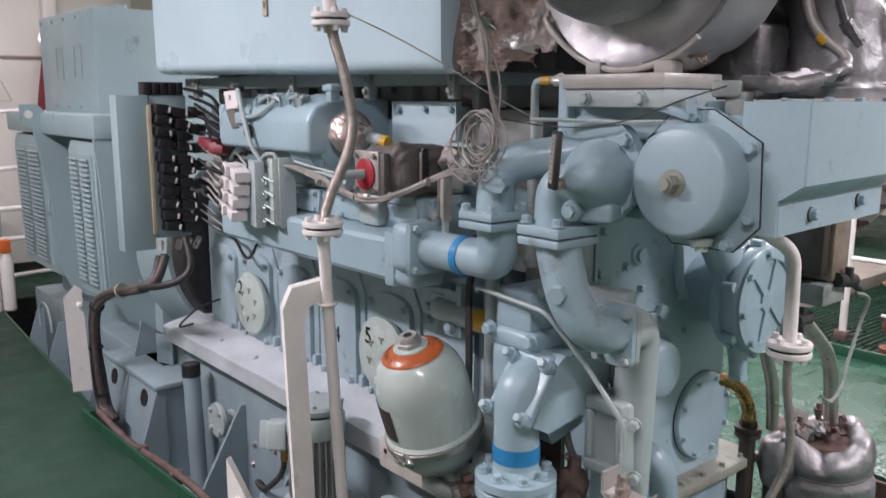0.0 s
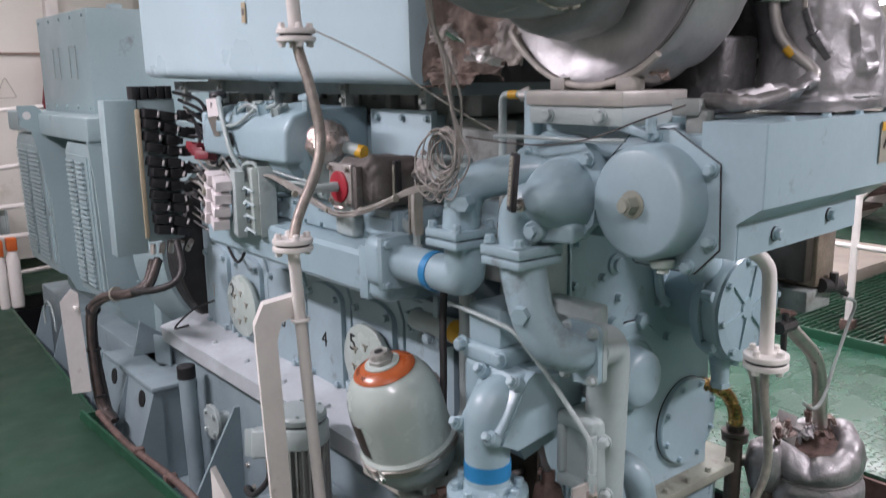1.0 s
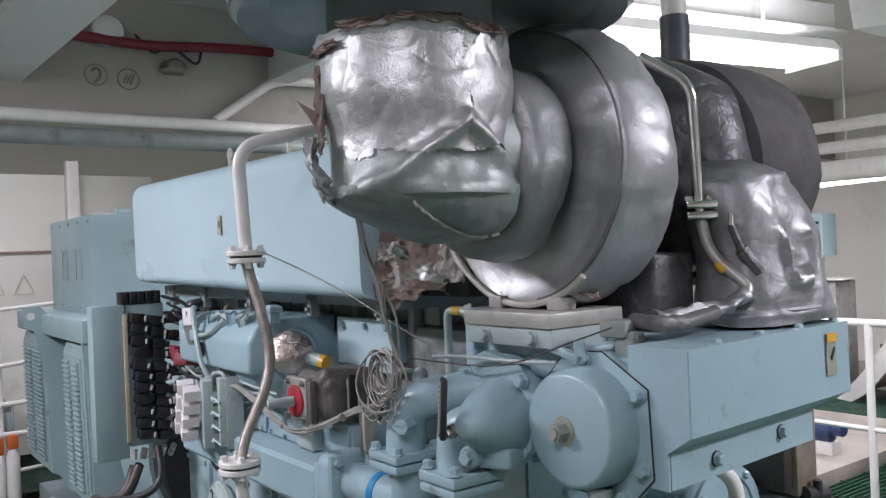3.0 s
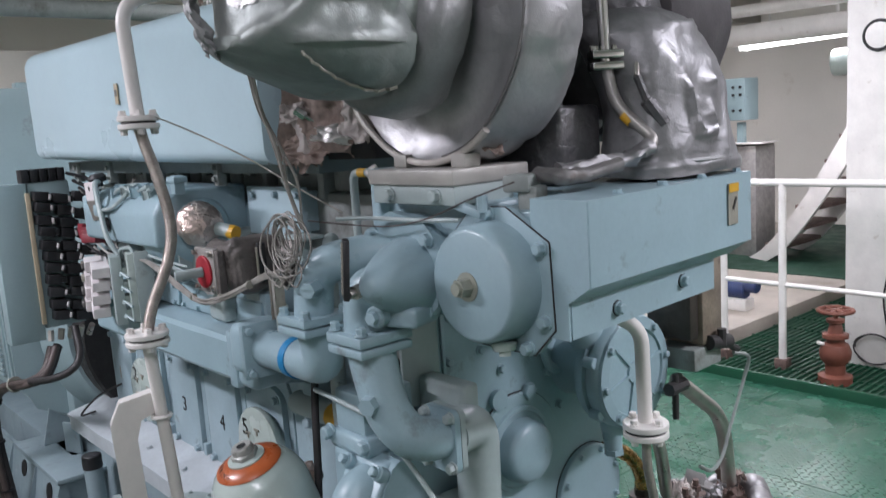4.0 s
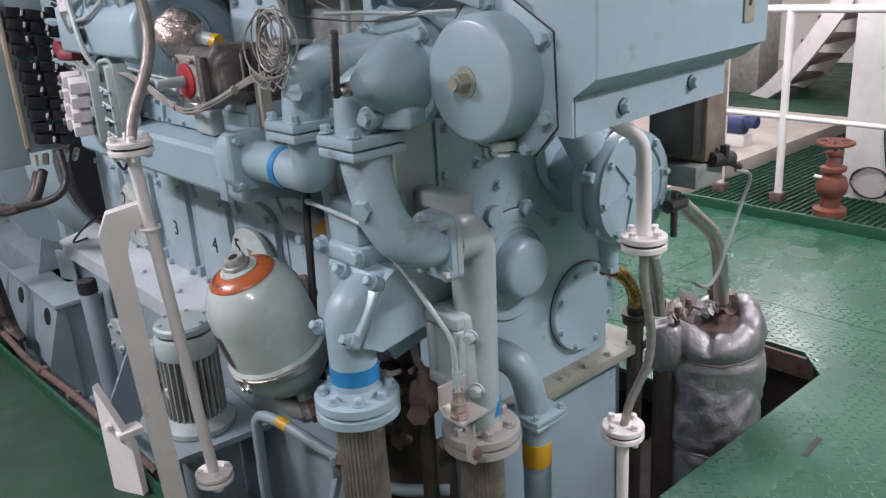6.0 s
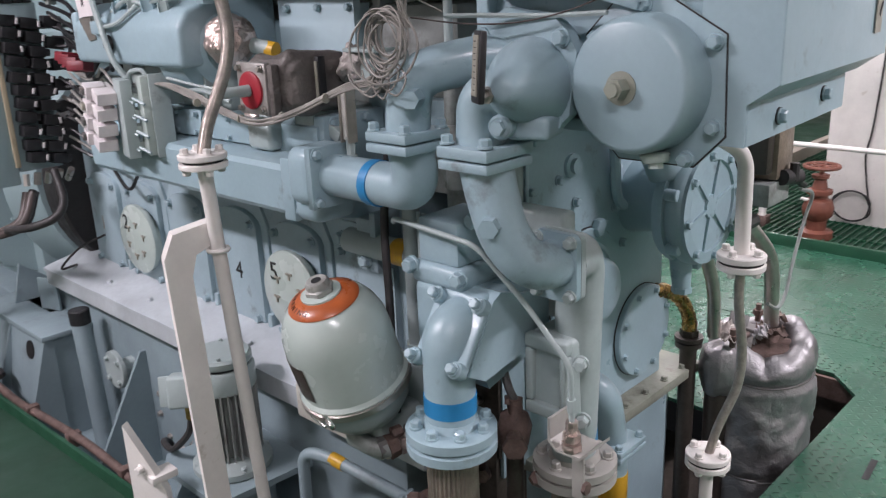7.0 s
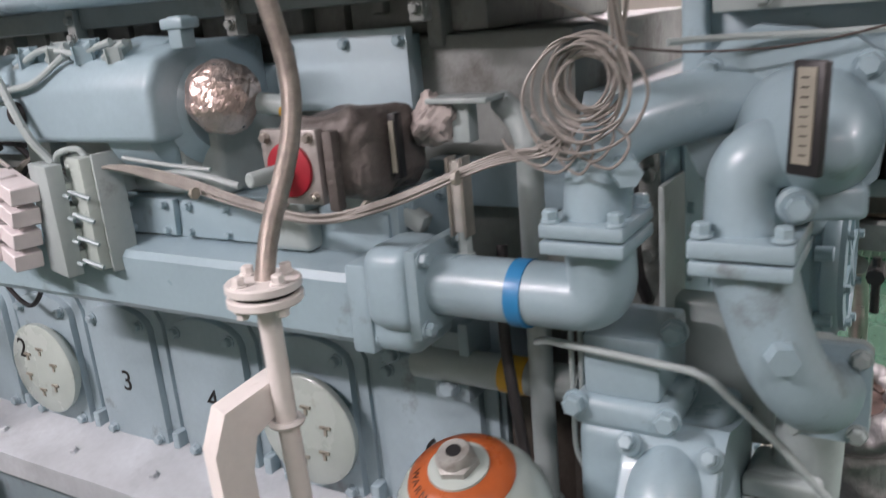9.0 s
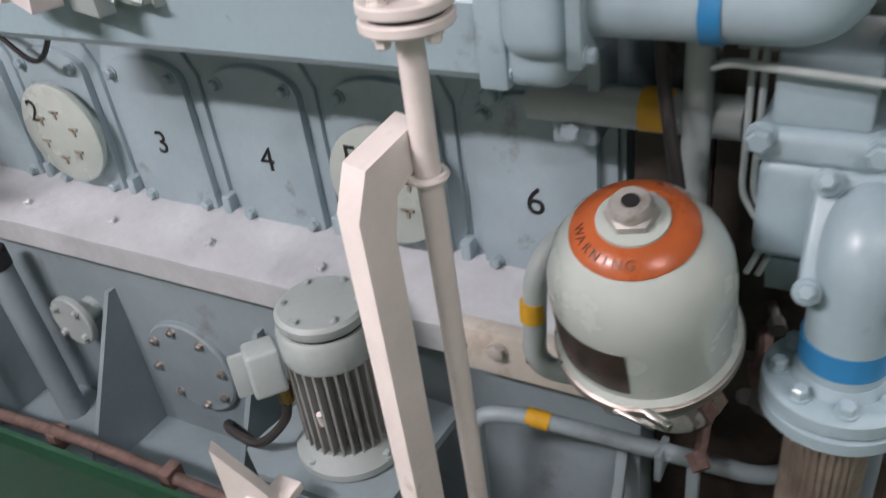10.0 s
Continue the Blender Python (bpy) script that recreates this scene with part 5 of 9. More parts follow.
    bolts(root, [(1.535, 1.240, 0.640), (1.545, 1.240, 0.515)], (-1, -0.4, 0), 0.012, 0.02, PAINT_GREEN)
    return root


delivery_pipe()


def thermostat():
    root = thing("thermostat_valve", (1.46, 1.48, 0.58), "light blue cast thermostatic valve with a flanged outlet elbow", "valve")
    bm = bmesh.new()
    bx(bm, (1.425, 1.448, 0.815), (1.56, 1.555, 0.905), 0.008)
    part("upper_body", bm, PAINT, root)
    bm = bmesh.new()
    bx(bm, (1.412, 1.428, 0.770), (1.57, 1.570, 0.816), 0.014, 3)
    part("flange", bm, PAINT, root)
    bolts(root, [(1.416, 1.562, 0.806), (1.420, 1.436, 0.800), (1.47, 1.44, 0.905)], (-1, 0, 0), 0.014, 0.022, PAINT)
    bm = bmesh.new()
    bx(bm, (1.412, 1.375, 0.640), (1.60, 1.562, 0.776), 0.016, 3)
    prism(bm, [V(1.43, 1.415, 0.63), V(1.60, 1.415, 0.63), V(1.60, 1.415, 0.585), V(1.47, 1.415, 0.555)], (0, 0.13, 0))
    part("lower_body", bm, PAINT, root)
    bm = bmesh.new()
    slab(bm, (1.382, 1.431, 0.701), (0.018, 0.130, 0.150), (0, 33.8, 0), 0.006, 3)
    for y, k in ((1.484, -1), (1.377, -1), (1.484, 1), (1.377, 1)):
        c = V(1.372, y, 0.708) + V(0.558, 0, 0.83) * 0.063 * k
        cyl(bm, c - V(-0.83, 0, 0.558) * 0.012, c + V(-0.83, 0, 0.558) * 0.013, 0.0165, seg=20, edge=0.003)
    part("outlet_flange", bm, PAINT, root)
    bolts(root, [V(1.372, y, 0.708) + V(0.558, 0, 0.83) * 0.063 * k + V(-0.83, 0, 0.558) * 0.013 for y in (1.484, 1.377) for k in (-1, 1)], (-0.83, 0, 0.558), 0.0098, 0.016, PAINT)
    bm = bmesh.new()
    tube(bm, rounded([(1.455, 1.432, 0.722), (1.371, 1.432, 0.708), (1.375, 1.435, 0.505)], 0.052, 12), 0.0505, 28)
    part("outlet_elbow", bm, PAINT, root)
    bm = bmesh.new()
    prism(bm, [V(1.428, 1.364, 0.768), V(1.450, 1.364, 0.780), V(1.513, 1.364, 0.760), V(1.60, 1.364, 0.745), V(1.60, 1.364, 0.625), V(1.506, 1.364, 0.632), V(1.400, 1.364, 0.615), V(1.355, 1.364, 0.640)], (0, 0.135, 0), 0.010, 3)
    part("outlet_arm", bm, PAINT, root)
    bm = bmesh.new()
    cyl(bm, (1.375, 1.435, 0.543), (1.375, 1.435, 0.579), 0.0526, seg=30)
    part("band", bm, BLUE, root, "blue band")
    for z in (0.488, 0.460):
        bm = bmesh.new()
        lathe(bm, (1.375, 1.435, z), (0, 0, 1), [(0.087, 0), (0.091, 0.003), (0.091, 0.021), (0.087, 0.024)] + ([(0.058, 0.026), (0.052, 0.04)] if z > 0.475 else []), 36)
        part("flange", bm, PAINT, root)
    bolts(root, ring_of((1.375, 1.435, 0.513), (0, 0, 1), 0.071, 8, 12), (0, 0, 1), 0.010, 0.017, PAINT)
    bm = bmesh.new()
    fluted(bm, (1.375, 1.435), -0.5, 0.455, 0.050)
    part("bellows", bm, BRAID_BIG, root, "brown-stained braided metal hose")
    return root


thermostat()


# ---- on top of the engine ----
def manifold_cover():
    root = thing("manifold_cover", (1.70, 2.63, 1.39), "light blue sheet-metal cover with rounded edges over the exhaust manifold", "cover")
    bm = bmesh.new()
    prof = [(2.05, 1.40), (1.47, 1.40)]
    for k in range(6):
        a = radians(270 - 90 * k / 5)
        prof.append((1.462 + 0.035 * math.cos(a), 1.437 + 0.035 * math.sin(a)))
    for k in range(7):
        a = radians(185 - 75 * k / 6)
        prof.append((1.488 + 0.065 * math.cos(a), 1.735 + 0.065 * math.sin(a)))
    prof += [(1.80, 1.845), (2.0, 1.83), (2.05, 1.78)]
    prism(bm, [V(x, 1.76, z) for x, z in prof], (0, 1.745, 0))
    for v in bm.verts:
        v.co.z += 0.030 * (v.co.y - 2.63) / 1.745
    part("sheet_cover", bm, PAINT_COVER, root)
    bm = bmesh.new()
    bx(bm, (1.4185, 2.585, 1.575), (1.4215, 2.61, 1.635))
    part("label", bm, BEIGE, root, "small worn tan label")
    bm = bmesh.new()
    bx(bm, (1.4175, 2.590, 1.598), (1.4184, 2.605, 1.618))
    part("label_mark", bm, OILY_GREY, root)
    for y in (2.30, 2.45, 2.92):
        bm = bmesh.new()
        cyl(bm, (1.60, y, 1.80), (1.60, y, 1.87), 0.008, seg=8)
        lathe(bm, (1.60, y, 1.875), (1, 0, 0), [(0.016, -0.005), (0.022, -0.003), (0.022, 0.003), (0.016, 0.005)], 16)
        part("lifting_eye", bm, FOOTPLATE, root)
    bm = bmesh.new()
    bx(bm, (1.53, 1.70, 1.36), (1.95, 3.48, 1.40))
    part("manifold", bm, DUCT, root, "dark manifold under the cover")
    for y in (1.83, 2.20, 2.62, 3.02, 3.36):
        bm = bmesh.new()
        bx(bm, (1.516, y - 0.013, 1.325), (1.545, y + 0.013, 1.398), 0.004)
        part("bracket", bm, PAINT_DIRTY, root, "dirty painted bracket")
        bolts(root, [(1.516, y, 1.378), (1.516, y, 1.345)], (-1, 0, 0), 0.0075, 0.010, PAINT_DIRTY)
    return root


manifold_cover()


def ridges(bm, lines, width, height):
    """Raises (or sinks) a mesh along line segments: folds and sewn tucks."""
    bm.normal_update()
    moves = []
    for v in bm.verts:
        best = 9.0
        for a, b in lines:
            a, b = Vector(a), Vector(b)
            t = max(0.0, min(1.0, (v.co - a).dot(b - a) / (b - a).length_squared))
            best = min(best, (v.co - a.lerp(b, t)).length)
        moves.append(height * math.exp(-(best / width) ** 2))
    for v, m in zip(bm.verts, moves):
        v.co += v.normal * m


def loft(bm, rings, ends=True):
    rows = [[bm.verts.new(p) for p in ring] for ring in rings]
    n = len(rows[0])
    for a, b in zip(rows, rows[1:]):
        for i in range(n):
            bm.faces.new((a[i], a[(i + 1) % n], b[(i + 1) % n], b[i]))
    if ends:
        bm.faces.new(rows[0])
        bm.faces.new(rows[-1])
    return bm


def rag(bm, centre, size, rot, amount, seed, thick=0.002):
    """A crumpled scrap of sheet with a ragged outline."""
    n = 26
    m = pose(*centre, *rot)
    grid = {}
    for i in range(n + 1):
        for j in range(n + 1):
            u, v = i / n - 0.5, j / n - 0.5
            q = V(u * 3.1 + seed, v * 3.1 - seed, seed * 0.37)
            w = amount * (1.5 * noise.noise(q) + 1.1 * abs(noise.noise(q * 1.9)) + 0.12 * noise.noise(q * 4.0))
            grid[i, j] = bm.verts.new(m @ V(u * size[0] * (1 + 0.3 * noise.noise(q * 1.7)), v * size[1] * (1 + 0.3 * noise.noise(q * 1.3 + V(5, 5, 5))), w))
    for i in range(n):
        for j in range(n):
            u, v = (i + 0.5) / n - 0.5, (j + 0.5) / n - 0.5
            if max(abs(u), abs(v)) + 0.08 * noise.noise(V(u * 5 + seed, v * 5, 3.0)) + 0.025 * noise.noise(V(u * 19, v * 19, seed)) < 0.44:
                bm.faces.new((grid[i, j], grid[i + 1, j], grid[i + 1, j + 1], grid[i, j + 1]))
    bmesh.ops.delete(bm, geom=[v for v in bm.verts if not v.link_faces], context="VERTS")
    bmesh.ops.solidify(bm, geom=bm.faces[:], thickness=thick)
    return bm


def turbocharger():
    root = thing("turbocharger", (1.75, 1.285, 1.375), "turbocharger wrapped in wrinkled silver and grey heat-lagging blankets", "turbocharger")
    C = V(0, 1.285, 1.653)
    # foot
    bm = bmesh.new()
    bx(bm, (1.445, 1.145, 1.346), (1.64, 1.395, 1.375), 0.004)
    part("foot_plate", bm, FOOTPLATE, root, "greyed foot plate")
    bm = bmesh.new()
    bx(bm, (1.452, 1.15, 1.31), (1.63, 1.39, 1.346), 0.003)
    part("foot", bm, PAINT_GREEN, root)
    bolts(root, [(1.452, y, 1.327) for y in (1.20, 1.335)], (-1, 0, 0), 0.011, 0.014, PAINT_GREEN)
    bm = bmesh.new()
    bx(bm, (1.50, 1.12, 1.10), (1.80, 1.42, 1.312), 0.01)
    part("support", bm, PAINT, root)
    bm = bmesh.new()
    bx(bm, (1.475, 1.402, 1.18), (1.60, 1.432, 1.375), 0.006, 3)
    part("support_lug", bm, PAINT, root)
    for y in (1.17, 1.34):
        bm = bmesh.new()
        bx(bm, (1.50, y, 1.375), (1.54, y + 0.04, 1.40), 0.003)
        part("clamp", bm, FOOTPLATE, root)
    for a, b, r, name, mat in ((V(1.5, 1.498, 1.365), V(1.5, 1.472, 1.365), 0.0098, "band", YELLOW), (V(1.5, 1.460, 1.366), V(1.5, 1.430, 1.366), 0.014, "foil_wrap", FOIL)):
        bm = bmesh.new()
        cyl(bm, a, b, r, seg=16)
        if name == "foil_wrap":
            bmesh.ops.subdivide_edges(bm, edges=list(bm.edges), cuts=2)
            crumple(bm, 0.012, 60, 2)
        part(name, bm, mat, root, "yellow band" if name == "band" else "crumpled foil wrap")
    bm = bmesh.new()
    tube(bm, rounded([V(1.5, 1.430, 1.366), V(1.5, 1.522, 1.365), V(1.5, 1.522, 1.19)], 0.02, 6), 0.009, 12)
    part("branch_pipe", bm, PAINT_GREEN, root)
    # drum: one blanket, dished at the front and drawn over the casing
    bm = bmesh.new()
    lathe(bm, (1.50, C.y, C.z), (1, 0, 0), [(0.13, 0.012), (0.17, 0.006), (0.20, 0.004), (0.225, 0.008), (0.25, 0.016), (0.262, 0.023), (0.266, 0.026), (0.271, 0.034), (0.279, 0.050), (0.284, 0.070), (0.286, 0.092), (0.287, 0.112), (0.285, 0.130), (0.280, 0.146), (0.270, 0.160), (0.25, 0.172), (0.20, 0.182), (0.12, 0.186)], 120)
    bmesh.ops.delete(bm, geom=[f for f in bm.faces if len(f.verts) > 4], context="FACES_ONLY")
    for v in bm.verts:
        d = v.co - V(1.50, C.y, C.z)
        r = math.hypot(d.y, d.z)
        low = max(0.0, math.cos(math.atan2(d.z, d.y) - radians(-108))) ** 0.7
        if r > 0.15 and d.x < 0.08:
            v.co.x += low * (0.030 * math.exp(-((r - 0.205) / 0.035) ** 2) - 0.020 * math.exp(-((r - 0.272) / 0.020) ** 2))
    crumple(bm, 0.008, 7, 1)
    crumple(bm, 0.003, 19, 4)
    ridges(bm, [((1.50, C.y + 0.20 * math.cos(a), C.z + 0.20 * math.sin(a)), (1.53, C.y + 0.262 * math.cos(a + w), C.z + 0.262 * math.sin(a + w))) for a, w in ((0.3, 0.1), (1.5, -0.12), (1.9, 0.1), (2.6, 0.05), (2.9, -0.1), (3.5, 0.08), (4.5, 0.1))], 0.010, 0.005)
    ridges(bm, [((1.545, C.y + 0.283 * math.cos(a), C.z + 0.283 * math.sin(a)), (1.65, C.y + 0.28 * math.cos(a + w), C.z + 0.28 * math.sin(a + w))) for a, w in ((1.0, 0.15), (1.8, -0.1), (2.5, 0.12), (3.0, 0.06), (3.5, -0.12), (4.1, 0.10), (4.7, 0.05))], 0.011, -0.006)
    part("drum_blanket", bm, SILVER, root, "silver lagging blanket", 80)
    bm = bmesh.new()
    tube(bm, [C + V(1.512 - 0.004 * max(0.0, math.cos(radians(a + 112))) + 0.0015 * math.sin(a * 0.2), 0.270 * math.cos(radians(a)), 0.270 * math.sin(radians(a))) for a in range(-128, -34, 3)], 0.0070, 8)
    part("hem", bm, PALE_HEM, root, "bright rolled hem")
    bm = bmesh.new()
    tube(bm, [C + V(1.521 + 0.002 * math.sin(a * 0.11) - 0.0135 * max(0.0, math.cos(radians(a + 108))) ** 0.7, 0.262 * math.cos(radians(a)), 0.262 * math.sin(radians(a))) for a in range(84, 262, 4)], 0.0026, 6)
    part("seam", bm, OILY_GREY, root, "dark sewn seam")
    for k in (0, 1):
        bm = bmesh.new()
        a0 = radians(-52 - 4 * k)
        tube(bm, [C + V(x, 0.287 * math.cos(a0), 0.287 * math.sin(a0)) for x in (1.548, 1.565, 1.59, 1.612, 1.632)], 0.003, 6)
        part("stitch", bm, RUBBER, root)
    bm = bmesh.new()
    rag(bm, (1.55, 1.15, 1.42), (0.06, 0.05), (70, 20, -50), 0.012, 3.3)
    part("torn_hem", bm, TORN, root, "frayed hole in the hem", 20)
    bm = bmesh.new()
    prof = [(0.15, 0.026), (0.168, 0.030), (0.179, 0.042), (0.184, 0.062), (0.187, 0.085), (0.188, 0.108), (0.182, 0.122), (0.165, 0.132)]
    lathe(bm, (1.362, C.y + 0.004, C.z + 0.004), (1, 0, 0), prof, 90)
    crumple(bm, 0.010, 11, 4)
    part("collar_blanket", bm, SILVER_DARK, root, "dark silver lagging collar", 70)
    # elbow to the exhaust: a sleeve over a boat-shaped bowl
    AX = V(1.275, 1.30, 0)
    folds = [((1.258, 1.125, 1.712), (1.155, 1.185, 1.618)), ((1.258, 1.125, 1.712), (1.325, 1.13, 1.655)), ((1.155, 1.185, 1.618), (1.105, 1.26, 1.60))]
    sag = [((1.235, 1.13, 1.64), (1.275, 1.122, 1.64))]

    def sleeve_ring(z, r, n=120, start=0.0):
        sq = 0.035
        out = []
        for k in range(n):
            a = 2 * math.pi * k / n
            rr = r * (1 + sq * math.cos(2 * (a - radians(-128)) * 1.0) ** 2 - sq * 0.5)
            k2 = (1.875 - z) / 0.285
            rr *= 1.035 - 0.07 * k2
            out.append(V(AX.x + 0.016 * k2 + rr * math.cos(a), AX.y - 0.010 * k2 + rr * math.sin(a), z))
        return out

    bm = bmesh.new()
    rows = []
    for k in range(30):
        z = 1.590 + 0.285 * k / 29
        flare = 0.006 * math.exp(-((z - 1.598) / 0.012) ** 2) + 0.004 * math.sin(z * 40)
        rows.append(sleeve_ring(z, 0.170 + flare))
    loft(bm, rows, False)
    crumple(bm, 0.006, 9, 2)
    ridges(bm, folds, 0.015, 0.020)
    ridges(bm, sag, 0.03, -0.012)
    top = max(v.co.z for v in bm.verts)
    for v in bm.verts:
        if v.co.z > top - 0.03:
            v.co.z += 0.016 * noise.noise(v.co * 22)
    part("sleeve_blanket", bm, SILVER_WORN, root, "grey-green lagging sleeve with worn silver facing", 70)
    # what is left of the bright facing on the sleeve
    patches = ((-184, -90, 1.650, 1.862, 0.0, 0.80), (-100, -40, 1.655, 1.862, 7.0, 0.62))
    for a0, a1, z0, z1, seed, keep in patches:
        bm = bmesh.new()
        nu, nv = max(10, int((a1 - a0) / 0.6)), max(6, int((z1 - z0) / 0.0019))
        grid = {}
        for i in range(nu + 1):
            for j in range(nv + 1):
                a, z = radians(a0 + (a1 - a0) * i / nu), z0 + (z1 - z0) * j / nv
                rr = 0.170 + 0.006 * math.exp(-((z - 1.598) / 0.012) ** 2) + 0.004 * math.sin(z * 40)
                k2 = (1.875 - z) / 0.285
                rr *= (1 + 0.035 * math.cos(2 * (a - radians(-128))) ** 2 - 0.0175) * (1.035 - 0.07 * k2)
                grid[i, j] = bm.verts.new((AX.x + 0.016 * k2 + rr * math.cos(a), AX.y - 0.010 * k2 + rr * math.sin(a), z))
        for i in range(nu):
            for j in range(nv):
                u, w = (i + 0.5) / nu * 2 - 1, (j + 0.5) / nv * 2 - 1
                edge = max(abs(u), abs(w) * 0.96)
                if edge + 0.55 * (1 - keep) * (noise.noise(V(u * 2.2 + seed, w * 2.2, seed)) + 0.5 * noise.noise(V(u * 7, w * 7 + seed, 1.0)) + 0.35 * noise.noise(V(u * 26, w * 26 + seed, 2.0))) < 0.80 + 0.1 * keep:
                    bm.faces.new((grid[i, j], grid[i + 1, j], grid[i + 1, j + 1], grid[i, j + 1]))
        bmesh.ops.delete(bm, geom=[v for v in bm.verts if not v.link_faces], context="VERTS")
        crumple(bm, 0.006, 9, 2)
        ridges(bm, folds, 0.015, 0.020)
        bm.normal_update()
        for v in bm.verts:
            out = V(v.co.x - AX.x, v.co.y - AX.y, 0).normalized()
            v.co += out * 0.0028
        part("worn_facing", bm, FACING, root, "crinkled bright silver facing", 70)
    bm = bmesh.new()
    rows = []
    for k in range(40):
        x = 1.112 + 0.262 * (k / 39) ** 1.25
        s = max(0.0, 1 - ((1.275 - x) / 0.168) ** 2) ** 0.5 if x < 1.275 else 1.0
        w = 0.006 + 0.160 * s
        d = min(0.096, 0.012 + 0.096 * (max(0.0, x - 1.108) / 0.24) ** 0.85)
        cy = 1.30 - 0.015 * max(0.0, (x - 1.275) / 0.2)
        row = [V(x, cy + w * math.copysign(abs(math.cos(t)) ** 0.85, math.cos(t)), 1.607 - d * math.sin(t) ** 0.9) for t in [math.pi * i / 40 for i in range(41)]]
        row += [V(x, cy + w * c, 1.612) for c in (-0.5, 0.0, 0.5)]
        rows.append(row)
    loft(bm, rows)
    crumple(bm, 0.008, 10, 6)
    part("bowl_blanket", bm, BOWL, root, "grey-green lower lagging of the elbow", 60)
    bm = bmesh.new()
    cyl(bm, (1.29, 1.293, 1.665), (1.47, 1.285, 1.665), 0.150, seg=72)
    crumple(bm, 0.008, 10, 6)
    part("throat_blanket", bm, BOWL, root, "", 70)
    # white stitches along the bowl
    path = curve([(1.182, 1.177, 1.578), (1.216, 1.184, 1.556), (1.273, 1.200, 1.533), (1.335, 1.207, 1.518), (1.37, 1.185, 1.522)], 6)
    for k in range(0, len(path) - 3, 3):
        bm = bmesh.new()
        tube(bm, [path[k] + V(-0.004, -0.006, 0), path[k + 1] + V(-0.008, -0.010, -0.002), path[k + 2].lerp(path[k + 3], 0.7) + V(-0.004, -0.006, 0)], 0.0028, 6)
        part("stitch", bm, STICKER, root)
    bm = bmesh.new()
    rag(bm, (1.10, 1.345, 1.645), (0.06, 0.13), (80, 12, 70), 0.015, 1.2)
    part("torn_flap", bm, SILVER_DARK, root, "torn hanging flap", 25)
    for k, (a, z) in enumerate(((-187, 1.85), (-150, 1.872), (-115, 1.875), (-80, 1.868), (-200, 1.78), (-196, 1.72))):
        bm = bmesh.new()
        aa = radians(a)
        rag(bm, (1.275 + 0.172 * math.cos(aa), 1.30 + 0.172 * math.sin(aa), z), (0.11 if k < 4 else 0.02, 0.018 if k < 4 else 0.10), (90, 0, a + 90), 0.007, 2.0 + k)
        part("torn_edge", bm, TORN, root, "frayed torn blanket edge", 20)
    bm = bmesh.new()
    cyl(bm, (1.275, 1.30, 1.70), (1.275, 1.30, 1.96), 0.150, seg=48)
    part("inner_pipe", bm, DUCT, root)
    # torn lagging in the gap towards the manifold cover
    # black filler block, its colour stands for the shade behind the scraps
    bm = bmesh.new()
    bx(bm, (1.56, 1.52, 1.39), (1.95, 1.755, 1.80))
    part("gap_shade_block", bm, FELT, root, "black block for the shade in the gap")
    scraps = (((1.505, 1.715, 1.50), (0.16, 0.26), (82, 6, -62), 0.008, TORN), ((1.495, 1.655, 1.465), (0.10, 0.11), (72, -15, -50), 0.006, PINKISH),
              ((1.50, 1.585, 1.495), (0.17, 0.16), (80, 18, -66), 0.008, TORN), ((1.475, 1.545, 1.447), (0.09, 0.05), (40, 10, -50), 0.008, FOIL),
              ((1.465, 1.69, 1.50), (0.06, 0.05), (60, 0, -40), 0.007, PINKISH), ((1.475, 1.66, 1.418), (0.15, 0.07), (70, 0, -75), 0.014, TORN),
              ((1.51, 1.50, 1.475), (0.09, 0.10), (76, 14, -60), 0.006, PINKISH), ((1.52, 1.735, 1.42), (0.09, 0.09), (80, 0, -60), 0.016, TORN),
              ((1.54, 1.62, 1.56), (0.20, 0.17), (85, 0, -60), 0.010, TORN))
    for k, (c, sz, rot, am, mat) in enumerate(scraps):
        bm = bmesh.new()
        rag(bm, c, sz, rot, am, 4.0 + 1.7 * k)
        part("torn_lagging", bm, mat, root, "crumpled foil scrap" if mat is FOIL else "torn pinkish lagging sheet", 50)
    bm = bmesh.new()
    cyl(bm, (1.455, 1.655, 1.505), (1.47, 1.64, 1.49), 0.011, seg=6)
    cyl(bm, (1.47, 1.64, 1.49), (1.49, 1.62, 1.47), 0.006, seg=8)
    part("tie_bolt", bm, CHROME, root)
    # bearing casing, filter and compressor outlet
    bm = bmesh.new()
    lathe(bm, (1.66, C.y, C.z), (1, 0, 0), [(0.19, 0), (0.20, 0.03), (0.18, 0.08), (0.15, 0.12), (0.17, 0.16), (0.21, 0.18)], 40)
    part("bearing_casing", bm, SOOTY, root)
    bm = bmesh.new()
    lathe(bm, (1.80, C.y, C.z), (1, 0, 0), [(0.13, 0), (0.20, 0.012), (0.235, 0.035), (0.25, 0.065), (0.252, 0.12), (0.24, 0.135), (0.10, 0.14)], 72)
    crumple(bm, 0.016, 9, 12)
    part("filter_cloth", bm, SOOTY, root, "dark lagging cloth on the compressor", 70)
    bm = bmesh.new()
    lathe(bm, (1.93, C.y, C.z), (1, 0, 0), [(0.23, 0), (0.255, 0.02), (0.262, 0.12), (0.258, 0.24), (0.235, 0.275), (0.1, 0.28)], 64)
    crumple(bm, 0.006, 12, 5)
    part("air_filter", bm, FELT, root, "black felt intake filter")
    bm = bmesh.new()
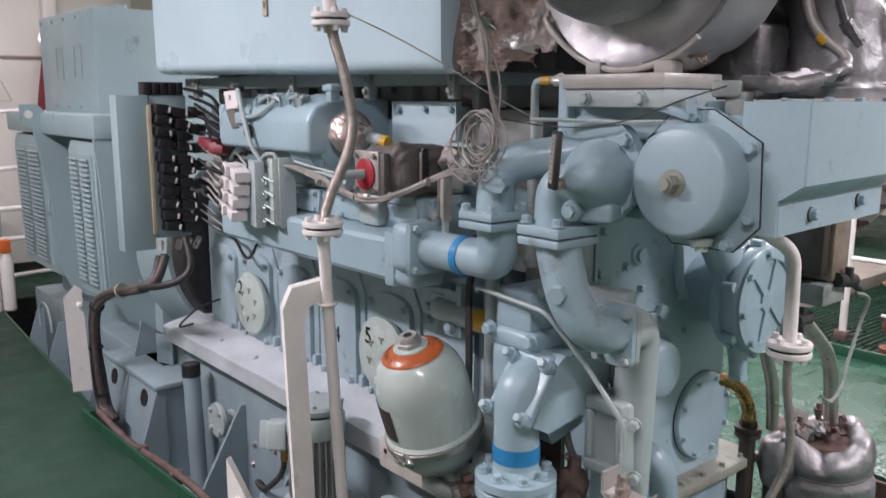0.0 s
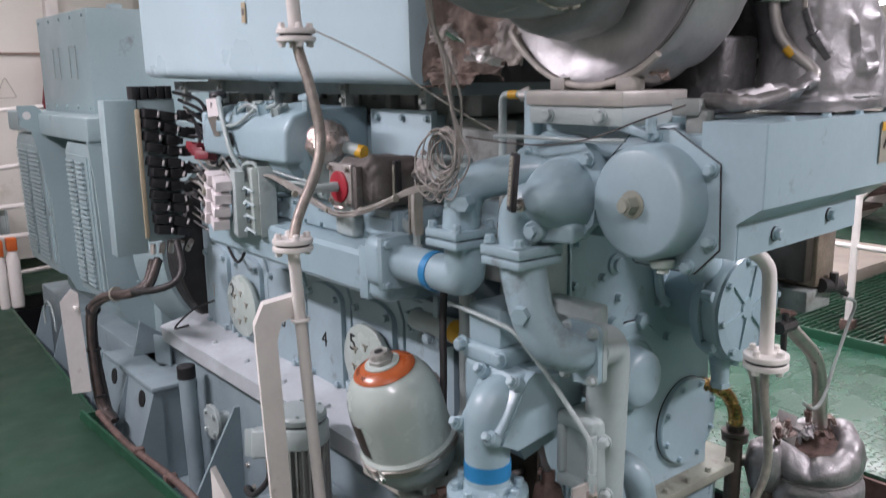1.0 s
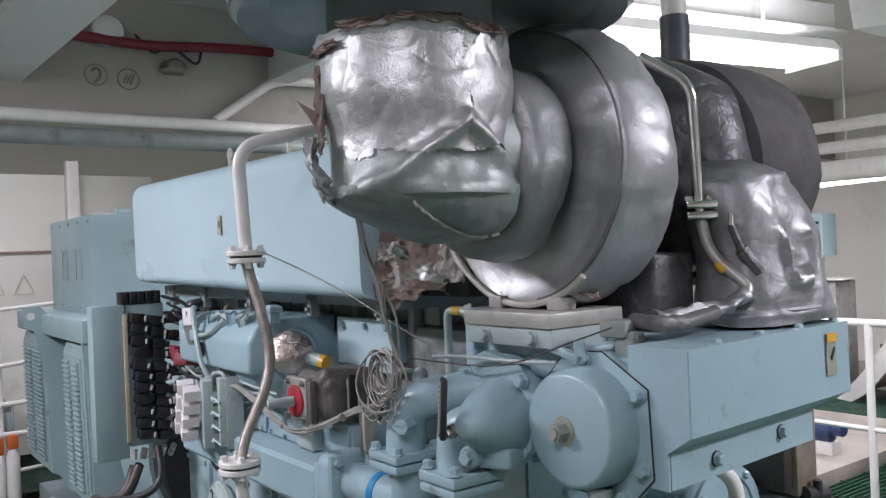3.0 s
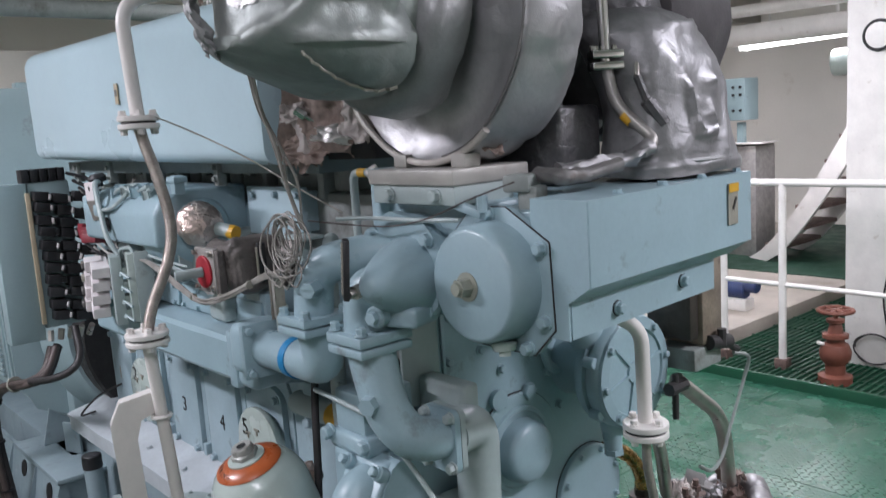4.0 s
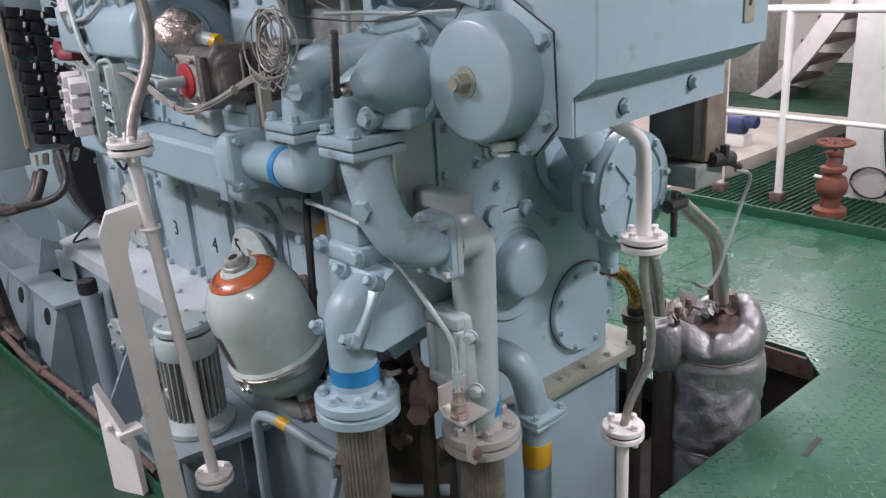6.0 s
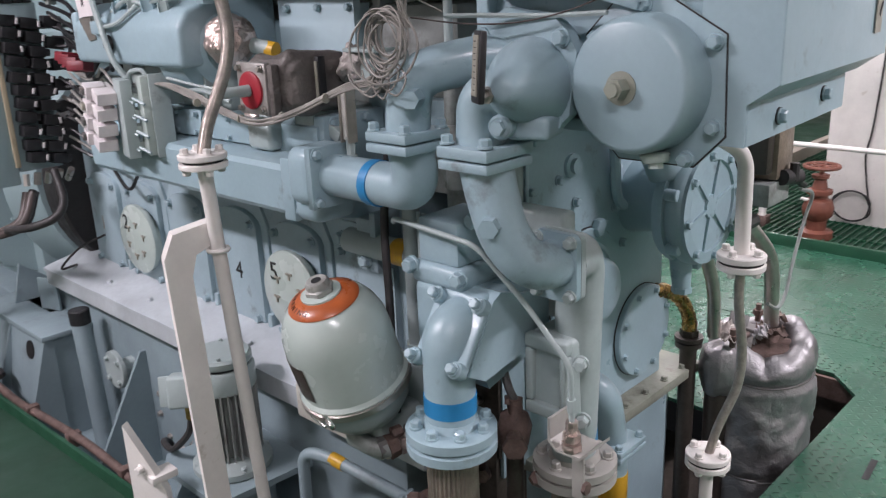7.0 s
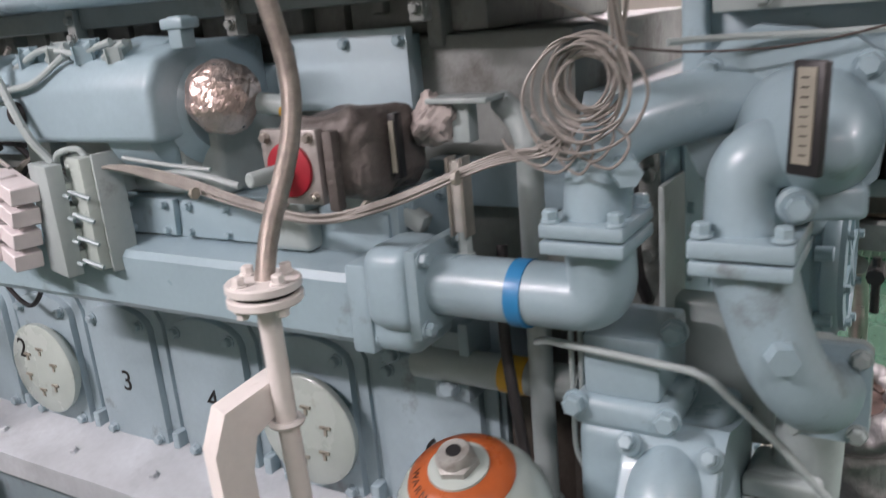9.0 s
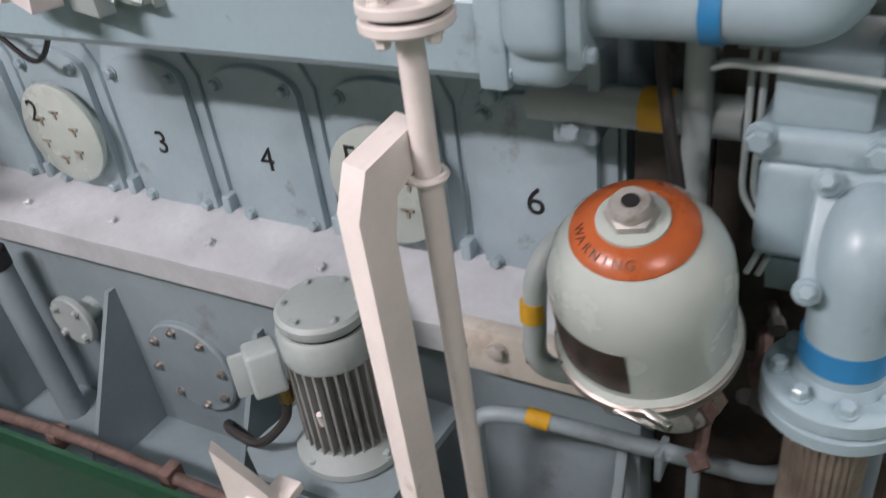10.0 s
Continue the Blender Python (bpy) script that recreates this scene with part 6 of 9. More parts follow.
    base = [(1.332, 1.935, 1.03, 0.168, 0.105), (1.350, 1.935, 1.03, 0.168, 0.105), (1.362, 1.935, 1.03, 0.158, 0.10), (1.40, 1.932, 1.03, 0.148, 0.098), (1.45, 1.93, 1.035, 0.140, 0.098), (1.50, 1.925, 1.04, 0.136, 0.10), (1.55, 1.915, 1.055, 0.134, 0.105), (1.60, 1.905, 1.08, 0.130, 0.108), (1.635, 1.90, 1.11, 0.115, 0.11), (1.655, 1.89, 1.14, 0.085, 0.10), (1.665, 1.88, 1.17, 0.04, 0.06)]
    rows = []
    for k in range(len(base) - 1):
        for j in range(4):
            z, cx, cy, rx, ry = [base[k][i] + (base[k + 1][i] - base[k][i]) * j / 4 for i in range(5)]
            rows.append([V(cx + rx * math.copysign(abs(math.cos(a)) ** 0.72, math.cos(a)), cy + ry * math.copysign(abs(math.sin(a)) ** 0.72, math.sin(a)), z) for a in [2 * math.pi * i / 96 for i in range(96)]])
    loft(bm, rows)
    crumple(bm, 0.009, 7, 9)
    crumple(bm, 0.0025, 22, 2)
    tuck = [((1.845, 1.0, 1.595), (1.875, 0.955, 1.50)), ((1.875, 0.955, 1.50), (1.885, 0.935, 1.41)), ((1.885, 0.935, 1.41), (1.93, 0.93, 1.405)), ((1.93, 0.93, 1.41), (1.945, 0.945, 1.52)), ((1.87, 0.985, 1.61), (1.96, 0.985, 1.615))]
    ridges(bm, tuck, 0.008, 0.017)
    ridges(bm, [(Vector(a) + V(0.022, 0, 0.006), Vector(b) + V(0.022, 0, 0.006)) for a, b in tuck[:3]], 0.008, -0.014)
    ridges(bm, [((1.97, 0.93, 1.37), (2.00, 0.96, 1.50)), ((1.81, 0.98, 1.37), (1.81, 0.99, 1.52)), ((2.03, 0.96, 1.36), (2.05, 1.0, 1.46))], 0.014, 0.008)
    part("outlet_blanket", bm, CREASED, root, "creased silver outlet blanket", 75)
    bm = bmesh.new()
    tube(bm, [V(1.935 + 0.166 * math.cos(a), 1.03 + 0.104 * math.sin(a), 1.357) for a in [2 * math.pi * i / 40 for i in range(41)]], 0.005, 6)
    part("tie_cord", bm, SILVER_DARK, root)
    bm = bmesh.new()
    cyl(bm, (1.795, 0.985, 1.475), (1.82, 0.965, 1.43), 0.014, seg=8)
    cyl(bm, (1.78, 0.995, 1.52), (1.795, 0.985, 1.475), 0.008, seg=8)
    part("strap_buckle", bm, SOOTY, root)
    # lubricating pipe
    bm = bmesh.new()
    tube(bm, rounded([(1.70, 1.13, 1.86), (1.762, 1.06, 1.80), (1.768, 1.055, 1.55)], 0.035, 6), 0.0110, 14)
    part("upper_oil_pipe", bm, CHROME, root)
    bm = bmesh.new()
    tube(bm, rounded([(1.768, 1.055, 1.55), (1.772, 1.04, 1.47), (1.80, 0.97, 1.40), (1.76, 0.975, 1.380)], 0.035, 6), 0.0110, 14)
    part("lower_oil_pipe", bm, WORN_STEEL, root)
    bm = bmesh.new()
    tube(bm, curve([(1.785, 0.972, 1.390), (1.73, 0.98, 1.374), (1.65, 1.0, 1.366), (1.58, 1.02, 1.362)], 8), 0.0145, 14)
    crumple(bm, 0.008, 55, 4)
    part("pipe_lagging", bm, POT, root, "crumpled dirty silver wrap", 50)
    for z in (1.535, 1.556):
        bm = bmesh.new()
        slab(bm, (1.768, 1.055, z + 0.008), (0.062, 0.042, 0.016), (0, 0, -35), 0.004)
        part("oil_flange", bm, CHROME, root)
    bolts(root, [(1.768 + k * 0.018, 1.055 - k * 0.0126, 1.572) for k in (-1, 1)], (0, 0, 1), 0.008, 0.010, CHROME)
    bm = bmesh.new()
    cyl(bm, (1.778, 1.025, 1.452), (1.784, 1.012, 1.437), 0.0119)
    part("band", bm, YELLOW, root, "yellow band")
    bm = bmesh.new()
    tube(bm, curve([(1.785, 1.05, 1.575), (1.80, 1.03, 1.58), (1.80, 1.01, 1.565), (1.78, 0.995, 1.52)], 5), 0.005, 6)
    part("capillary", bm, STEEL, root)
    bm = bmesh.new()
    tube(bm, rounded([(1.57, 1.06, 1.355), (1.56, 1.0, 1.352), (1.60, 0.99, 1.35), (1.70, 0.98, 1.365)], 0.02, 5), 0.015, 12)
    crumple(bm, 0.006, 40, 3)
    part("drain_pipe", bm, OILY_GREY, root)
    bm = bmesh.new()
    slab(bm, (1.54, 1.07, 1.345), (0.06, 0.05, 0.03), (0, 0, 20), 0.005)
    part("drain_block", bm, PAINT_DIRTY, root)
    bm = bmesh.new()
    slab(bm, (1.545, 1.05, 1.315), (0.04, 0.04, 0.05), (0, 0, 10), 0.005)
    part("drain_lug", bm, PAINT_DIRTY, root)
    bm = bmesh.new()
    bx(bm, (1.675, 1.095, 1.326), (1.80, 1.40, 1.475), 0.012, 3)
    cyl(bm, (1.70, 1.12, 1.475), (1.70, 1.12, 1.489), 0.011, seg=6)
    part("casing_foot", bm, SOOTY, root, "sooty foot of the bearing casing")
    return root


turbocharger()


def exhaust_hood():
    bm = bmesh.new()
    lathe(bm, (1.35, 1.33, 1.93), (0, 0, 1), [(0.15, 0.035), (0.33, 0.012), (0.362, 0.0), (0.372, 0.012), (0.372, 0.5), (0.372, 1.11)], 64)
    root = thing("exhaust_duct", (1.35, 1.33, 1.93), "dark grey-green painted exhaust duct above the turbocharger", "duct")
    part("duct_shell", bm, DUCT, root)
    bm = bmesh.new()
    lathe(bm, (1.35, 1.33, 1.945), (0, 0, 1), [(0.372, 0), (0.378, 0.003), (0.378, 0.022), (0.372, 0.025)], 64)
    part("rim_band", bm, DUCT, root)
    bm = bmesh.new()
    cyl(bm, (2.33, 1.52, 1.90), (2.33, 1.52, 3.04), 0.035)
    solo("stand_pipe", bm, WHITE, "white vertical pipe with a dark lower sleeve", "pipe")
    bm = bmesh.new()
    cyl(bm, (2.33, 1.52, 1.88), (2.33, 1.52, 2.12), 0.041)
    solo("pipe_sleeve", bm, SLEEVE, "dark grey sleeve on a white pipe", "pipe sleeve")


exhaust_hood()


def air_cooler():
    root = thing("air_cooler", (1.86, 1.0, 1.09), "light blue charge-air cooler box on the end of the engine", "air cooler")
    slope = 0.055

    def at(x, y, z):
        return V(x, y + slope * (x - 1.493), z)

    bm = bmesh.new()
    prism(bm, [at(1.493, 0.887, 1.183), at(2.045, 0.887, 1.183), at(2.045, 1.30, 1.183), at(1.60, 1.30, 1.183), at(1.60, 1.01, 1.183), at(1.493, 1.01, 1.183)], (0, 0, 0.140))
    part("upper_box", bm, PAINT, root)
    bm = bmesh.new()
    prism(bm, [at(1.493, 0.889, 1.184), at(1.493, 0.934, 1.152), at(1.493, 1.20, 1.152), at(1.493, 1.20, 1.184)], (0.552, slope * 0.552, 0))
    part("sloping_edge", bm, PAINT, root)
    bm = bmesh.new()
    prism(bm, [at(1.50, 0.934, 1.090), at(1.975, 0.934, 1.090), at(1.975, 1.30, 1.090), at(1.50, 1.30, 1.090)], (0, 0, 0.066))
    part("lower_flange", bm, PAINT, root)
    bm = bmesh.new()
    prism(bm, [V(1.4905, y, z) for y, z in ((0.888, 1.3225), (0.888, 1.1835), (0.933, 1.1525), (0.933, 1.0905), (1.0, 1.0905), (1.0, 1.3225))], (0.0045, 0, 0))
    part("end_plate", bm, PAINT, root)
    for x, z in ((1.629, 1.119), (1.849, 1.128)):
        bm = bmesh.new()
        lathe(bm, at(x, 0.934, z), (0, -1, 0), [(0.014, 0), (0.014, 0.003)], 16)
        part("washer", bm, RUBBER, root)
    bolts(root, [at(1.629, 0.932, 1.119), at(1.849, 0.932, 1.128)], (0, -1, 0), 0.0095, 0.013, PAINT)
    bm = bmesh.new()
    prism(bm, [at(1.945, 0.885, 1.225), at(1.983, 0.885, 1.225), at(1.983, 0.885, 1.306), at(1.945, 0.885, 1.306)], (0, -0.0015, 0))
    lab = part("label", bm, STICKER, root, "grey warning label with a yellow head")
    bm = bmesh.new()
    prism(bm, [at(1.945, 0.8825, 1.289), at(1.983, 0.8825, 1.289), at(1.983, 0.8825, 1.306), at(1.945, 0.8825, 1.306)], (0, -0.001, 0))
    part("label_head", bm, YELLOW, lab)
    bm = bmesh.new()
    prism(bm, [at(1.958, 0.8825, 1.258), at(1.963, 0.8825, 1.253), at(1.976, 0.8825, 1.275), at(1.972, 0.8825, 1.279)], (0, -0.001, 0))
    part("label_mark", bm, MARK, lab)
    bolts(root, [at(1.60 + 0.14 * i, 0.905, 1.323) for i in range(4)], (0, 0, 1), 0.008, 0.008, PAINT)
    return root


air_cooler()


# ---- beside the engine ----
def oil_filter():
    lean = Matrix.Translation((1.252, 1.665, 0.79)) @ Matrix.Rotation(radians(-18), 4, "Y") @ Matrix.Translation((-1.262, -1.668, -0.79))

    def tilted(bm):
        for v in bm.verts:
            v.co.x, v.co.y = A[0] + (v.co.x - A[0]) * 0.95, A[1] + (v.co.y - A[1]) * 0.95
        bmesh.ops.transform(bm, matrix=lean, verts=bm.verts)
        return bm

    root = thing("oil_filter", (1.32, 1.668, 0.45), "grey-green bell-shaped centrifugal oil filter with an orange ring label", "oil filter")
    A = (1.262, 1.668, 0.0)
    bm = bmesh.new()
    lathe(bm, A, (0, 0, 1), [(0.122, 0.545), (0.124, 0.552), (0.117, 0.560), (0.117, 0.66), (0.114, 0.69), (0.105, 0.715), (0.090, 0.738), (0.070, 0.754), (0.050, 0.763), (0.02, 0.765)], 56)
    part("bell", tilted(bm), PAINT_BELL, root)
    bm = bmesh.new()
    lathe(bm, A, (0, 0, 1), [(0.030, 0.7675), (0.050, 0.7655), (0.076, 0.7530), (0.0775, 0.7502), (0.03, 0.76)], 48)
    lab = part("label_ring", tilted(bm), ORANGE, root, "orange ring-shaped warning label")
    bm = bmesh.new()
    for k, ch in enumerate("WARNING"):
        a = radians(112 + 13.5 * k)
        out, side = V(math.cos(a), math.sin(a), 0), V(-math.sin(a), math.cos(a), 0)
        up = (-out + V(0, 0, 0.48)).normalized()
        m = Matrix((side, up, side.cross(up))).transposed().to_4x4()
        m.translation = V(*A) + out * 0.0635 + V(0, 0, 0.7592)
        me = glyph(ch, 0.017)
        old = len(bm.verts)
        bm.from_mesh(me)
        bm.verts.ensure_lookup_table()
        bmesh.ops.transform(bm, matrix=m, verts=bm.verts[old:])
    part("lettering", tilted(bm), STAINED_ORANGE, lab, "dark worn lettering")
    bm = bmesh.new()
    lathe(bm, A, (0, 0, 1), [(0.044, 0.764), (0.0435, 0.7695), (0.034, 0.7720), (0.03, 0.7720)], 40)
    part("boss", tilted(bm), PAINT_BELL, root)
    bm = bmesh.new()
    lathe(bm, A, (0, 0, 1), [(0.032, 0.762), (0.032, 0.781), (0.026, 0.785)], 6)
    lathe(bm, A, (0, 0, 1), [(0.026, 0.780), (0.026, 0.792), (0.022, 0.797), (0.011, 0.797), (0.010, 0.784)], 20)
    part("top_nut", tilted(bm), PALE_NUT, root, "pale worn top nut")
    bm = bmesh.new()
    cyl(bm, (A[0], A[1], 0.785), (A[0], A[1], 0.7975), 0.011, seg=16)
    part("nut_bore", tilted(bm), MARK, root)
    bm = bmesh.new()
    lathe(bm, A, (0, 0, 1), [(0.1175, 0.572), (0.1182, 0.574), (0.1182, 0.655), (0.1175, 0.657)], 16, 84, 58)
    part("nameplate", tilted(bm), NAMEPLATE, root, "dark worn nameplate")
    bm = bmesh.new()
    lathe(bm, A, (0, 0, 1), [(0.121, 0.530), (0.127, 0.532), (0.127, 0.546), (0.121, 0.548)], 48)
    part("clamp_band", tilted(bm), STEEL, root, "steel clamp band")
    bm = bmesh.new()
    slab(bm, (A[0] - 0.122, A[1] - 0.042, 0.540), (0.012, 0.055, 0.016), (0, 0, -18), 0.004)
    slab(bm, (A[0] - 0.131, A[1] - 0.020, 0.537), (0.006, 0.060, 0.008), (0, 0, -9), 0.002)
    part("clamp_catch", tilted(bm), CHROME, root)
    bm = bmesh.new()
    lathe(bm, A, (0, 0, 1), [(0.05, 0.44), (0.085, 0.46), (0.108, 0.49), (0.118, 0.525), (0.118, 0.535)], 40)
    part("base", tilted(bm), PAINT_GREEN, root)
    bm = bmesh.new()
    bx(bm, (A[0] + 0.08, A[1] - 0.05, 0.36), (1.53, A[1] + 0.07, 0.46), 0.015, 3)
    part("mounting_arm", bm, PAINT_GREEN, root)
    # drain with dirty fittings under the base
    bm = bmesh.new()
    tube(bm, rounded([(1.345, 1.69, 0.47), (1.315, 1.675, 0.425), (1.330, 1.62, 0.405), (1.36, 1.60, 0.400)], 0.03, 6), 0.020, 14)
    part("drain_pipe", bm, PAINT_DIRTY, root)
    for k, (x, y, z, r, mat) in enumerate(((1.345, 1.612, 0.405, 0.024, OILY_GREY), (1.362, 1.600, 0.404, 0.028, RUST), (1.385, 1.588, 0.404, 0.022, COPPER), (1.372, 1.595, 0.435, 0.014, RUST))):
        bm = bmesh.new()
        cyl(bm, (x - 0.010, y + 0.004, z - 0.002), (x + 0.012, y - 0.004, z + 0.002), r, r * 0.9, 6)
        part("drain_union", bm, mat, root, "oily pipe union")
    return root


oil_filter()


def motor():
    root = thing("electric_motor", (1.33, 2.215, 0.13), "grey-green vertical electric motor with cooling fins", "motor")
    A = (1.335, 2.215)
    bm = bmesh.new()
    lathe(bm, (*A, 0), (0, 0, 1), [(0.078, 0.435), (0.080, 0.44), (0.080, 0.452), (0.074, 0.459), (0.02, 0.462)], 40)
    part("fan_cover_top", bm, PAINT_GREEN, root)
    bm = bmesh.new()
    lathe(bm, (*A, 0), (0, 0, 1), [(0.074, 0.426), (0.074, 0.436)], 40)
    part("gap_ring", bm, MARK, root)
    bm = bmesh.new()
    lathe(bm, (*A, 0), (0, 0, 1), [(0.083, 0.365), (0.085, 0.372), (0.085, 0.42), (0.079, 0.428)], 40)
    part("fan_cover", bm, PAINT_GREEN, root)
    bolts(root, ring_of((*A, 0.4605), (0, 0, 1), 0.064, 6, 10), (0, 0, 1), 0.005, 0.006, PAINT_GREEN)
    bm = bmesh.new()
    lathe(bm, (*A, 0), (0, 0, 1), [(0.058, 0.17), (0.058, 0.37)], 40)
    part("motor_body", bm, PAINT_DIRTY, root)
    bm = bmesh.new()
    slab(bm, (0, 0, 0), (0.028, 0.0045, 0.195), (0, 0, 0))
    blade = finish(bm, "fin", FIN)
    for i in range(28):
        a = 360 / 28 * i
        fin = new("fin", blade)
        fin.location = V(A[0] + 0.070 * math.cos(radians(a)), A[1] + 0.070 * math.sin(radians(a)), 0.272) - root.location
        fin.rotation_euler = (0, 0, radians(a))
        fin.parent = root
    bm = bmesh.new()
    lathe(bm, (*A, 0), (0, 0, 1), [(0.10, 0.13), (0.105, 0.135), (0.105, 0.15), (0.095, 0.16), (0.083, 0.178)], 40)
    part("foot_flange", bm, PAINT_GREEN, root)
    bolts(root, ring_of((*A, 0.152), (0, 0, 1), 0.094, 4, 30), (0, 0, 1), 0.008, 0.012, PAINT_GREEN)
    bm = bmesh.new()
    slab(bm, (1.262, 2.31, 0.345), (0.07, 0.06, 0.085), (0, 12, 50), 0.008, 3)
    jb = part("junction_box", bm, PAINT_GREEN, root)
    bm = bmesh.new()
    slab(bm, (1.243, 2.326, 0.345), (0.012, 0.062, 0.082), (0, 12, 50), 0.004)
    part("junction_lid", bm, PAINT_GREEN, jb)
    bm = bmesh.new()
    cyl(bm, (1.268, 2.285, 0.31), (1.268, 2.285, 0.27), 0.014, seg=8)
    part("cable_gland", bm, BRASS, root)
    bm = bmesh.new()
    tube(bm, curve([(1.268, 2.285, 0.275), (1.26, 2.30, 0.22), (1.24, 2.36, 0.16), (1.26, 2.45, 0.14), (1.30, 2.50, 0.10), (1.32, 2.47, 0.03), (1.33, 2.44, -0.06)]), 0.009, 8)
    part("cable", bm, RUBBER, root, "black cable")
    bm = bmesh.new()
    cyl(bm, (1.258, 2.205, 0.25), (1.252, 2.203, 0.28), 0.006, seg=8)
    part("tag", bm, WHITE, root)
    # plate on which the motor stands
    bm = bmesh.new()
    prism(bm, [V(1.20, 2.08, 0.112), V(1.48, 2.06, 0.112), V(1.50, 2.36, 0.112), V(1.24, 2.40, 0.112), V(1.20, 2.34, 0.112)], (0, 0, 0.018))
    part("stand_plate", bm, PAINT_BED, root)
    bm = bmesh.new()
    bx(bm, (1.28, 2.15, -0.26), (1.42, 2.28, 0.112), 0.01)
    prism(bm, [V(1.26, 2.375, 0.112), V(1.47, 2.36, 0.112), V(1.47, 2.36, -0.26), V(1.40, 2.362, -0.26)], (0, 0.01, 0))
    part("stand", bm, PAINT_BED, root)
    return root


motor()


def filter_pipes():
    """Small bore pipes about the filter."""
    root = thing("oil_drain_pipe", (1.43, 1.75, 0.15), "grey-blue small-bore oil pipe with yellow bands", "pipe")
    bm = bmesh.new()
    tube(bm, rounded([(1.40, 2.0, -0.35), (1.40, 1.985, 0.225), (1.42, 1.90, 0.23), (1.485, 1.50, 0.170), (1.60, 1.42, 0.15)], 0.05, 7), 0.0155, 14)
    part("pipe", bm, PAINT_BED, root)
    bm = bmesh.new()
    cyl(bm, (1.4215, 1.895, 0.2295), (1.4270, 1.855, 0.2230), 0.0165, seg=16)
    part("band", bm, YELLOW, root, "yellow band")
    bm = bmesh.new()
    slab(bm, (1.455, 1.67, 0.18), (0.05, 0.012, 0.06), (0, 0, 0), 0.003)
    part("clip", bm, PAINT_BED, root)
    bm = bmesh.new()
    slab(bm, (1.47, 1.75, 0.02), (0.02, 0.02, 0.34), (0, 20, 0), 0.003)
    slab(bm, (1.47, 1.62, 0.02), (0.02, 0.02, 0.34), (0, 0, 0), 0.003)
    part("stay", bm, PAINT_BED, root)
    root2 = thing("oil_return_pipe", (1.34, 1.83, 0.4), "grey-green bent pipe with yellow band beside the filter", "pipe")
    bm = bmesh.new()
    tube(bm, rounded([(1.44, 1.77, 0.66), (1.335, 1.820, 0.625), (1.318, 1.825, 0.45), (1.36, 1.74, 0.42)], 0.045, 7), 0.017, 14)
    part("pipe", bm, PAINT_GREEN, root2)
    bm = bmesh.new()
    cyl(bm, (1.326, 1.824, 0.565), (1.3235, 1.824, 0.535), 0.0182, seg=16)
    part("band", bm, YELLOW, root2, "yellow band")
    root3 = thing("fuel_pipe", (1.53, 1.72, 0.73), "grey-green horizontal pipe with a wide yellow band", "pipe")
    bm = bmesh.new()
    cyl(bm, (1.535, 1.90, 0.768), (1.535, 1.60, 0.768), 0.030)
    part("pipe", bm, PAINT_GREEN, root3)
    bm = bmesh.new()
    cyl(bm, (1.535, 1.735, 0.768), (1.535, 1.690, 0.768), 0.0312)
    part("band", bm, YELLOW, root3, "yellow band")
    root4 = thing("riser_pipe", (1.50, 1.653, 0.42), "light blue vertical riser pipe beside thin tubes", "pipe")
    bm = bmesh.new()
    tube(bm, rounded([(1.505, 1.655, 0.35), (1.505, 1.655, 1.17), (1.56, 1.72, 1.20)], 0.05, 7), 0.019, 14)
    part("pipe", bm, PAINT_GREEN, root4)
    bm = bmesh.new()
    cyl(bm, (1.505, 1.655, 0.54), (1.505, 1.655, 0.58), 0.026, seg=6)
    bx(bm, (1.47, 1.60, 0.42), (1.53, 1.67, 0.54), 0.006)
    part("union", bm, PAINT_GREEN, root4)
    for i, d in enumerate((0.0, 0.014)):
        bm = bmesh.new()
        tube(bm, rounded([(1.46, 1.585 - d, 0.90), (1.46, 1.585 - d, 0.70), (1.44, 1.545 - d, 0.655), (1.432, 1.565 - d, 0.60)], 0.02, 4), 0.0045, 8)
        part("thin_tube", bm, PAINT_GREEN, root4)
    bm = bmesh.new()
    tube(bm, curve([(1.49, 1.70, 1.0), (1.46, 1.69, 0.86), (1.43, 1.655, 0.70), (1.41, 1.635, 0.58), (1.41, 1.63, 0.45)]), 0.009, 10)
    part("black_hose", bm, RUBBER, root4, "black rubber hose")
    bm = bmesh.new()
    made = bmesh.ops.create_icosphere(bm, subdivisions=2, radius=0.022)["verts"]
    for v in made:
        v.co = v.co * (1 + 0.3 * noise.noise(v.co * 60)) + V(1.43, 1.70, 0.672)
    cyl(bm, (1.43, 1.70, 0.672), (1.42, 1.65, 0.66), 0.010, seg=8)
    part("foil_valve", bm, COPPER, root4, "small valve in copper-coloured foil", 12)
    # grey tube that runs past the thermostat
    root5 = thing("sensor_tube", (1.40, 1.4, 0.5), "thin grey painted tube bent down past the thermostatic valve", "tube")
    bm = bmesh.new()
    tube(bm, rounded([(1.425, 1.622, 0.882), (1.405, 1.600, 0.897), (1.405, 1.385, 0.880), (1.436, 1.30, 0.782), (1.461, 1.213, 0.668), (1.467, 1.213, 0.54)], 0.025, 6), 0.0055, 10)
    part("tube", bm, PAINT_GREEN, root5)
    for a, b in (((1.466, 1.214, 0.60), (1.467, 1.2135, 0.575)),):
        bm = bmesh.new()
        cyl(bm, a, b, 0.0095, seg=6)
        part("union_nut", bm, PAINT_GREEN, root5)
    bm = bmesh.new()
    cyl(bm, (1.467, 1.213, 0.555), (1.467, 1.213, 0.488), 0.012, seg=8)
    cyl(bm, (1.467, 1.213, 0.530), (1.467, 1.213, 0.515), 0.018, seg=6)
    cyl(bm, (1.467, 1.213, 0.510), (1.467, 1.213, 0.496), 0.020, seg=6)
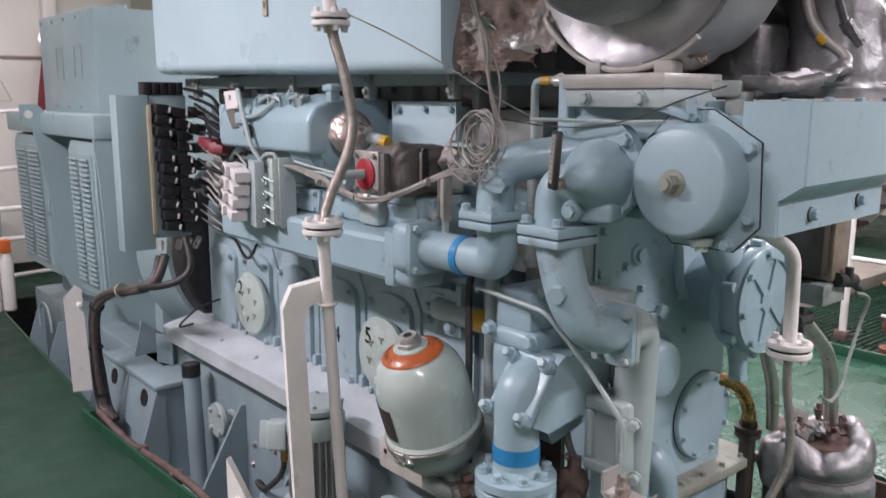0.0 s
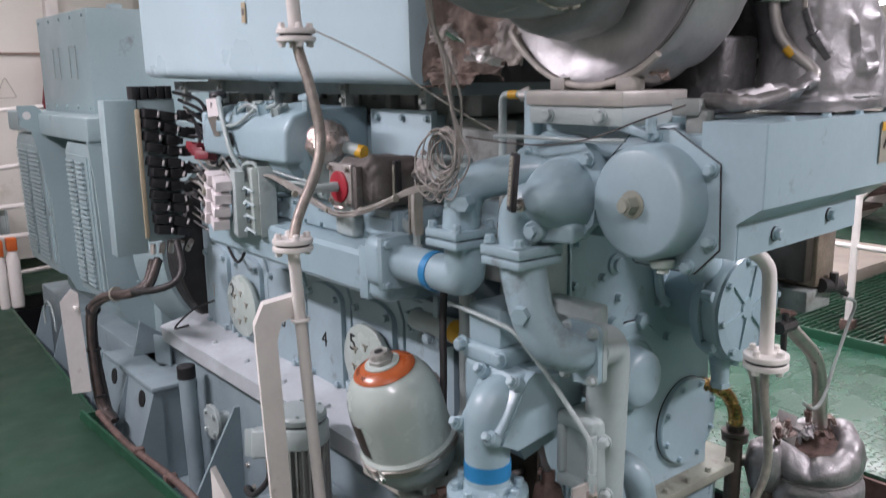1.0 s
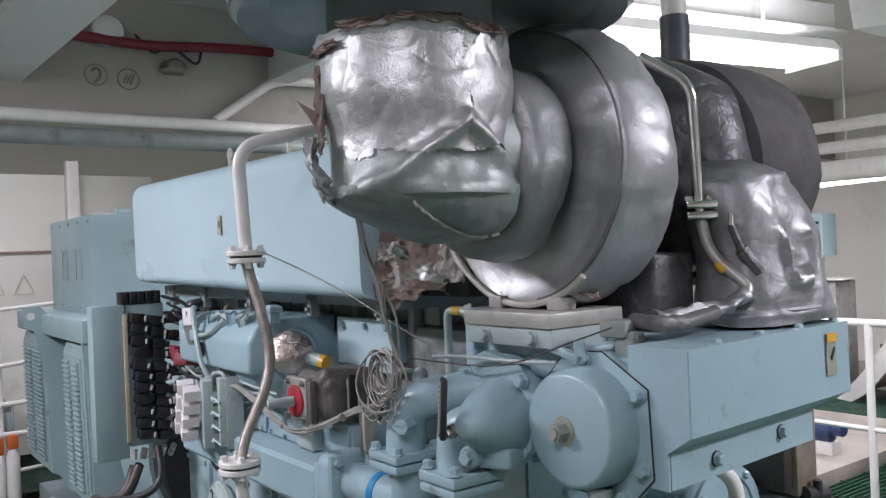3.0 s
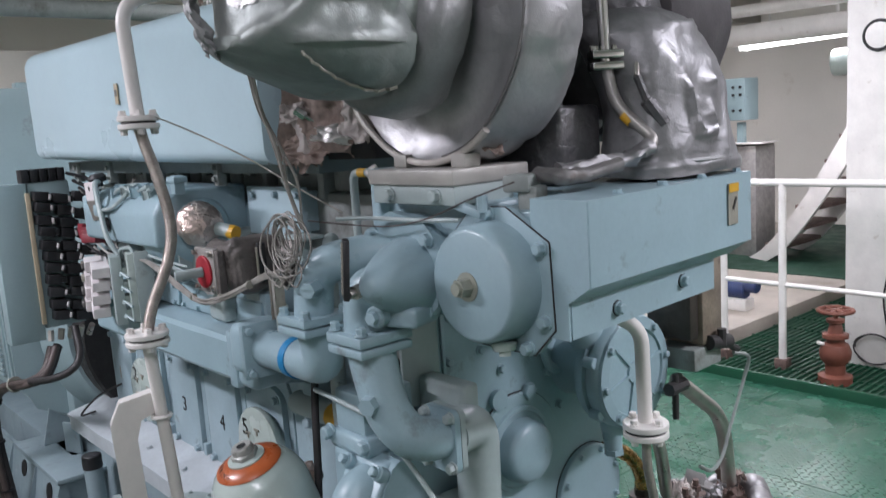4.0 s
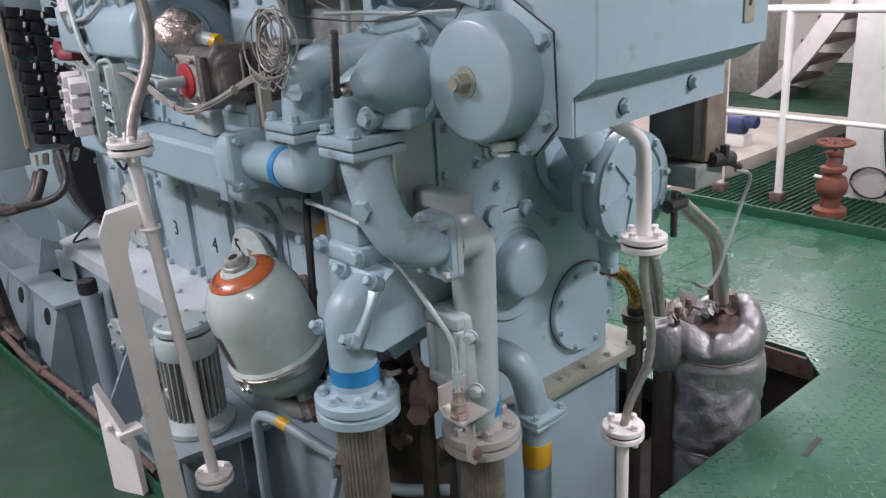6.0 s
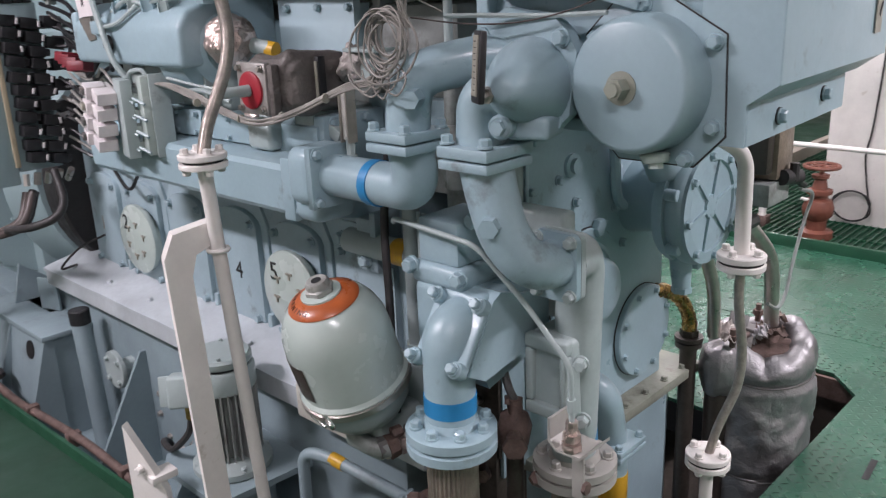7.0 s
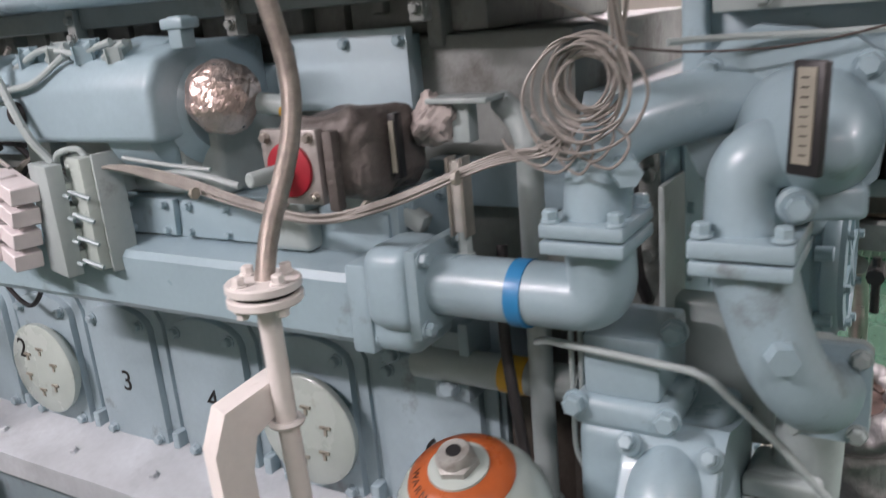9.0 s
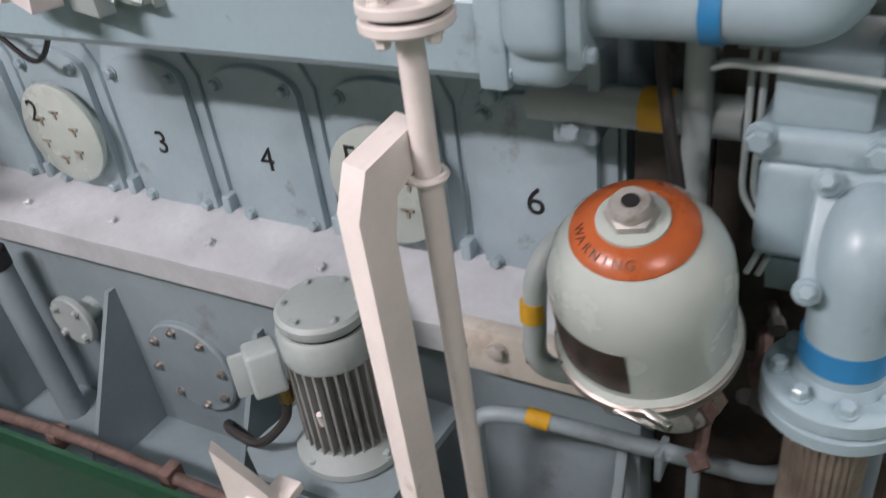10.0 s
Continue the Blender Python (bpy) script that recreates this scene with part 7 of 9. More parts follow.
    part("end_fitting", bm, COPPER, root5, "copper-coloured end fitting")


filter_pipes()


def bilge_valve():
    root = thing("bilge_valve", (1.55, 1.42, 0.24), "rust-brown small valve and fittings behind the braided hoses", "valve")
    bm = bmesh.new()
    lathe(bm, (1.53, 1.40, 0.40), (0, 0, 1), [(0.020, 0), (0.034, 0.012), (0.038, 0.045), (0.030, 0.075), (0.018, 0.085), (0.016, 0.115)], 18)
    cyl(bm, (1.53, 1.40, 0.445), (1.48, 1.36, 0.440), 0.018, seg=12)
    crumple(bm, 0.006, 45, 3)
    part("body", bm, RUST, root, "", 50)
    bm = bmesh.new()
    cyl(bm, (1.482, 1.362, 0.440), (1.470, 1.352, 0.440), 0.026, seg=6)
    part("union", bm, RUST, root)
    bm = bmesh.new()
    tube(bm, rounded([(1.53, 1.40, 0.42), (1.53, 1.40, 0.10), (1.56, 1.45, -0.45)], 0.05, 5), 0.019, 12)
    part("down_pipe", bm, STAINED_SHADED_STEEL, root)
    bm = bmesh.new()
    tube(bm, curve([(1.53, 1.40, 0.51), (1.52, 1.41, 0.55), (1.55, 1.45, 0.60), (1.60, 1.46, 0.62)], 5), 0.009, 8)
    part("branch", bm, OILY_GREY, root)
    bm = bmesh.new()
    slab(bm, (1.50, 1.395, 0.525), (0.07, 0.010, 0.012), (0, 20, 40), 0.003)
    part("lever", bm, RUST, root)
    for k, (x, y, z, r) in enumerate(((1.50, 1.47, 0.33, 0.020), (1.46, 1.53, 0.36, 0.022), (1.55, 1.36, 0.33, 0.017))):
        bm = bmesh.new()
        cyl(bm, (x, y, z), (x - 0.02, y - 0.018, z + 0.01 * k), r, r * 0.85, 6)
        cyl(bm, (x, y, z), (x + 0.05, y + 0.03, z - 0.05), r * 0.6, seg=8)
        part("fitting", bm, OILY_GREY if k == 1 else RUST, root)


bilge_valve()


def white_pipe():
    """The thin white pipe with flanges and a braided hose, on its flat-bar bracket."""
    root = thing("vent_pipe", (1.16, 1.86, -0.2), "white painted small-bore pipe with flanges and braided steel hose", "pipe")

    def joint(c, r=0.047, axis=(0, 0, 1)):
        for k in (-1, 1):
            bm = bmesh.new()
            lathe(bm, Vector(c) + Vector(axis) * (0.0085 * k), axis, [(r - 0.002, -0.006), (r, -0.004), (r, 0.004), (r - 0.002, 0.006)], 28)
            part("flange", bm, WHITE, root)
        bm = bmesh.new()
        lathe(bm, Vector(c), axis, [(r - 0.008, -0.003), (r - 0.008, 0.003)], 20)
        part("gasket", bm, RUBBER, root)
        bolts(root, ring_of(Vector(c) + Vector(axis) * 0.0145, axis, r * 0.72, 4, 30), axis, 0.0075, 0.012, WHITE)
        bolts(root, ring_of(Vector(c) - Vector(axis) * 0.0145, axis, r * 0.72, 4, 30), -Vector(axis), 0.0075, 0.012, WHITE)

    bm = bmesh.new()
    tube(bm, [(1.145, 1.848, 1.032), (1.160, 1.858, 0.86), (1.205, 1.880, 0.33), (1.222, 1.888, 0.12)], 0.0145, 14)
    part("lower_pipe", bm, WHITE, root)
    bm = bmesh.new()
    tube(bm, curve([(1.145, 1.848, 1.035), (1.162, 1.842, 1.10), (1.205, 1.830, 1.20), (1.218, 1.828, 1.28), (1.205, 1.838, 1.38), (1.190, 1.855, 1.46), (1.186, 1.86, 1.50)], 10), 0.0125, 14)
    part("braided_hose", bm, BRAID, root, "braided stainless-steel hose")
    bm = bmesh.new()
    tube(bm, rounded([(1.186, 1.86, 1.50), (1.178, 1.87, 1.755), (1.50, 1.82, 1.83), (1.85, 1.75, 1.84)], 0.06, 8), 0.0155, 14)
    part("upper_pipe", bm, WHITE, root)
    joint((1.145, 1.848, 1.032))
    joint((1.186, 1.86, 1.50), 0.044)
    joint((1.218, 1.886, 0.165), 0.047)
    bm = bmesh.new()
    tube(bm, ring_of((1.161, 1.860, 0.846), (0, 0, 1), 0.020, 16) + ring_of((1.161, 1.860, 0.846), (0, 0, 1), 0.020, 16)[:2], 0.005, 6)
    part("u_bolt", bm, WHITE, root)
    br = thing("pipe_bracket", (1.09, 1.87, -0.2), "white painted flat-bar bracket bent over at the top", "bracket")
    bm = bmesh.new()
    L = lambda s, z: V(1.052 + 0.108 * s, 1.878 - 0.008 * s, z)
    lean = lambda z: V(0.052, 0.03, 0) * (0.86 - z)
    pts = [L(0.0, 0.845), L(0.22, 0.893), L(1.12, 0.905), L(1.12, 0.862), L(0.62, 0.842), L(0.50, 0.80)]
    low0, low1 = L(0.50, -0.25) + lean(-0.25) * 1.0, L(0.0, -0.25) + lean(-0.25) * 1.0
    prism(bm, pts + [low0, low1], (0.012, 0.035, 0))
    part("flat_bar", bm, WHITE, br)
    bolts(br, [(1.11, 1.90, 0.10)], (-1, -0.3, 0), 0.008, 0.010, WHITE)
    # second, short bracket and a stay
    b2 = thing("short_bracket", (1.10, 2.24, -0.1), "short white flat-bar bracket cut off at an angle", "bracket")
    bm = bmesh.new()
    prism(bm, [V(1.085, 2.29, 0.325), V(1.10, 2.235, 0.255), V(1.125, 2.19, 0.16), V(1.135, 2.19, -0.25), V(1.085, 2.29, -0.25)], (0.02, 0.012, 0))
    bx(bm, (1.10, 2.20, 0.18), (1.17, 2.25, 0.20), 0.003)
    part("flat_bar", bm, WHITE, b2)
    bolts(b2, [(1.095, 2.245, 0.215)], (-1, -0.4, 0), 0.009, 0.014, WHITE)


white_pipe()


# ---- the alternator end ----
def alternator():
    root = thing("alternator", (1.8, 4.5, -0.26), "grey-green alternator with louvred side outlets on its base frame", "alternator")
    bm = bmesh.new()
    bx(bm, (1.56, 3.95, 0.10), (2.35, 5.55, 1.22), 0.012)
    part("frame", bm, PAINT_GEN, root)
    bm = bmesh.new()
    bx(bm, (1.33, 4.02, 1.14), (1.58, 5.55, 1.25), 0.012)
    part("top_rail", bm, PAINT_GEN, root)
    for y0, y1 in ((4.08, 4.46), (4.88, 5.46)):
        bm = bmesh.new()
        prism(bm, [V(x, y0, z) for x, z in ((1.58, 0.26), (1.36, 0.40), (1.345, 1.08), (1.36, 1.125), (1.58, 1.15))], (0, y1 - y0, 0))
        hood = part("air_outlet", bm, PAINT_GEN, root)
        bm = bmesh.new()
        prism(bm, [V(x, y0 + 0.03, z) for x, z in ((1.36, 0.44), (1.350, 0.44), (1.338, 1.07), (1.350, 1.07))], (0, y1 - y0 - 0.06, 0))
        screen = part("louvre_plate", bm, PAINT_GEN, hood)
        for i in range(26):
            z = 0.462 + i * 0.0232
            for k in range(2):
                bm = bmesh.new()
                w = (y1 - y0 - 0.13) / 2
                slab(bm, (1.346 - 0.012 * (z - 0.44) / 0.63 - 0.006, y0 + 0.05 + w * (k + 0.5) + 0.03 * k, z), (0.009, w * 0.84, 0.010), (0, 25, 0))
                part("louvre", bm, PAINT_GEN, screen)
    # upright rib plates with lifting lugs
    for y, rounded_top in ((4.03, True), (4.84, False)):
        bm = bmesh.new()
        prof = [(1.60, 0.22), (1.43, 0.30), (1.36, 0.46), (1.352, 0.80), (1.345, 0.98), (1.33, 1.12)] if rounded_top else [(1.60, 0.22), (1.43, 0.30), (1.36, 0.46), (1.352, 0.80), (1.325, 0.98), (1.29, 1.16)]
        if rounded_top:
            prof += [(1.385 + 0.055 * math.cos(radians(a)), 1.185 + 0.055 * math.sin(radians(a))) for a in range(190, 20, -20)]
        else:
            prof += [(1.235, 1.19), (1.235, 1.29), (1.32, 1.29)]
        prof += [(1.46, 1.18), (1.60, 1.17)] if rounded_top else [(1.40, 1.20), (1.60, 1.19)]
        prism(bm, [V(x, y, z) for x, z in prof], (0, 0.016, 0))
        rib = part("rib_plate", bm, PAINT_GEN, root, "upright rib plate with a lifting lug")
        bm = bmesh.new()
        lathe(bm, (1.385 if rounded_top else 1.275, y, 1.185 if rounded_top else 1.24), (0, -1, 0), [(0.020, 0), (0.020, 0.002)], 20)
        part("lug_hole", bm, CEIL, rib)
        if rounded_top:
            bolts(root, [(1.50, y, z) for z in (0.78, 0.66, 0.48)], (0, -1, 0), 0.009, 0.010, PAINT_GEN)
    bm = bmesh.new()
    bx(bm, (1.48, 4.39, 1.24), (2.30, 5.30, 1.75), 0.008)
    box = part("terminal_box", bm, PAINT_GEN, root)
    for y in (4.60, 4.90):
        bm = bmesh.new()
        for p, q in (((y, 1.42), (y + 0.11, 1.42)), ((y + 0.11, 1.42), (y + 0.11, 1.58)), ((y + 0.11, 1.58), (y, 1.58)), ((y, 1.58), (y, 1.42))):
            cyl(bm, (1.476, p[0], p[1]), (1.476, q[0], q[1]), 0.003, seg=5)
        part("embossed_frame", bm, PAINT_GREEN, box)
    bolts(root, [(1.48, 4.45 + 0.2 * i, 1.72) for i in range(5)] + [(1.48, 4.45 + 0.2 * i, 1.28) for i in range(5)], (-1, 0, 0), 0.008, 0.008, PAINT_GEN)
    bm = bmesh.new()
    bx(bm, (1.70, 4.7, 1.75), (1.76, 4.78, 1.80), 0.006)
    part("lifting_lug", bm, PAINT_GEN, root)
    # drive end: bell housing, and a flywheel whose black colour stands for the gap's shade
    bm = bmesh.new()
    cyl(bm, (1.95, 3.95, 0.66), (1.95, 3.72, 0.66), 0.50, 0.46, 48, 0.02)
    part("bell_housing", bm, PAINT_GEN, root)
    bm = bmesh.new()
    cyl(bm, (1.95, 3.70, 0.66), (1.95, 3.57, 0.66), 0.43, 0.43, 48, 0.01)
    part("flywheel", bm, RUBBER, root, "flywheel coloured black for the shade of the gap")
    # base frame
    bm = bmesh.new()
    bx(bm, (1.44, 3.66, -0.26), (2.36, 5.7, 0.17), 0.01)
    part("base_frame", bm, PAINT_BED, root)
    bm = bmesh.new()
    bx(bm, (1.317, 3.43, 0.148), (1.54, 4.05, 0.170), 0.004)
    prism(bm, [V(1.333, 3.452, 0.149), V(1.347, 3.452, 0.149), V(1.270, 3.452, -0.26), V(1.256, 3.452, -0.26)], (0, 0.95, 0))
    prism(bm, [V(1.345, 3.450, 0.149), V(1.54, 3.450, 0.149), V(1.54, 3.450, -0.26), V(1.268, 3.450, -0.26)], (0, 0.014, 0))
    part("foot_pad", bm, PAINT_BED, root)
    for y in (3.44, 3.76, 4.12, 4.42, 4.8, 5.2):
        bm = bmesh.new()
        prism(bm, [V(1.36, y, 0.146), V(1.328, y, 0.146), V(1.20, y, -0.25), V(1.36, y, -0.25)], (0, 0.012, 0))
        part("gusset", bm, PAINT_BED, root)
    for y in (3.57, 3.93):
        bm = bmesh.new()
        lathe(bm, (1.3195, y, 0.085), (-0.98, 0, 0.18), [(0.036, 0), (0.036, 0.003)], 20)
        part("lightening_hole", bm, MARK, root)
    bm = bmesh.new()
    prism(bm, [V(1.40, 3.885, 0.172), V(1.58, 3.885, 0.172), V(1.56, 3.885, 0.235), V(1.44, 3.885, 0.33)], (0, 0.012, 0))
    part("web", bm, PAINT_BED, root)
    bm = bmesh.new()
    slab(bm, (1.47, 3.70, 0.235), (0.012, 0.10, 0.13), (0, 0, 20), 0.003)
    part("angle_clip", bm, PAINT_BED, root)
    bm = bmesh.new()
    tube(bm, [V(1.30, 4.95 + 0.11 * math.cos(radians(a)), 0.12 + 0.11 * math.sin(radians(a))) for a in range(-20, 200, 12)], 0.006, 6)
    part("wire_loop", bm, PAINT_GREEN, root)
    return root


alternator()


def terminal_panel():
    root = thing("connector_board", (1.34, 3.5, 0.78), "grey-green cable connector board with rows of black plugs", "connector board")
    bm = bmesh.new()
    bx(bm, (1.222, 3.40, 0.74), (1.345, 3.47, 1.335), 0.004)
    part("side_plate", bm, PAINT_GEN, root)
    bm = bmesh.new()
    bx(bm, (1.335, 3.392, 0.80), (1.352, 3.40, 1.30), 0.002)
    part("strip", bm, BEIGE, root, "beige insulating strip")
    bm = bmesh.new()
    bx(bm, (1.352, 3.415, 0.78), (1.50, 3.46, 1.335), 0.003)
    part("back_plate", bm, PAINT_GEN, root)
    rng = random.Random(3)
    for i in range(11):
        for k in range(2):
            z = 1.285 - i * 0.046 - 0.012 * k + rng.uniform(-0.004, 0.004)
            x = 1.385 + k * 0.072 + rng.uniform(-0.004, 0.004) + 0.002 * i
            bm = bmesh.new()
            slab(bm, (x, 3.392, z), (0.052, 0.05, 0.036), (0, 8 + rng.uniform(-5, 5), rng.uniform(-8, 8)), 0.003)
            slab(bm, (x + 0.032, 3.388, z - 0.005), (0.020, 0.036, 0.024), (0, 8, 0), 0.003)
            con = part("connector", bm, BLACK, root, "black plug connector")
            if (i + k) % 4 != 3:
                bm = bmesh.new()
                slab(bm, (x + 0.028, 3.366, z - 0.004), (0.008, 0.006, 0.020), (0, 8 + rng.uniform(-15, 15), 0), 0.001)
                part("clip", bm, PINK, con, "small pale clip")
    for k in range(6):
        bm = bmesh.new()
        z = 1.27 - 0.07 * k
        slab(bm, (1.535, 3.40, z), (0.06, 0.04, 0.04), (0, rng.uniform(-10, 20), rng.uniform(-15, 15)), 0.004)
        part("relay", bm, BLACK, root, "black relay housing")
    for k in range(5):
        bm = bmesh.new()
        bx(bm, (1.335 + k * 0.032, 3.41, 1.335), (1.362 + k * 0.032, 3.47, 1.385), 0.003)
        part("fuse_holder", bm, BLACK, root)
    for k in range(7):
        z0 = 1.14 - 0.032 * k
        bm = bmesh.new()
        tube(bm, curve([(1.54, 3.34, z0), (1.57, 3.30, z0 - 0.055), (1.55, 3.15, z0 - 0.05), (1.50, 3.0, z0 - 0.01), (1.44, 2.80, 1.10 - 0.02 * k)]), 0.0045, 7)
        part("wire", bm, PALE_WIRE, root, "pale looped wire")
    for k in range(4):
        bm = bmesh.new()
        slab(bm, (1.47 - 0.018 * k, 3.16 - 0.07 * k, 1.165 - 0.006 * k), (0.06, 0.055, 0.030), (0, 10, 12 * k), 0.004)
        part("red_cap", bm, RED_DARK, root, "dark red plastic cap")
    for k in range(6):
        bm = bmesh.new()
        tube(bm, curve([(1.50 + 0.02 * k, 3.42, 1.36 - 0.03 * k), (1.53, 3.25, 1.33 - 0.035 * k), (1.52 + 0.01 * k, 3.1, 1.25 - 0.02 * k), (1.50, 2.92, 1.28 - 0.03 * k)]), 0.007, 7)
        part("harness_wire", bm, BLACK, root, "black wire")
    rng = random.Random(5)
    for k in range(14):
        z0 = 1.29 - 0.034 * k
        bm = bmesh.new()
        tube(bm, curve([(1.53, 3.39, z0), (1.57 + rng.uniform(-0.02, 0.03), 3.30, z0 - rng.uniform(0.0, 0.06)), (1.56 + rng.uniform(-0.03, 0.03), 3.16, z0 - rng.uniform(0.02, 0.10)), (1.54, 3.05 + rng.uniform(-0.05, 0.05), z0 - rng.uniform(-0.02, 0.12)), (1.56, 2.9, z0 - rng.uniform(-0.05, 0.10))]), rng.uniform(0.004, 0.008), 6)
        part("harness_wire", bm, BLACK if k % 4 else CABLE_GREY, root, "black wire" if k % 4 else "grey wire")
    for k in range(5):
        bm = bmesh.new()
        cyl(bm, (1.36 + 0.035 * k, 3.39 - 0.01 * k, 0.775), (1.355 + 0.035 * k, 3.385, 0.735), 0.012, seg=6)
        part("gland", bm, STEEL, root, "metal cable gland")
    # heavy cables to the deck
    cab = thing("power_cable", (1.2, 3.7, 0.0), "bundle of thick dark power cables along a white plate", "cable")
    path = curve([(1.36, 3.413, 0.705), (1.31, 3.381, 0.623), (1.26, 3.438, 0.583), (1.21, 3.587, 0.551), (1.185, 3.718, 0.471), (1.185, 3.77, 0.325), (1.19, 3.766, 0.149), (1.2, 3.755, 0.021), (1.21, 3.675, -0.013)])
    for k, (dx, dy) in enumerate(((0, 0), (0.020, 0.012), (0.006, -0.022), (0.024, -0.010))):
        bm = bmesh.new()
        tube(bm, [p + V(dx + 0.004 * math.sin(i * 0.21 + k), dy + 0.004 * math.cos(i * 0.17 + 2 * k), 0.004 * math.sin(i * 0.13 + k)) for i, p in enumerate(path)], 0.0145, 10)
        part("cable", bm, RUBBER if k % 2 else CABLE_BROWN, cab)
    bm = bmesh.new()
    tube(bm, curve([(1.42, 3.296, 0.789), (1.4, 3.212, 0.702), (1.36, 3.204, 0.652), (1.3, 3.265, 0.621), (1.262, 3.38, 0.601)]), 0.014, 10)
    part("branch_cable", bm, RUBBER, cab)
    bm = bmesh.new()
    tube(bm, curve([(1.50, 3.45, 0.40), (1.46, 3.5, 0.385), (1.52, 3.45, 0.46), (1.60, 3.40, 0.50)]), 0.0045, 8)
    part("branch_cable", bm, RUBBER, cab)
    for f in (0.33, 0.50, 0.66, 0.82):
        p = path[int(f * (len(path) - 1))] + V(0.012, -0.006, 0)
        q = path[int(f * (len(path) - 1)) + 1] + V(0.012, -0.006, 0)
        d = (q - p).normalized() * 0.005
        bm = bmesh.new()
        cyl(bm, p - d, p + d, 0.031, seg=14)
        part("cable_tie", bm, BLACK if f > 0.4 else STICKER, cab)
    wp = thing("cable_plate", (1.13, 3.75, 0.0), "white painted steel plate cut to a point at the top", "plate")
    bm = bmesh.new()
    prism(bm, [V(1.076, 3.74, 0.516), V(1.124, 3.74, 0.565), V(1.15, 3.74, 0.542), V(1.164, 3.74, 0.106), V(1.086, 3.74, 0.115)], (0.004, 0.012, 0))
    part("plate", bm, WHITE, wp)
    bolts(wp, [(1.138, 3.74, 0.482)], (0, -1, 0), 0.01, 0.014, WHITE)
    rp = thing("bilge_pipe", (1.22, 3.0, -0.1), "rust-brown pipe along the edge of the floor", "pipe")
    bm = bmesh.new()
    tube(bm, curve([(1.172, 3.70, 0.02), (1.180, 3.40, -0.01), (1.188, 3.1, 0.005), (1.198, 2.85, 0.010), (1.208, 2.6, -0.01), (1.212, 2.3, -0.02)]), 0.014, 10)
    part("pipe", bm, RUST, rp)
    for y in (3.25, 2.95, 2.62):
        bm = bmesh.new()
        slab(bm, (1.185 + 0.04 * (3.25 - y), y, -0.01), (0.045, 0.03, 0.05), (0, 0, 0), 0.004)
        part("clip", bm, RUST, rp)


terminal_panel()


# ---- wires ----
def wires():
    root = thing("sensor_cable", (1.33, 1.6, 1.1), "bundle of thin grey sensor cables with a hanging coil", "cable")
    rng = random.Random(21)
    for k in range(13):
        bm = bmesh.new()
        pts = []
        big = 0.0 if k < 8 else rng.uniform(0.006, 0.022)
        cy, cz = 1.491 + rng.uniform(-0.007, 0.007), 1.251 + rng.uniform(-0.007, 0.007) - 0.3 * big
        tilt, lean, wide = rng.uniform(-0.35, 0.35), rng.uniform(-0.3, 0.3), rng.uniform(0.84, 1.08)
        for i in range(18):
            a = radians(i * 20 + k * 40)
            r = 0.032 + 0.0013 * (k % 6) + big + 0.0035 * noise.noise(V(math.cos(a) * 1.6, math.sin(a) * 1.6, k * 1.7))
            dy, dz = r * wide * math.cos(a), r * math.sin(a)
            pts.append(V(1.318 + tilt * dy + lean * dz - 0.0015 * k, cy + dy, cz + dz))
        pts.append(pts[0])
        tube(bm, curve(pts, 3), 0.0017 + 0.0004 * (k % 2), 6)
        part("coil", bm, CABLE_GREY, root)
    for k in range(5):
        bm = bmesh.new()
        w0 = 0.0026 * math.sin(2.0 * k)
        tube(bm, curve([(1.32 - 0.003 * k, 1.50 + 0.012 * k, 1.21 - 0.008 * k), (1.31, 1.53 + 0.012 * k, 1.175), (1.315, 1.62, 1.155 + 0.0026 * k), (1.300 + w0, 1.76, 1.102 + 0.0026 * k), (1.297 - w0, 1.88, 1.075 + 0.0026 * k), (1.31 + w0, 2.02, 1.085 + 0.003 * k), (1.33, 2.20, 1.112 + 0.004 * k), (1.35, 2.38, 1.13), (1.34, 2.55, 1.12 - 0.012 * k)]), 0.0027, 6)
        part("cable", bm, CABLE_GREY, root)
    for y, z in ((1.66, 1.142), (1.80, 1.098), (1.95, 1.082), (2.12, 1.105)):
        bm = bmesh.new()
        cyl(bm, (1.305, y - 0.003, z), (1.305, y + 0.003, z), 0.0095, seg=8)
        part("cable_tie", bm, STICKER, root)
    rng = random.Random(8)
    for k in range(5):
        bm = bmesh.new()
        j = [rng.uniform(-0.011, 0.011) for _ in range(6)]
        tube(bm, curve([(1.325, 1.462 - 0.004 * k, 1.27), (1.302 + j[0], 1.447 + j[1], 1.36), (1.280 + j[2], 1.440 + j[3], 1.43), (1.258 + 0.5 * j[4], 1.450 + j[5], 1.50), (1.235, 1.440 + 0.006 * k, 1.60)]), 0.0019 + 0.0006 * (k % 3), 6)
        part("hanging_cable", bm, CABLE_GREY, root)
    for k in range(6):
        bm = bmesh.new()
        y0, z0, sp = 1.47 + 0.016 * k, 1.175 + rng.uniform(-0.008, 0.012), rng.uniform(0.018, 0.034)
        tube(bm, curve([(1.32, y0 + 0.012, 1.215), (1.305, y0 - sp, z0 + 0.012), (1.302, y0 - 0.3 * sp, z0 - 0.018), (1.305, y0 + sp, z0 - 0.006), (1.312, y0 + 1.6 * sp, z0 + 0.010)]), 0.0019, 6)
        part("loose_loop", bm, CABLE_GREY, root)
    bm = bmesh.new()
    tube(bm, curve([(1.34, 1.46, 1.285), (1.40, 1.40, 1.272), (1.42, 1.30, 1.272), (1.43, 1.20, 1.29), (1.44, 1.10, 1.325), (1.50, 1.05, 1.35)]), 0.0016, 6)
    part("cross_cable", bm, CABLE_BROWN, root)
    bm = bmesh.new()
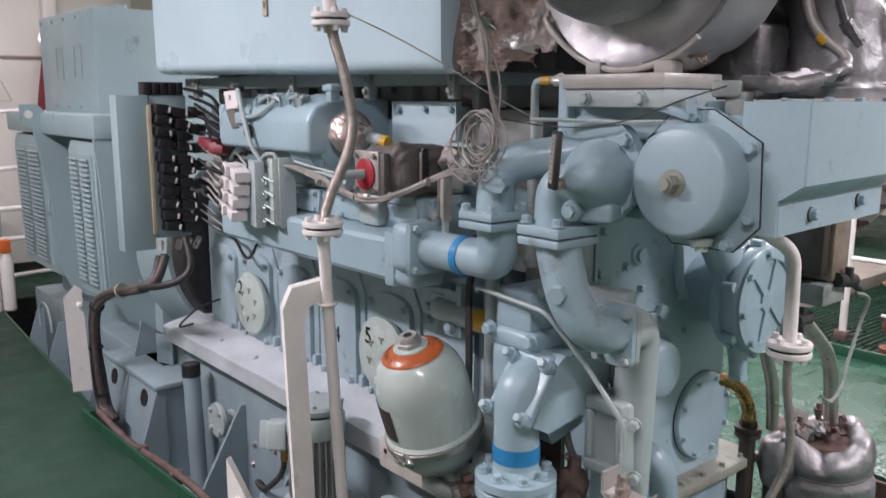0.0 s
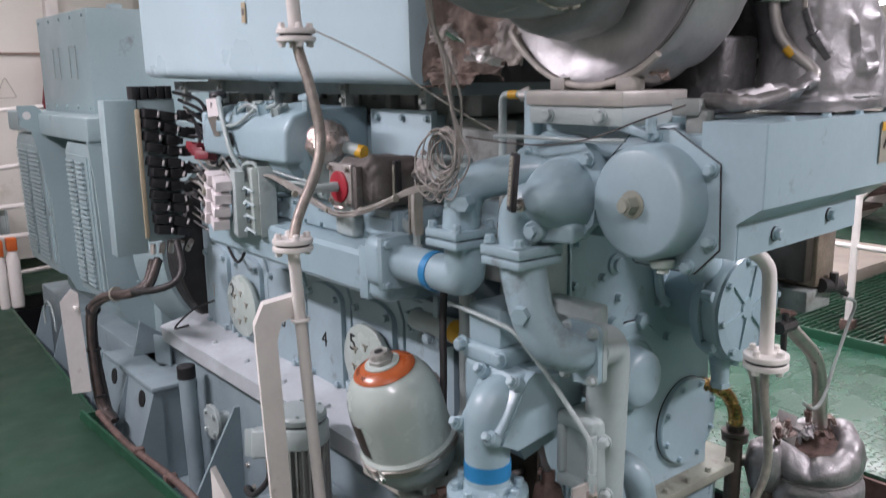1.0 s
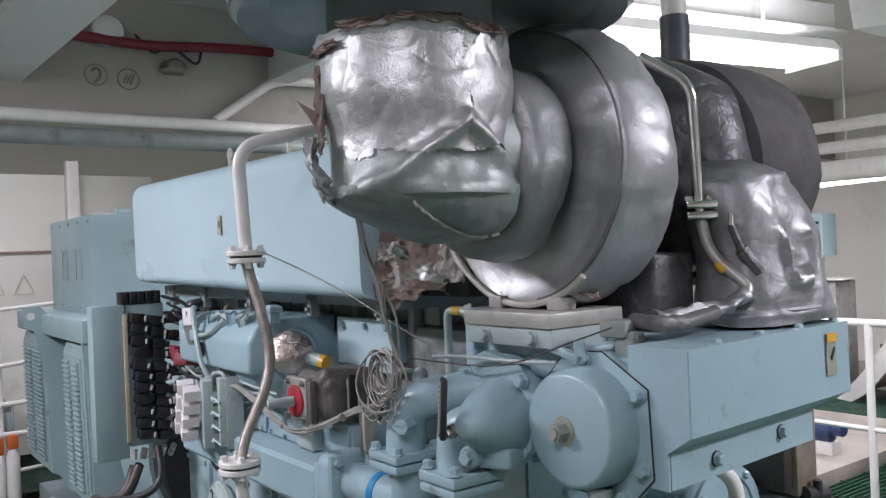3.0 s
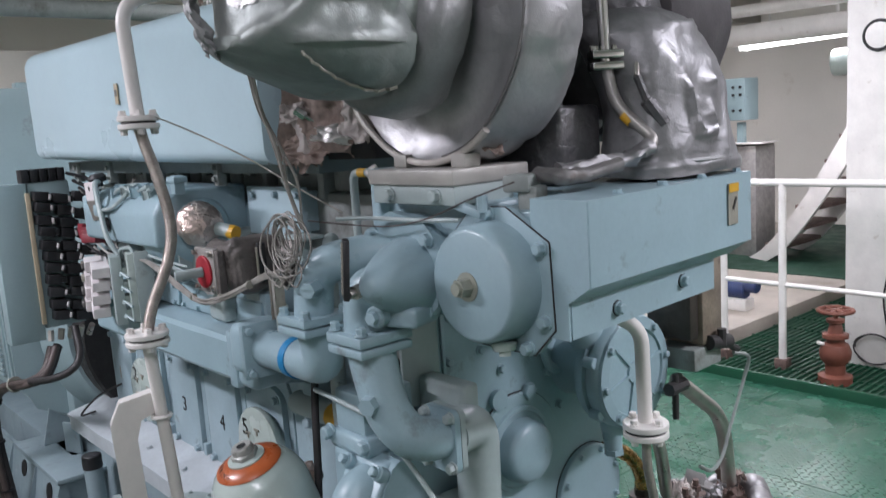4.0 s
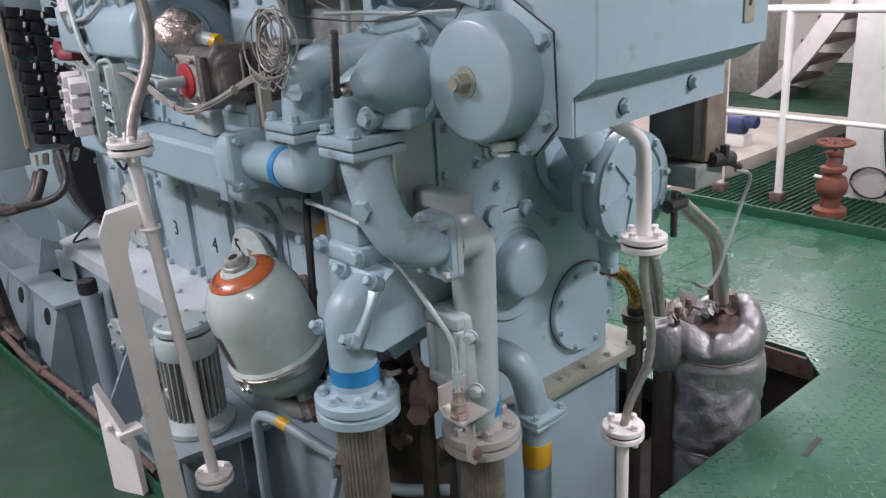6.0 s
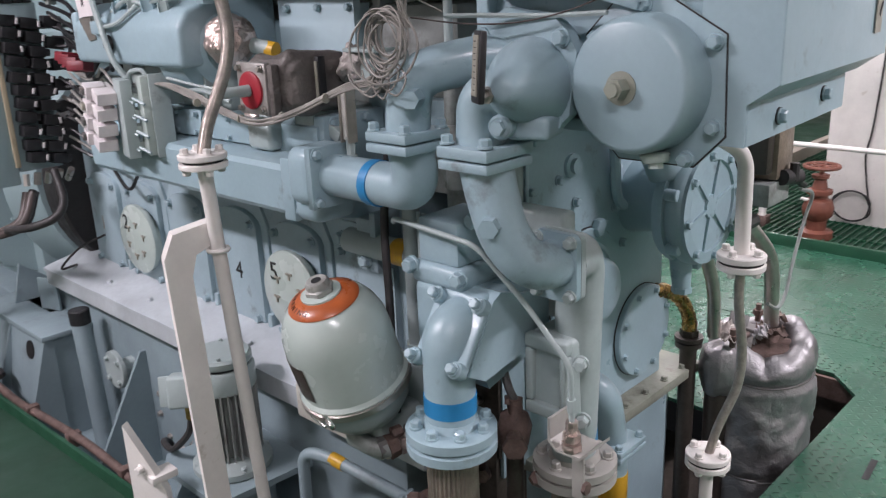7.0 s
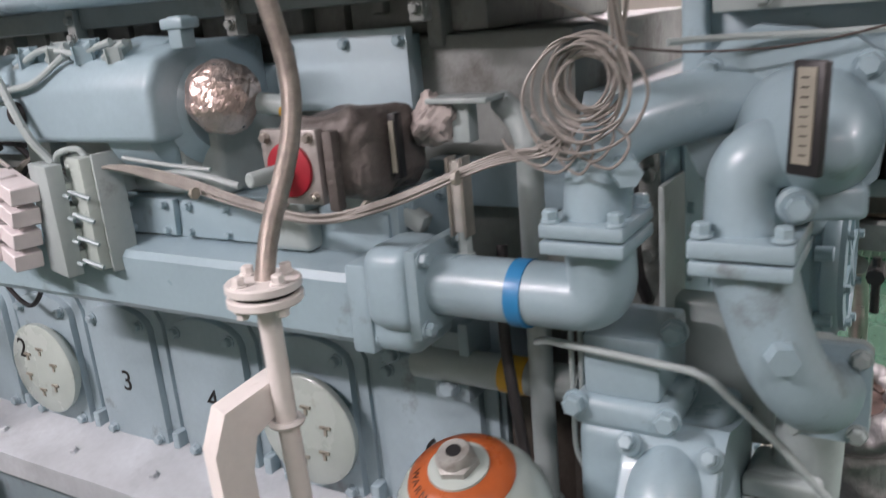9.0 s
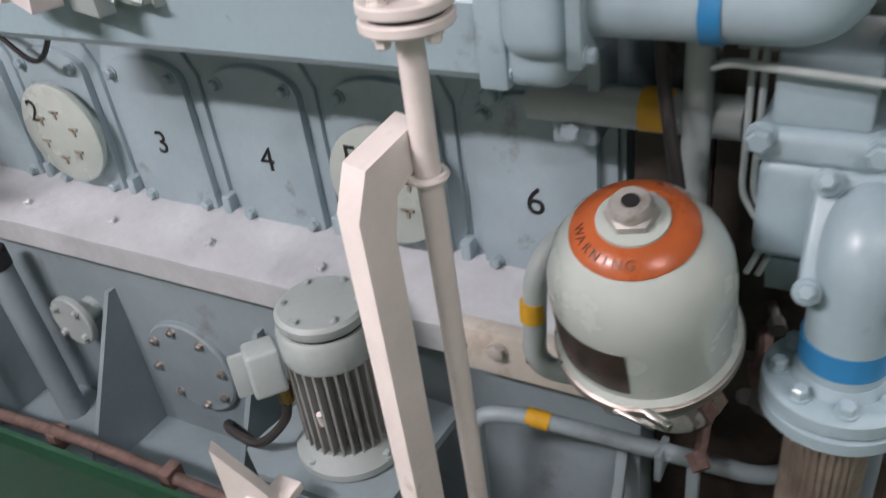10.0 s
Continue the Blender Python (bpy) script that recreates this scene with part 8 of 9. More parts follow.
    tube(bm, curve([(1.38, 1.42, 1.285), (1.42, 1.37, 1.284), (1.445, 1.25, 1.282), (1.46, 1.15, 1.285)]), 0.0045, 6)
    part("rigid_tube", bm, PAINT_GREEN, root)
    w = thing("tie_wire", (1.3, 1.8, 1.3), "thin twisted steel tie wire", "wire")
    bm = bmesh.new()
    tube(bm, curve([(1.20, 1.83, 1.515), (1.26, 1.75, 1.47), (1.33, 1.66, 1.41), (1.39, 1.56, 1.34), (1.43, 1.47, 1.29)]), 0.0018, 6)
    part("wire", bm, STEEL, w)
    bm = bmesh.new()
    tube(bm, curve([(1.345, 2.50, 1.12), (1.33, 2.47, 1.155), (1.345, 2.43, 1.16), (1.35, 2.42, 1.12), (1.34, 2.46, 1.105), (1.34, 2.5, 1.12)]), 0.006, 8)
    tube(bm, curve([(1.36, 2.40, 1.13), (1.37, 2.30, 1.115), (1.37, 2.2, 1.12), (1.38, 2.1, 1.10)]), 0.006, 8)
    tube(bm, curve([(1.36, 2.34, 1.145), (1.38, 2.25, 1.13), (1.40, 2.18, 1.12)]), 0.004, 8)
    solo("hose_loop", bm, PAINT_GREEN, "grey-green looped hose on the fuel gallery", "hose")


wires()


# ---- the free end: pumps, pot and pipes ----
def attached_pump():
    root = thing("sea_water_pump", (2.19, 1.38, 0.6), "light blue pump with a round ribbed end cover", "pump")
    X, Z = 2.151, 0.808
    bm = bmesh.new()
    lathe(bm, (X, 1.49, Z), (0.0, -1, 0), [(0.095, 0), (0.085, 0.060), (0.085, 0.095), (0.115, 0.108), (0.140, 0.118), (0.146, 0.130), (0.146, 0.146), (0.137, 0.150), (0.137, 0.160), (0.146, 0.164), (0.146, 0.184), (0.140, 0.192)], 48)
    part("casing", bm, PAINT, root)
    bm = bmesh.new()
    lathe(bm, (X, 1.298, Z), (0, -1, 0), [(0.140, 0), (0.140, 0.010), (0.112, 0.012), (0.109, 0.006), (0.03, 0.004), (0.028, 0.010), (0.01, 0.011)], 48)
    cover = part("end_cover", bm, PAINT, root, "round cover with radial ribs")
    for i in range(6):
        a = 60 * i + 15
        bm = bmesh.new()
        slab(bm, (X + 0.066 * math.cos(radians(a)), 1.291, Z + 0.066 * math.sin(radians(a))), (0.095, 0.008, 0.008), (0, -a, 0))
        part("rib", bm, PAINT, cover)
    for a in (20, 95, 160, 215, 265, 325):
        bm = bmesh.new()
        c = (X + 0.147 * math.cos(radians(a)), 1.338, Z + 0.147 * math.sin(radians(a)))
        cyl(bm, c, (c[0], 1.305, c[2]), 0.014, seg=14, edge=0.002)
        part("lug", bm, PAINT, root)
    bolts(root, ring_of((X, 1.288, Z), (0, -1, 0), 0.127, 8, 8), (0, -1, 0), 0.0085, 0.012, PAINT)
    bm = bmesh.new()
    tube(bm, rounded([(2.07, 1.365, 0.90), (2.0, 1.385, 1.03), (1.985, 1.39, 1.12)], 0.05, 6), 0.048, 20)
    part("branch", bm, PAINT, root)
    bm = bmesh.new()
    cyl(bm, (2.115, 1.345, 0.690), (2.118, 1.340, 0.600), 0.030, 0.022, 16)
    cyl(bm, (2.118, 1.340, 0.602), (2.118, 1.340, 0.588), 0.026, seg=6)
    part("drain_branch", bm, PAINT, root)
    return root


attached_pump()


def right_pipe():
    root = thing("drain_pipe", (1.95, 1.13, 0.2), "white pipe with flanges and braided hose below the air cooler", "pipe")
    bm = bmesh.new()
    tube(bm, rounded([(1.86, 1.20, 1.08), (1.90, 1.17, 1.025), (1.958, 1.130, 0.985), (1.958, 1.125, 0.755)], 0.05, 8), 0.0165, 14)
    part("upper_pipe", bm, WHITE, root)
    for c in ((1.958, 1.125, 0.755), (1.946, 1.165, 0.268)):
        for k in (-1, 1):
            bm = bmesh.new()
            lathe(bm, Vector(c) + V(0, 0, 0.010 * k), (0, 0, 1), [(0.049, -0.007), (0.051, -0.005), (0.051, 0.005), (0.049, 0.007)], 28)
            part("flange", bm, WHITE, root)
        bm = bmesh.new()
        lathe(bm, Vector(c), (0, 0, 1), [(0.046, -0.003), (0.046, 0.003)], 20)
        part("gasket", bm, RUBBER, root)
        bolts(root, ring_of(Vector(c) + V(0, 0, 0.017), (0, 0, 1), 0.037, 4, 40), (0, 0, 1), 0.008, 0.013, WHITE)
        bolts(root, ring_of(Vector(c) - V(0, 0, 0.017), (0, 0, 1), 0.037, 4, 40), (0, 0, -1), 0.008, 0.013, WHITE)
    bm = bmesh.new()
    tube(bm, curve([(1.958, 1.125, 0.745), (1.962, 1.125, 0.66), (1.985, 1.120, 0.54), (1.985, 1.125, 0.45), (1.955, 1.15, 0.35), (1.946, 1.165, 0.27)], 10), 0.0105, 14)
    part("braided_hose", bm, BRAID, root, "braided stainless-steel hose")
    bm = bmesh.new()
    cyl(bm, (1.946, 1.165, 0.26), (1.946, 1.165, -0.5), 0.015)
    part("lower_pipe", bm, WHITE, root)


right_pipe()


def lagged_pot():
    root = thing("lagged_filter_pot", (2.585, 1.31, -0.5), "filter pot in crumpled silver lagging, stained brown on top", "filter pot")
    bm = bmesh.new()
    prof = [(0.05, -0.5), (0.148, -0.49), (0.152, -0.30), (0.150, -0.10), (0.140, -0.085), (0.150, -0.07), (0.153, 0.08), (0.152, 0.20), (0.139, 0.214), (0.138, 0.224), (0.151, 0.238), (0.155, 0.262), (0.152, 0.290), (0.143, 0.315), (0.127, 0.333), (0.108, 0.338), (0.092, 0.330), (0.080, 0.312), (0.072, 0.285)]
    lathe(bm, (2.585, 1.31, 0), (0, 0, 1), prof, 96)
    bmesh.ops.subdivide_edges(bm, edges=[e for e in bm.edges if abs(e.verts[0].co.z - e.verts[1].co.z) > 0.08], cuts=7)
    crumple(bm, 0.012, 9, 3)
    crumple(bm, 0.003, 24, 5)
    C = V(2.585, 1.31, 0)
    for v in bm.verts:
        # pleats of the drawn-in top, and the gap where its edges don't meet
        d = v.co - C
        a = math.atan2(d.y, d.x) % (2 * math.pi)
        up = max(0.0, min(1.0, (v.co.z - 0.235) / 0.09))
        r = math.hypot(d.x, d.y)
        pleat = abs(math.sin(3.5 * a + 2.0 * noise.noise(V(a, 0.3, 7.0)))) ** 0.5 - 0.7
        gap = math.exp(-((a - 3.62) / (0.10 + 0.6 * up)) ** 2)
        k = 1 + up * (0.10 * pleat) - 0.10 * up * gap
        v.co.x, v.co.y = C.x + d.x * k, C.y + d.y * k
        v.co.z += up * (0.016 * pleat - 0.045 * gap + 0.022 * noise.noise(V(a * 1.3, 2.0, r * 6)))
    ridges(bm, [((2.585 + 0.15 * math.cos(a), 1.31 + 0.15 * math.sin(a), z), (2.585 + 0.15 * math.cos(a + w), 1.31 + 0.15 * math.sin(a + w), z + d)) for a, w, z, d in ((3.3, 0.45, 0.17, -0.05), (3.9, 0.5, 0.06, 0.03), (4.4, 0.5, 0.14, -0.06), (3.7, 0.4, -0.02, 0.05), (2.9, 0.5, 0.08, -0.05), (4.9, 0.4, 0.03, 0.06))], 0.011, -0.009)
    ridges(bm, [((2.585 + 0.15 * math.cos(a), 1.31 + 0.15 * math.sin(a), z), (2.585 + 0.15 * math.cos(a + w), 1.31 + 0.15 * math.sin(a + w), z + d)) for a, w, z, d in ((3.5, 0.5, 0.12, -0.03), (4.2, 0.35, 0.02, 0.06), (4.7, 0.4, 0.10, -0.03), (3.0, 0.5, 0.00, 0.04))], 0.009, 0.007)
    part("lagging", bm, POT, root, "crumpled silver lagging", 70)
    bm = bmesh.new()
    lathe(bm, (2.59, 1.31, 0), (0, 0, 1), [(0.095, 0.27), (0.092, 0.300), (0.07, 0.308), (0.045, 0.315), (0.034, 0.335), (0.022, 0.345)], 40)
    crumple(bm, 0.012, 28, 4)
    part("pot_lid", bm, RUST, root, "rusty brown lid under the lagging", 40)
    bm = bmesh.new()
    lathe(bm, (2.435, 1.375, 0), (0, 0, 1), [(0.036, 0.17), (0.050, 0.19), (0.055, 0.24), (0.056, 0.28), (0.050, 0.312), (0.035, 0.326), (0.02, 0.330)], 40)
    bmesh.ops.subdivide_edges(bm, edges=[e for e in bm.edges if abs(e.verts[0].co.z - e.verts[1].co.z) > 0.08], cuts=8)
    crumple(bm, 0.012, 16, 8)
    part("side_lagging", bm, POT, root, "crumpled silver lagging on the side branch", 70)
    bm = bmesh.new()
    cyl(bm, (2.435, 1.375, -0.5), (2.435, 1.375, 0.18), 0.034, seg=24)
    part("side_branch", bm, STAINED_SHADED_STEEL, root, "dark steel branch pipe")
    for z in (0.220, -0.085):
        bm = bmesh.new()
        tube(bm, [V(2.585 + 0.146 * math.cos(a), 1.31 + 0.146 * math.sin(a), z + 0.004 * math.sin(3 * a)) for a in [2 * math.pi * k / 36 for k in range(37)]], 0.003, 6)
        part("tie_wire", bm, OILY_GREY, root)
    for k, (c, sz, rot, am, mat) in enumerate((((2.575, 1.285, 0.335), (0.10, 0.08), (-15, 10, 20), 0.018, RUST), ((2.645, 1.315, 0.345), (0.07, 0.07), (20, 30, 70), 0.020, TORN), ((2.535, 1.30, 0.345), (0.08, 0.05), (-30, -15, 10), 0.018, POT), ((2.445, 1.35, 0.365), (0.09, 0.06), (10, -20, 40), 0.018, PINKISH))):
        bm = bmesh.new()
        rag(bm, c, sz, rot, am, 2.2 + 1.9 * k)
        part("torn_top", bm, mat, root, "torn brown-stained top", 25)
    for c, sz, rot in (((2.52, 1.36, 0.375), (0.008, 0.060, 0.045), (25, 30, 55)), ((2.545, 1.345, 0.352), (0.060, 0.045, 0.010), (15, 5, 20)), ((2.455, 1.40, 0.365), (0.010, 0.05, 0.035), (0, -15, 60))):
        bm = bmesh.new()
        slab(bm, c, sz, rot, 0.003)
        part("clamp_plate", bm, OILY_GREY, root)
    for x, y in ((2.50, 1.345), (2.655, 1.36), (2.43, 1.335)):
        bm = bmesh.new()
        cyl(bm, (x, y, 0.33), (x, y, 0.385), 0.009, seg=8)
        cyl(bm, (x, y, 0.350), (x, y, 0.366), 0.015, seg=6)
        part("fitting", bm, RUST, root)
    bm = bmesh.new()
    tube(bm, rounded([(2.33, 1.29, 0.74), (2.575, 1.30, 0.565), (2.608, 1.30, 0.35)], 0.09, 8), 0.0215, 16)
    part("bent_pipe", bm, STEEL, root, "bent bare steel pipe")
    bm = bmesh.new()
    tube(bm, rounded([(2.325, 1.38, 0.62), (2.365, 1.37, 0.52), (2.405, 1.38, 0.36)], 0.05, 6), 0.018, 14)
    part("bent_pipe", bm, STEEL, root)
    b = thing("brass_pipe", (2.385, 1.46, -0.5), "steel pipe with a brass elbow", "pipe")
    bm = bmesh.new()
    cyl(bm, (2.374, 1.44, -0.5), (2.374, 1.44, 0.36), 0.024)
    cyl(bm, (2.374, 1.44, 0.325), (2.374, 1.44, 0.340), 0.038, seg=20)
    cyl(bm, (2.374, 1.44, 0.344), (2.374, 1.44, 0.356), 0.040, seg=20)
    cyl(bm, (2.374, 1.44, 0.356), (2.374, 1.44, 0.375), 0.027, seg=6)
    part("pipe", bm, STAINED_SHADED_STEEL, b)
    bm = bmesh.new()
    tube(bm, curve([(2.374, 1.44, 0.36), (2.372, 1.442, 0.41), (2.345, 1.455, 0.47), (2.30, 1.475, 0.505), (2.25, 1.488, 0.52)], 8), 0.021, 20)
    crumple(bm, 0.004, 60, 2)
    part("elbow", bm, BRASS_CRUST, b, "crusted brass elbow", 40)


lagged_pot()


def free_end_details():
    root = thing("low_pressure_elbow", (1.83, 1.36, 0.2), "light blue pipe elbow with a square flange and yellow band", "pipe")
    bm = bmesh.new()
    tube(bm, rounded([(1.76, 1.47, 0.462), (1.79, 1.35, 0.45), (1.845, 1.36, 0.295)], 0.06, 8), 0.038, 20)
    part("elbow", bm, PAINT, root)
    bm = bmesh.new()
    bx(bm, (1.79, 1.30, 0.268), (1.905, 1.415, 0.280), 0.003)
    bx(bm, (1.79, 1.30, 0.283), (1.905, 1.415, 0.296), 0.003)
    part("flange", bm, PAINT, root)
    bolts(root, [(1.848 + a, 1.358 + c, 0.296) for a in (-0.044, 0.044) for c in (-0.044, 0.044)], (0, 0, 1), 0.008, 0.013, PAINT)
    bm = bmesh.new()
    cyl(bm, (1.848, 1.358, 0.268), (1.848, 1.358, -0.5), 0.036)
    part("pipe", bm, PAINT, root)
    bm = bmesh.new()
    cyl(bm, (1.848, 1.358, 0.205), (1.848, 1.358, 0.14), 0.0375)
    part("band", bm, YELLOW, root, "yellow band")
    d = thing("stained_filter_box", (2.345, 1.3, 0.82), "dark oil-stained steel filter box", "filter box")
    bm = bmesh.new()
    bx(bm, (2.302, 1.225, 0.86), (2.342, 1.36, 1.10), 0.008)
    part("dark_side", bm, STAINED_SHADED_STEEL, d)
    bm = bmesh.new()
    bx(bm, (2.344, 1.215, 0.84), (2.440, 1.36, 1.10), 0.01)
    part("body", bm, GREASY, d, "greasy tan steel side")
    bm = bmesh.new()
    bx(bm, (2.302, 1.215, 0.780), (2.43, 1.34, 0.838), 0.004)
    part("bracket", bm, PAINT_DIRTY, d, "pale painted bracket")
    bm = bmesh.new()
    cyl(bm, (2.36, 1.21, 0.848), (2.44, 1.20, 0.838), 0.020, seg=12)
    cyl(bm, (2.40, 1.195, 0.835), (2.40, 1.195, 0.88), 0.012, seg=8)
    part("valve_body", bm, RUBBER, d)
    bm = bmesh.new()
    cyl(bm, (2.425, 1.205, 0.838), (2.485, 1.20, 0.805), 0.010, seg=8)
    part("lever", bm, RUBBER, d)
    bm = bmesh.new()
    cyl(bm, (2.265, 1.25, 0.66), (2.265, 1.25, 0.78), 0.009, seg=8)
    cyl(bm, (2.235, 1.25, 0.745), (2.305, 1.25, 0.745), 0.018, seg=8)
    part("cock", bm, RUBBER, d)
    bm = bmesh.new()
    tube(bm, curve([(2.465, 1.20, 0.80), (2.525, 1.19, 0.775), (2.515, 1.20, 0.71), (2.43, 1.19, 0.61), (2.36, 1.175, 0.548), (2.30, 1.17, 0.53), (2.26, 1.18, 0.55)]), 0.0050, 8)
    part("copper_tube", bm, PAINT_DIRTY, d)


free_end_details()


# ---- beyond the kerb ----
def railing():
    root = thing("railing", (4.85, 2.0, -0.03), "white painted tubular steel railing", "railing")
    for y in (2.62, 2.263, 1.15, 0.1):
        bm = bmesh.new()
        cyl(bm, (4.85, y, -0.03), (4.85, y, 1.015), 0.021)
        part("post", bm, WHITE, root)
        bm = bmesh.new()
        bx(bm, (4.815, y - 0.035, -0.03), (4.885, y + 0.035, 0.03), 0.004)
        part("post_foot", bm, RUST, root)
    bm = bmesh.new()
    tube(bm, [(4.85, 3.6, 1.02), (4.85, 0.05, 1.02)], 0.021, 14)
    part("hand_rail", bm, WHITE, root)
    bm = bmesh.new()
    tube(bm, [(4.85, 3.6, 0.46), (4.85, 0.05, 0.44)], 0.014, 12)
    part("mid_rail", bm, WHITE, root)


railing()


def fire_valve():
    root = thing("hydrant_valve", (4.78, 1.94, -0.03), "red-brown painted globe valve with a handwheel", "valve")
    A = (4.78, 1.94)
    bm = bmesh.new()
    lathe(bm, (*A, -0.03), (0, 0, 1), [(0.075, 0.02), (0.078, 0.04), (0.05, 0.05), (0.05, 0.10), (0.075, 0.13), (0.08, 0.17), (0.065, 0.21), (0.045, 0.22), (0.045, 0.24), (0.065, 0.245), (0.065, 0.265), (0.04, 0.27), (0.03, 0.32), (0.045, 0.33), (0.045, 0.345), (0.012, 0.35), (0.012, 0.40)], 28)
    part("body", bm, BROWN, root)
    bm = bmesh.new()
    tube(bm, ring_of((*A, 0.36), (0, 0, 1), 0.085, 24) + ring_of((*A, 0.36), (0, 0, 1), 0.085, 24)[:2], 0.011, 8)
    for a in (0, 60, 120):
        cyl(bm, (A[0] - 0.085 * math.cos(radians(a)), A[1] - 0.085 * math.sin(radians(a)), 0.36), (A[0] + 0.085 * math.cos(radians(a)), A[1] + 0.085 * math.sin(radians(a)), 0.36), 0.007, seg=6)
    part("handwheel", bm, BROWN, root)
    bm = bmesh.new()
    lathe(bm, (*A, -0.03), (0, 0, 1), [(0.085, 0), (0.085, 0.040), (0.080, 0.043)], 24)
    part("foot", bm, BROWN, root)
    bm = bmesh.new()
    cyl(bm, (4.74, 1.98, 0.18), (4.72, 2.01, 0.19), 0.009)
    part("tag", bm, WHITE, root)


fire_valve()


def far_side():
    bm = bmesh.new()
    bx(bm, (5.12, 0.2, -0.03), (5.7, 2.04, TOP), 0.01)
    solo("wall_pillar", bm, WHITE, "wide white painted steel column", "column", kind="structure")
    bm = bmesh.new()
    pts = [V(5.105, 1.875 + (0.10 + 0.008 * math.sin(a)) * math.cos(radians(a)), 0.085 + 0.085 * math.sin(radians(a))) for a in range(0, 700, 20)]
    tube(bm, curve(pts, 2), 0.005, 6)
    tube(bm, curve([(5.11, 1.79, 0.12), (5.11, 1.815, 0.25), (5.11, 1.83, 0.38), (5.11, 1.81, 0.53), (5.11, 1.79, 0.9), (5.11, 1.77, 1.5)]), 0.005, 6)
    solo("wall_cable", bm, RUBBER, "thin black cable coiled on the white column", "cable")
    stair = thing("stair", (7.7, 3.3, 0.06), "rusty brown stair with a white curved stringer", "stair")
    bm = bmesh.new()
    pr = []
    for k in range(13):
        t = k / 12
        pr.append((3.69 - 0.88 * t ** 0.85, 0.066 + 1.19 * t ** 1.15))
    prism(bm, [V(7.39, y, z) for y, z in pr] + [V(7.39, y + 0.165, z + 0.02) for y, z in reversed(pr)], (0.04, 0, 0))
    part("stringer", bm, WHITE, stair, "white curved stringer")
    bm = bmesh.new()
    prism(bm, [V(8.06, y, z) for y, z in pr] + [V(8.06, y + 0.165, z + 0.02) for y, z in reversed(pr)], (0.04, 0, 0))
    part("stringer", bm, WHITE, stair, "white curved stringer")
    for k in range(6):
        t = (k + 0.9) / 6.5
        y, z = 3.69 - 0.88 * t ** 0.85, 0.066 + 1.19 * t ** 1.15
        bm = bmesh.new()
        bx(bm, (7.43, y - 0.02, z + 0.0), (8.06, y + 0.20, z + 0.035), 0.004)
        part("tread", bm, RUST, stair, "rusty brown tread")
    cc = thing("control_cabinet", (7.69, 3.98, 0.06), "small blue-green control cabinet on a post", "cabinet")
    bm = bmesh.new()
    bx(bm, (7.55, 3.97, 1.31), (7.80, 4.19, 1.69), 0.01)
    part("body", bm, PAINT_GEN, cc)
    bm = bmesh.new()
    bx(bm, (7.66, 4.05, 0.06), (7.72, 4.11, 1.29))
    part("post", bm, PAINT_GEN, cc)
    for z in (1.61, 1.54, 1.40):
        for y in (3.99, 4.06):
            bm = bmesh.new()
            lathe(bm, (7.55, y + 0.02, z), (-1, 0, 0), [(0.013, 0), (0.013, 0.012)], 12)
            part("push_button", bm, MARK, cc)
    lk = thing("steel_locker", (7.75, 3.87, 0.06), "grey steel locker with a bent sheet top", "locker")
    bm = bmesh.new()
    bx(bm, (7.57, 3.88, 0.06), (7.93, 4.16, 1.08), 0.01)
    part("body", bm, WORN_STEEL, lk)
    bm = bmesh.new()
    slab(bm, (7.72, 4.00, 1.10), (0.42, 0.36, 0.012), (0, 0, 8), 0.003)
    part("top_sheet", bm, WHITE, lk)
    pump = thing("blue_pump", (5.66, 3.0, 0.06), "small navy blue motor pump on the deck", "pump")
    bm = bmesh.new()
    cyl(bm, (5.66, 2.92, 0.20), (5.66, 3.10, 0.20), 0.06, edge=0.01)
    cyl(bm, (5.66, 2.84, 0.23), (5.66, 2.93, 0.23), 0.045, edge=0.01)
    part("motor", bm, NAVY, pump)
    bm = bmesh.new()
    cyl(bm, (5.66, 3.10, 0.20), (5.66, 3.14, 0.20), 0.065, edge=0.01)
    bx(bm, (5.60, 2.90, 0.06), (5.72, 3.12, 0.145), 0.01)
    part("end_cap", bm, WHITE, pump)
    # pipes and cable trays under the deckhead at the far side
    for k, (z, y) in enumerate(((2.32, 3.9), (2.16, 3.9), (1.98, 3.9))):
        bm = bmesh.new()
        tube(bm, [(6.6, 3.9, z), (6.6, -2.9, z - 0.02)], 0.045 if k != 2 else 0.08, 14)
        for hy in (2.55, -0.5):
            cyl(bm, (6.6 + 0.04 * (k - 1), hy + 0.1 * k, z), (6.6 + 0.04 * (k - 1), hy + 0.1 * k, TOP + 0.004), 0.01, seg=8)
        solo("overhead_pipe", bm, WHITE, "white painted overhead pipe", "pipe", "white pipes at the far side")
    gauge = thing("round_gauge", (5.11, 1.87, 1.68), "round white dial with a dark rim on the white column", "dial")
    bm = bmesh.new()
    lathe(bm, (5.119, 1.872, 1.765), (-1, 0, 0), [(0.070, 0), (0.070, 0.014), (0.064, 0.016)], 36)
    part("face", bm, WHITE, gauge)
    bm = bmesh.new()
    tube(bm, ring_of((5.108, 1.872, 1.765), (-1, 0, 0), 0.074, 36) + ring_of((5.108, 1.872, 1.765), (-1, 0, 0), 0.074, 36)[:2], 0.009, 8)
    part("rim", bm, RUBBER, gauge, "dark rim")
    bm = bmesh.new()
    tube(bm, [(6.9, 2.88, 1.72), (6.9, 1.9, 1.72)], 0.10, 20)
    for y in (2.2, 2.7):
        cyl(bm, (6.9, y, 1.72), (6.9, y, TOP), 0.012, seg=8)
    solo("green_pipe", bm, PAINT_BELL, "pale green lagged pipe", "pipe")


far_side()


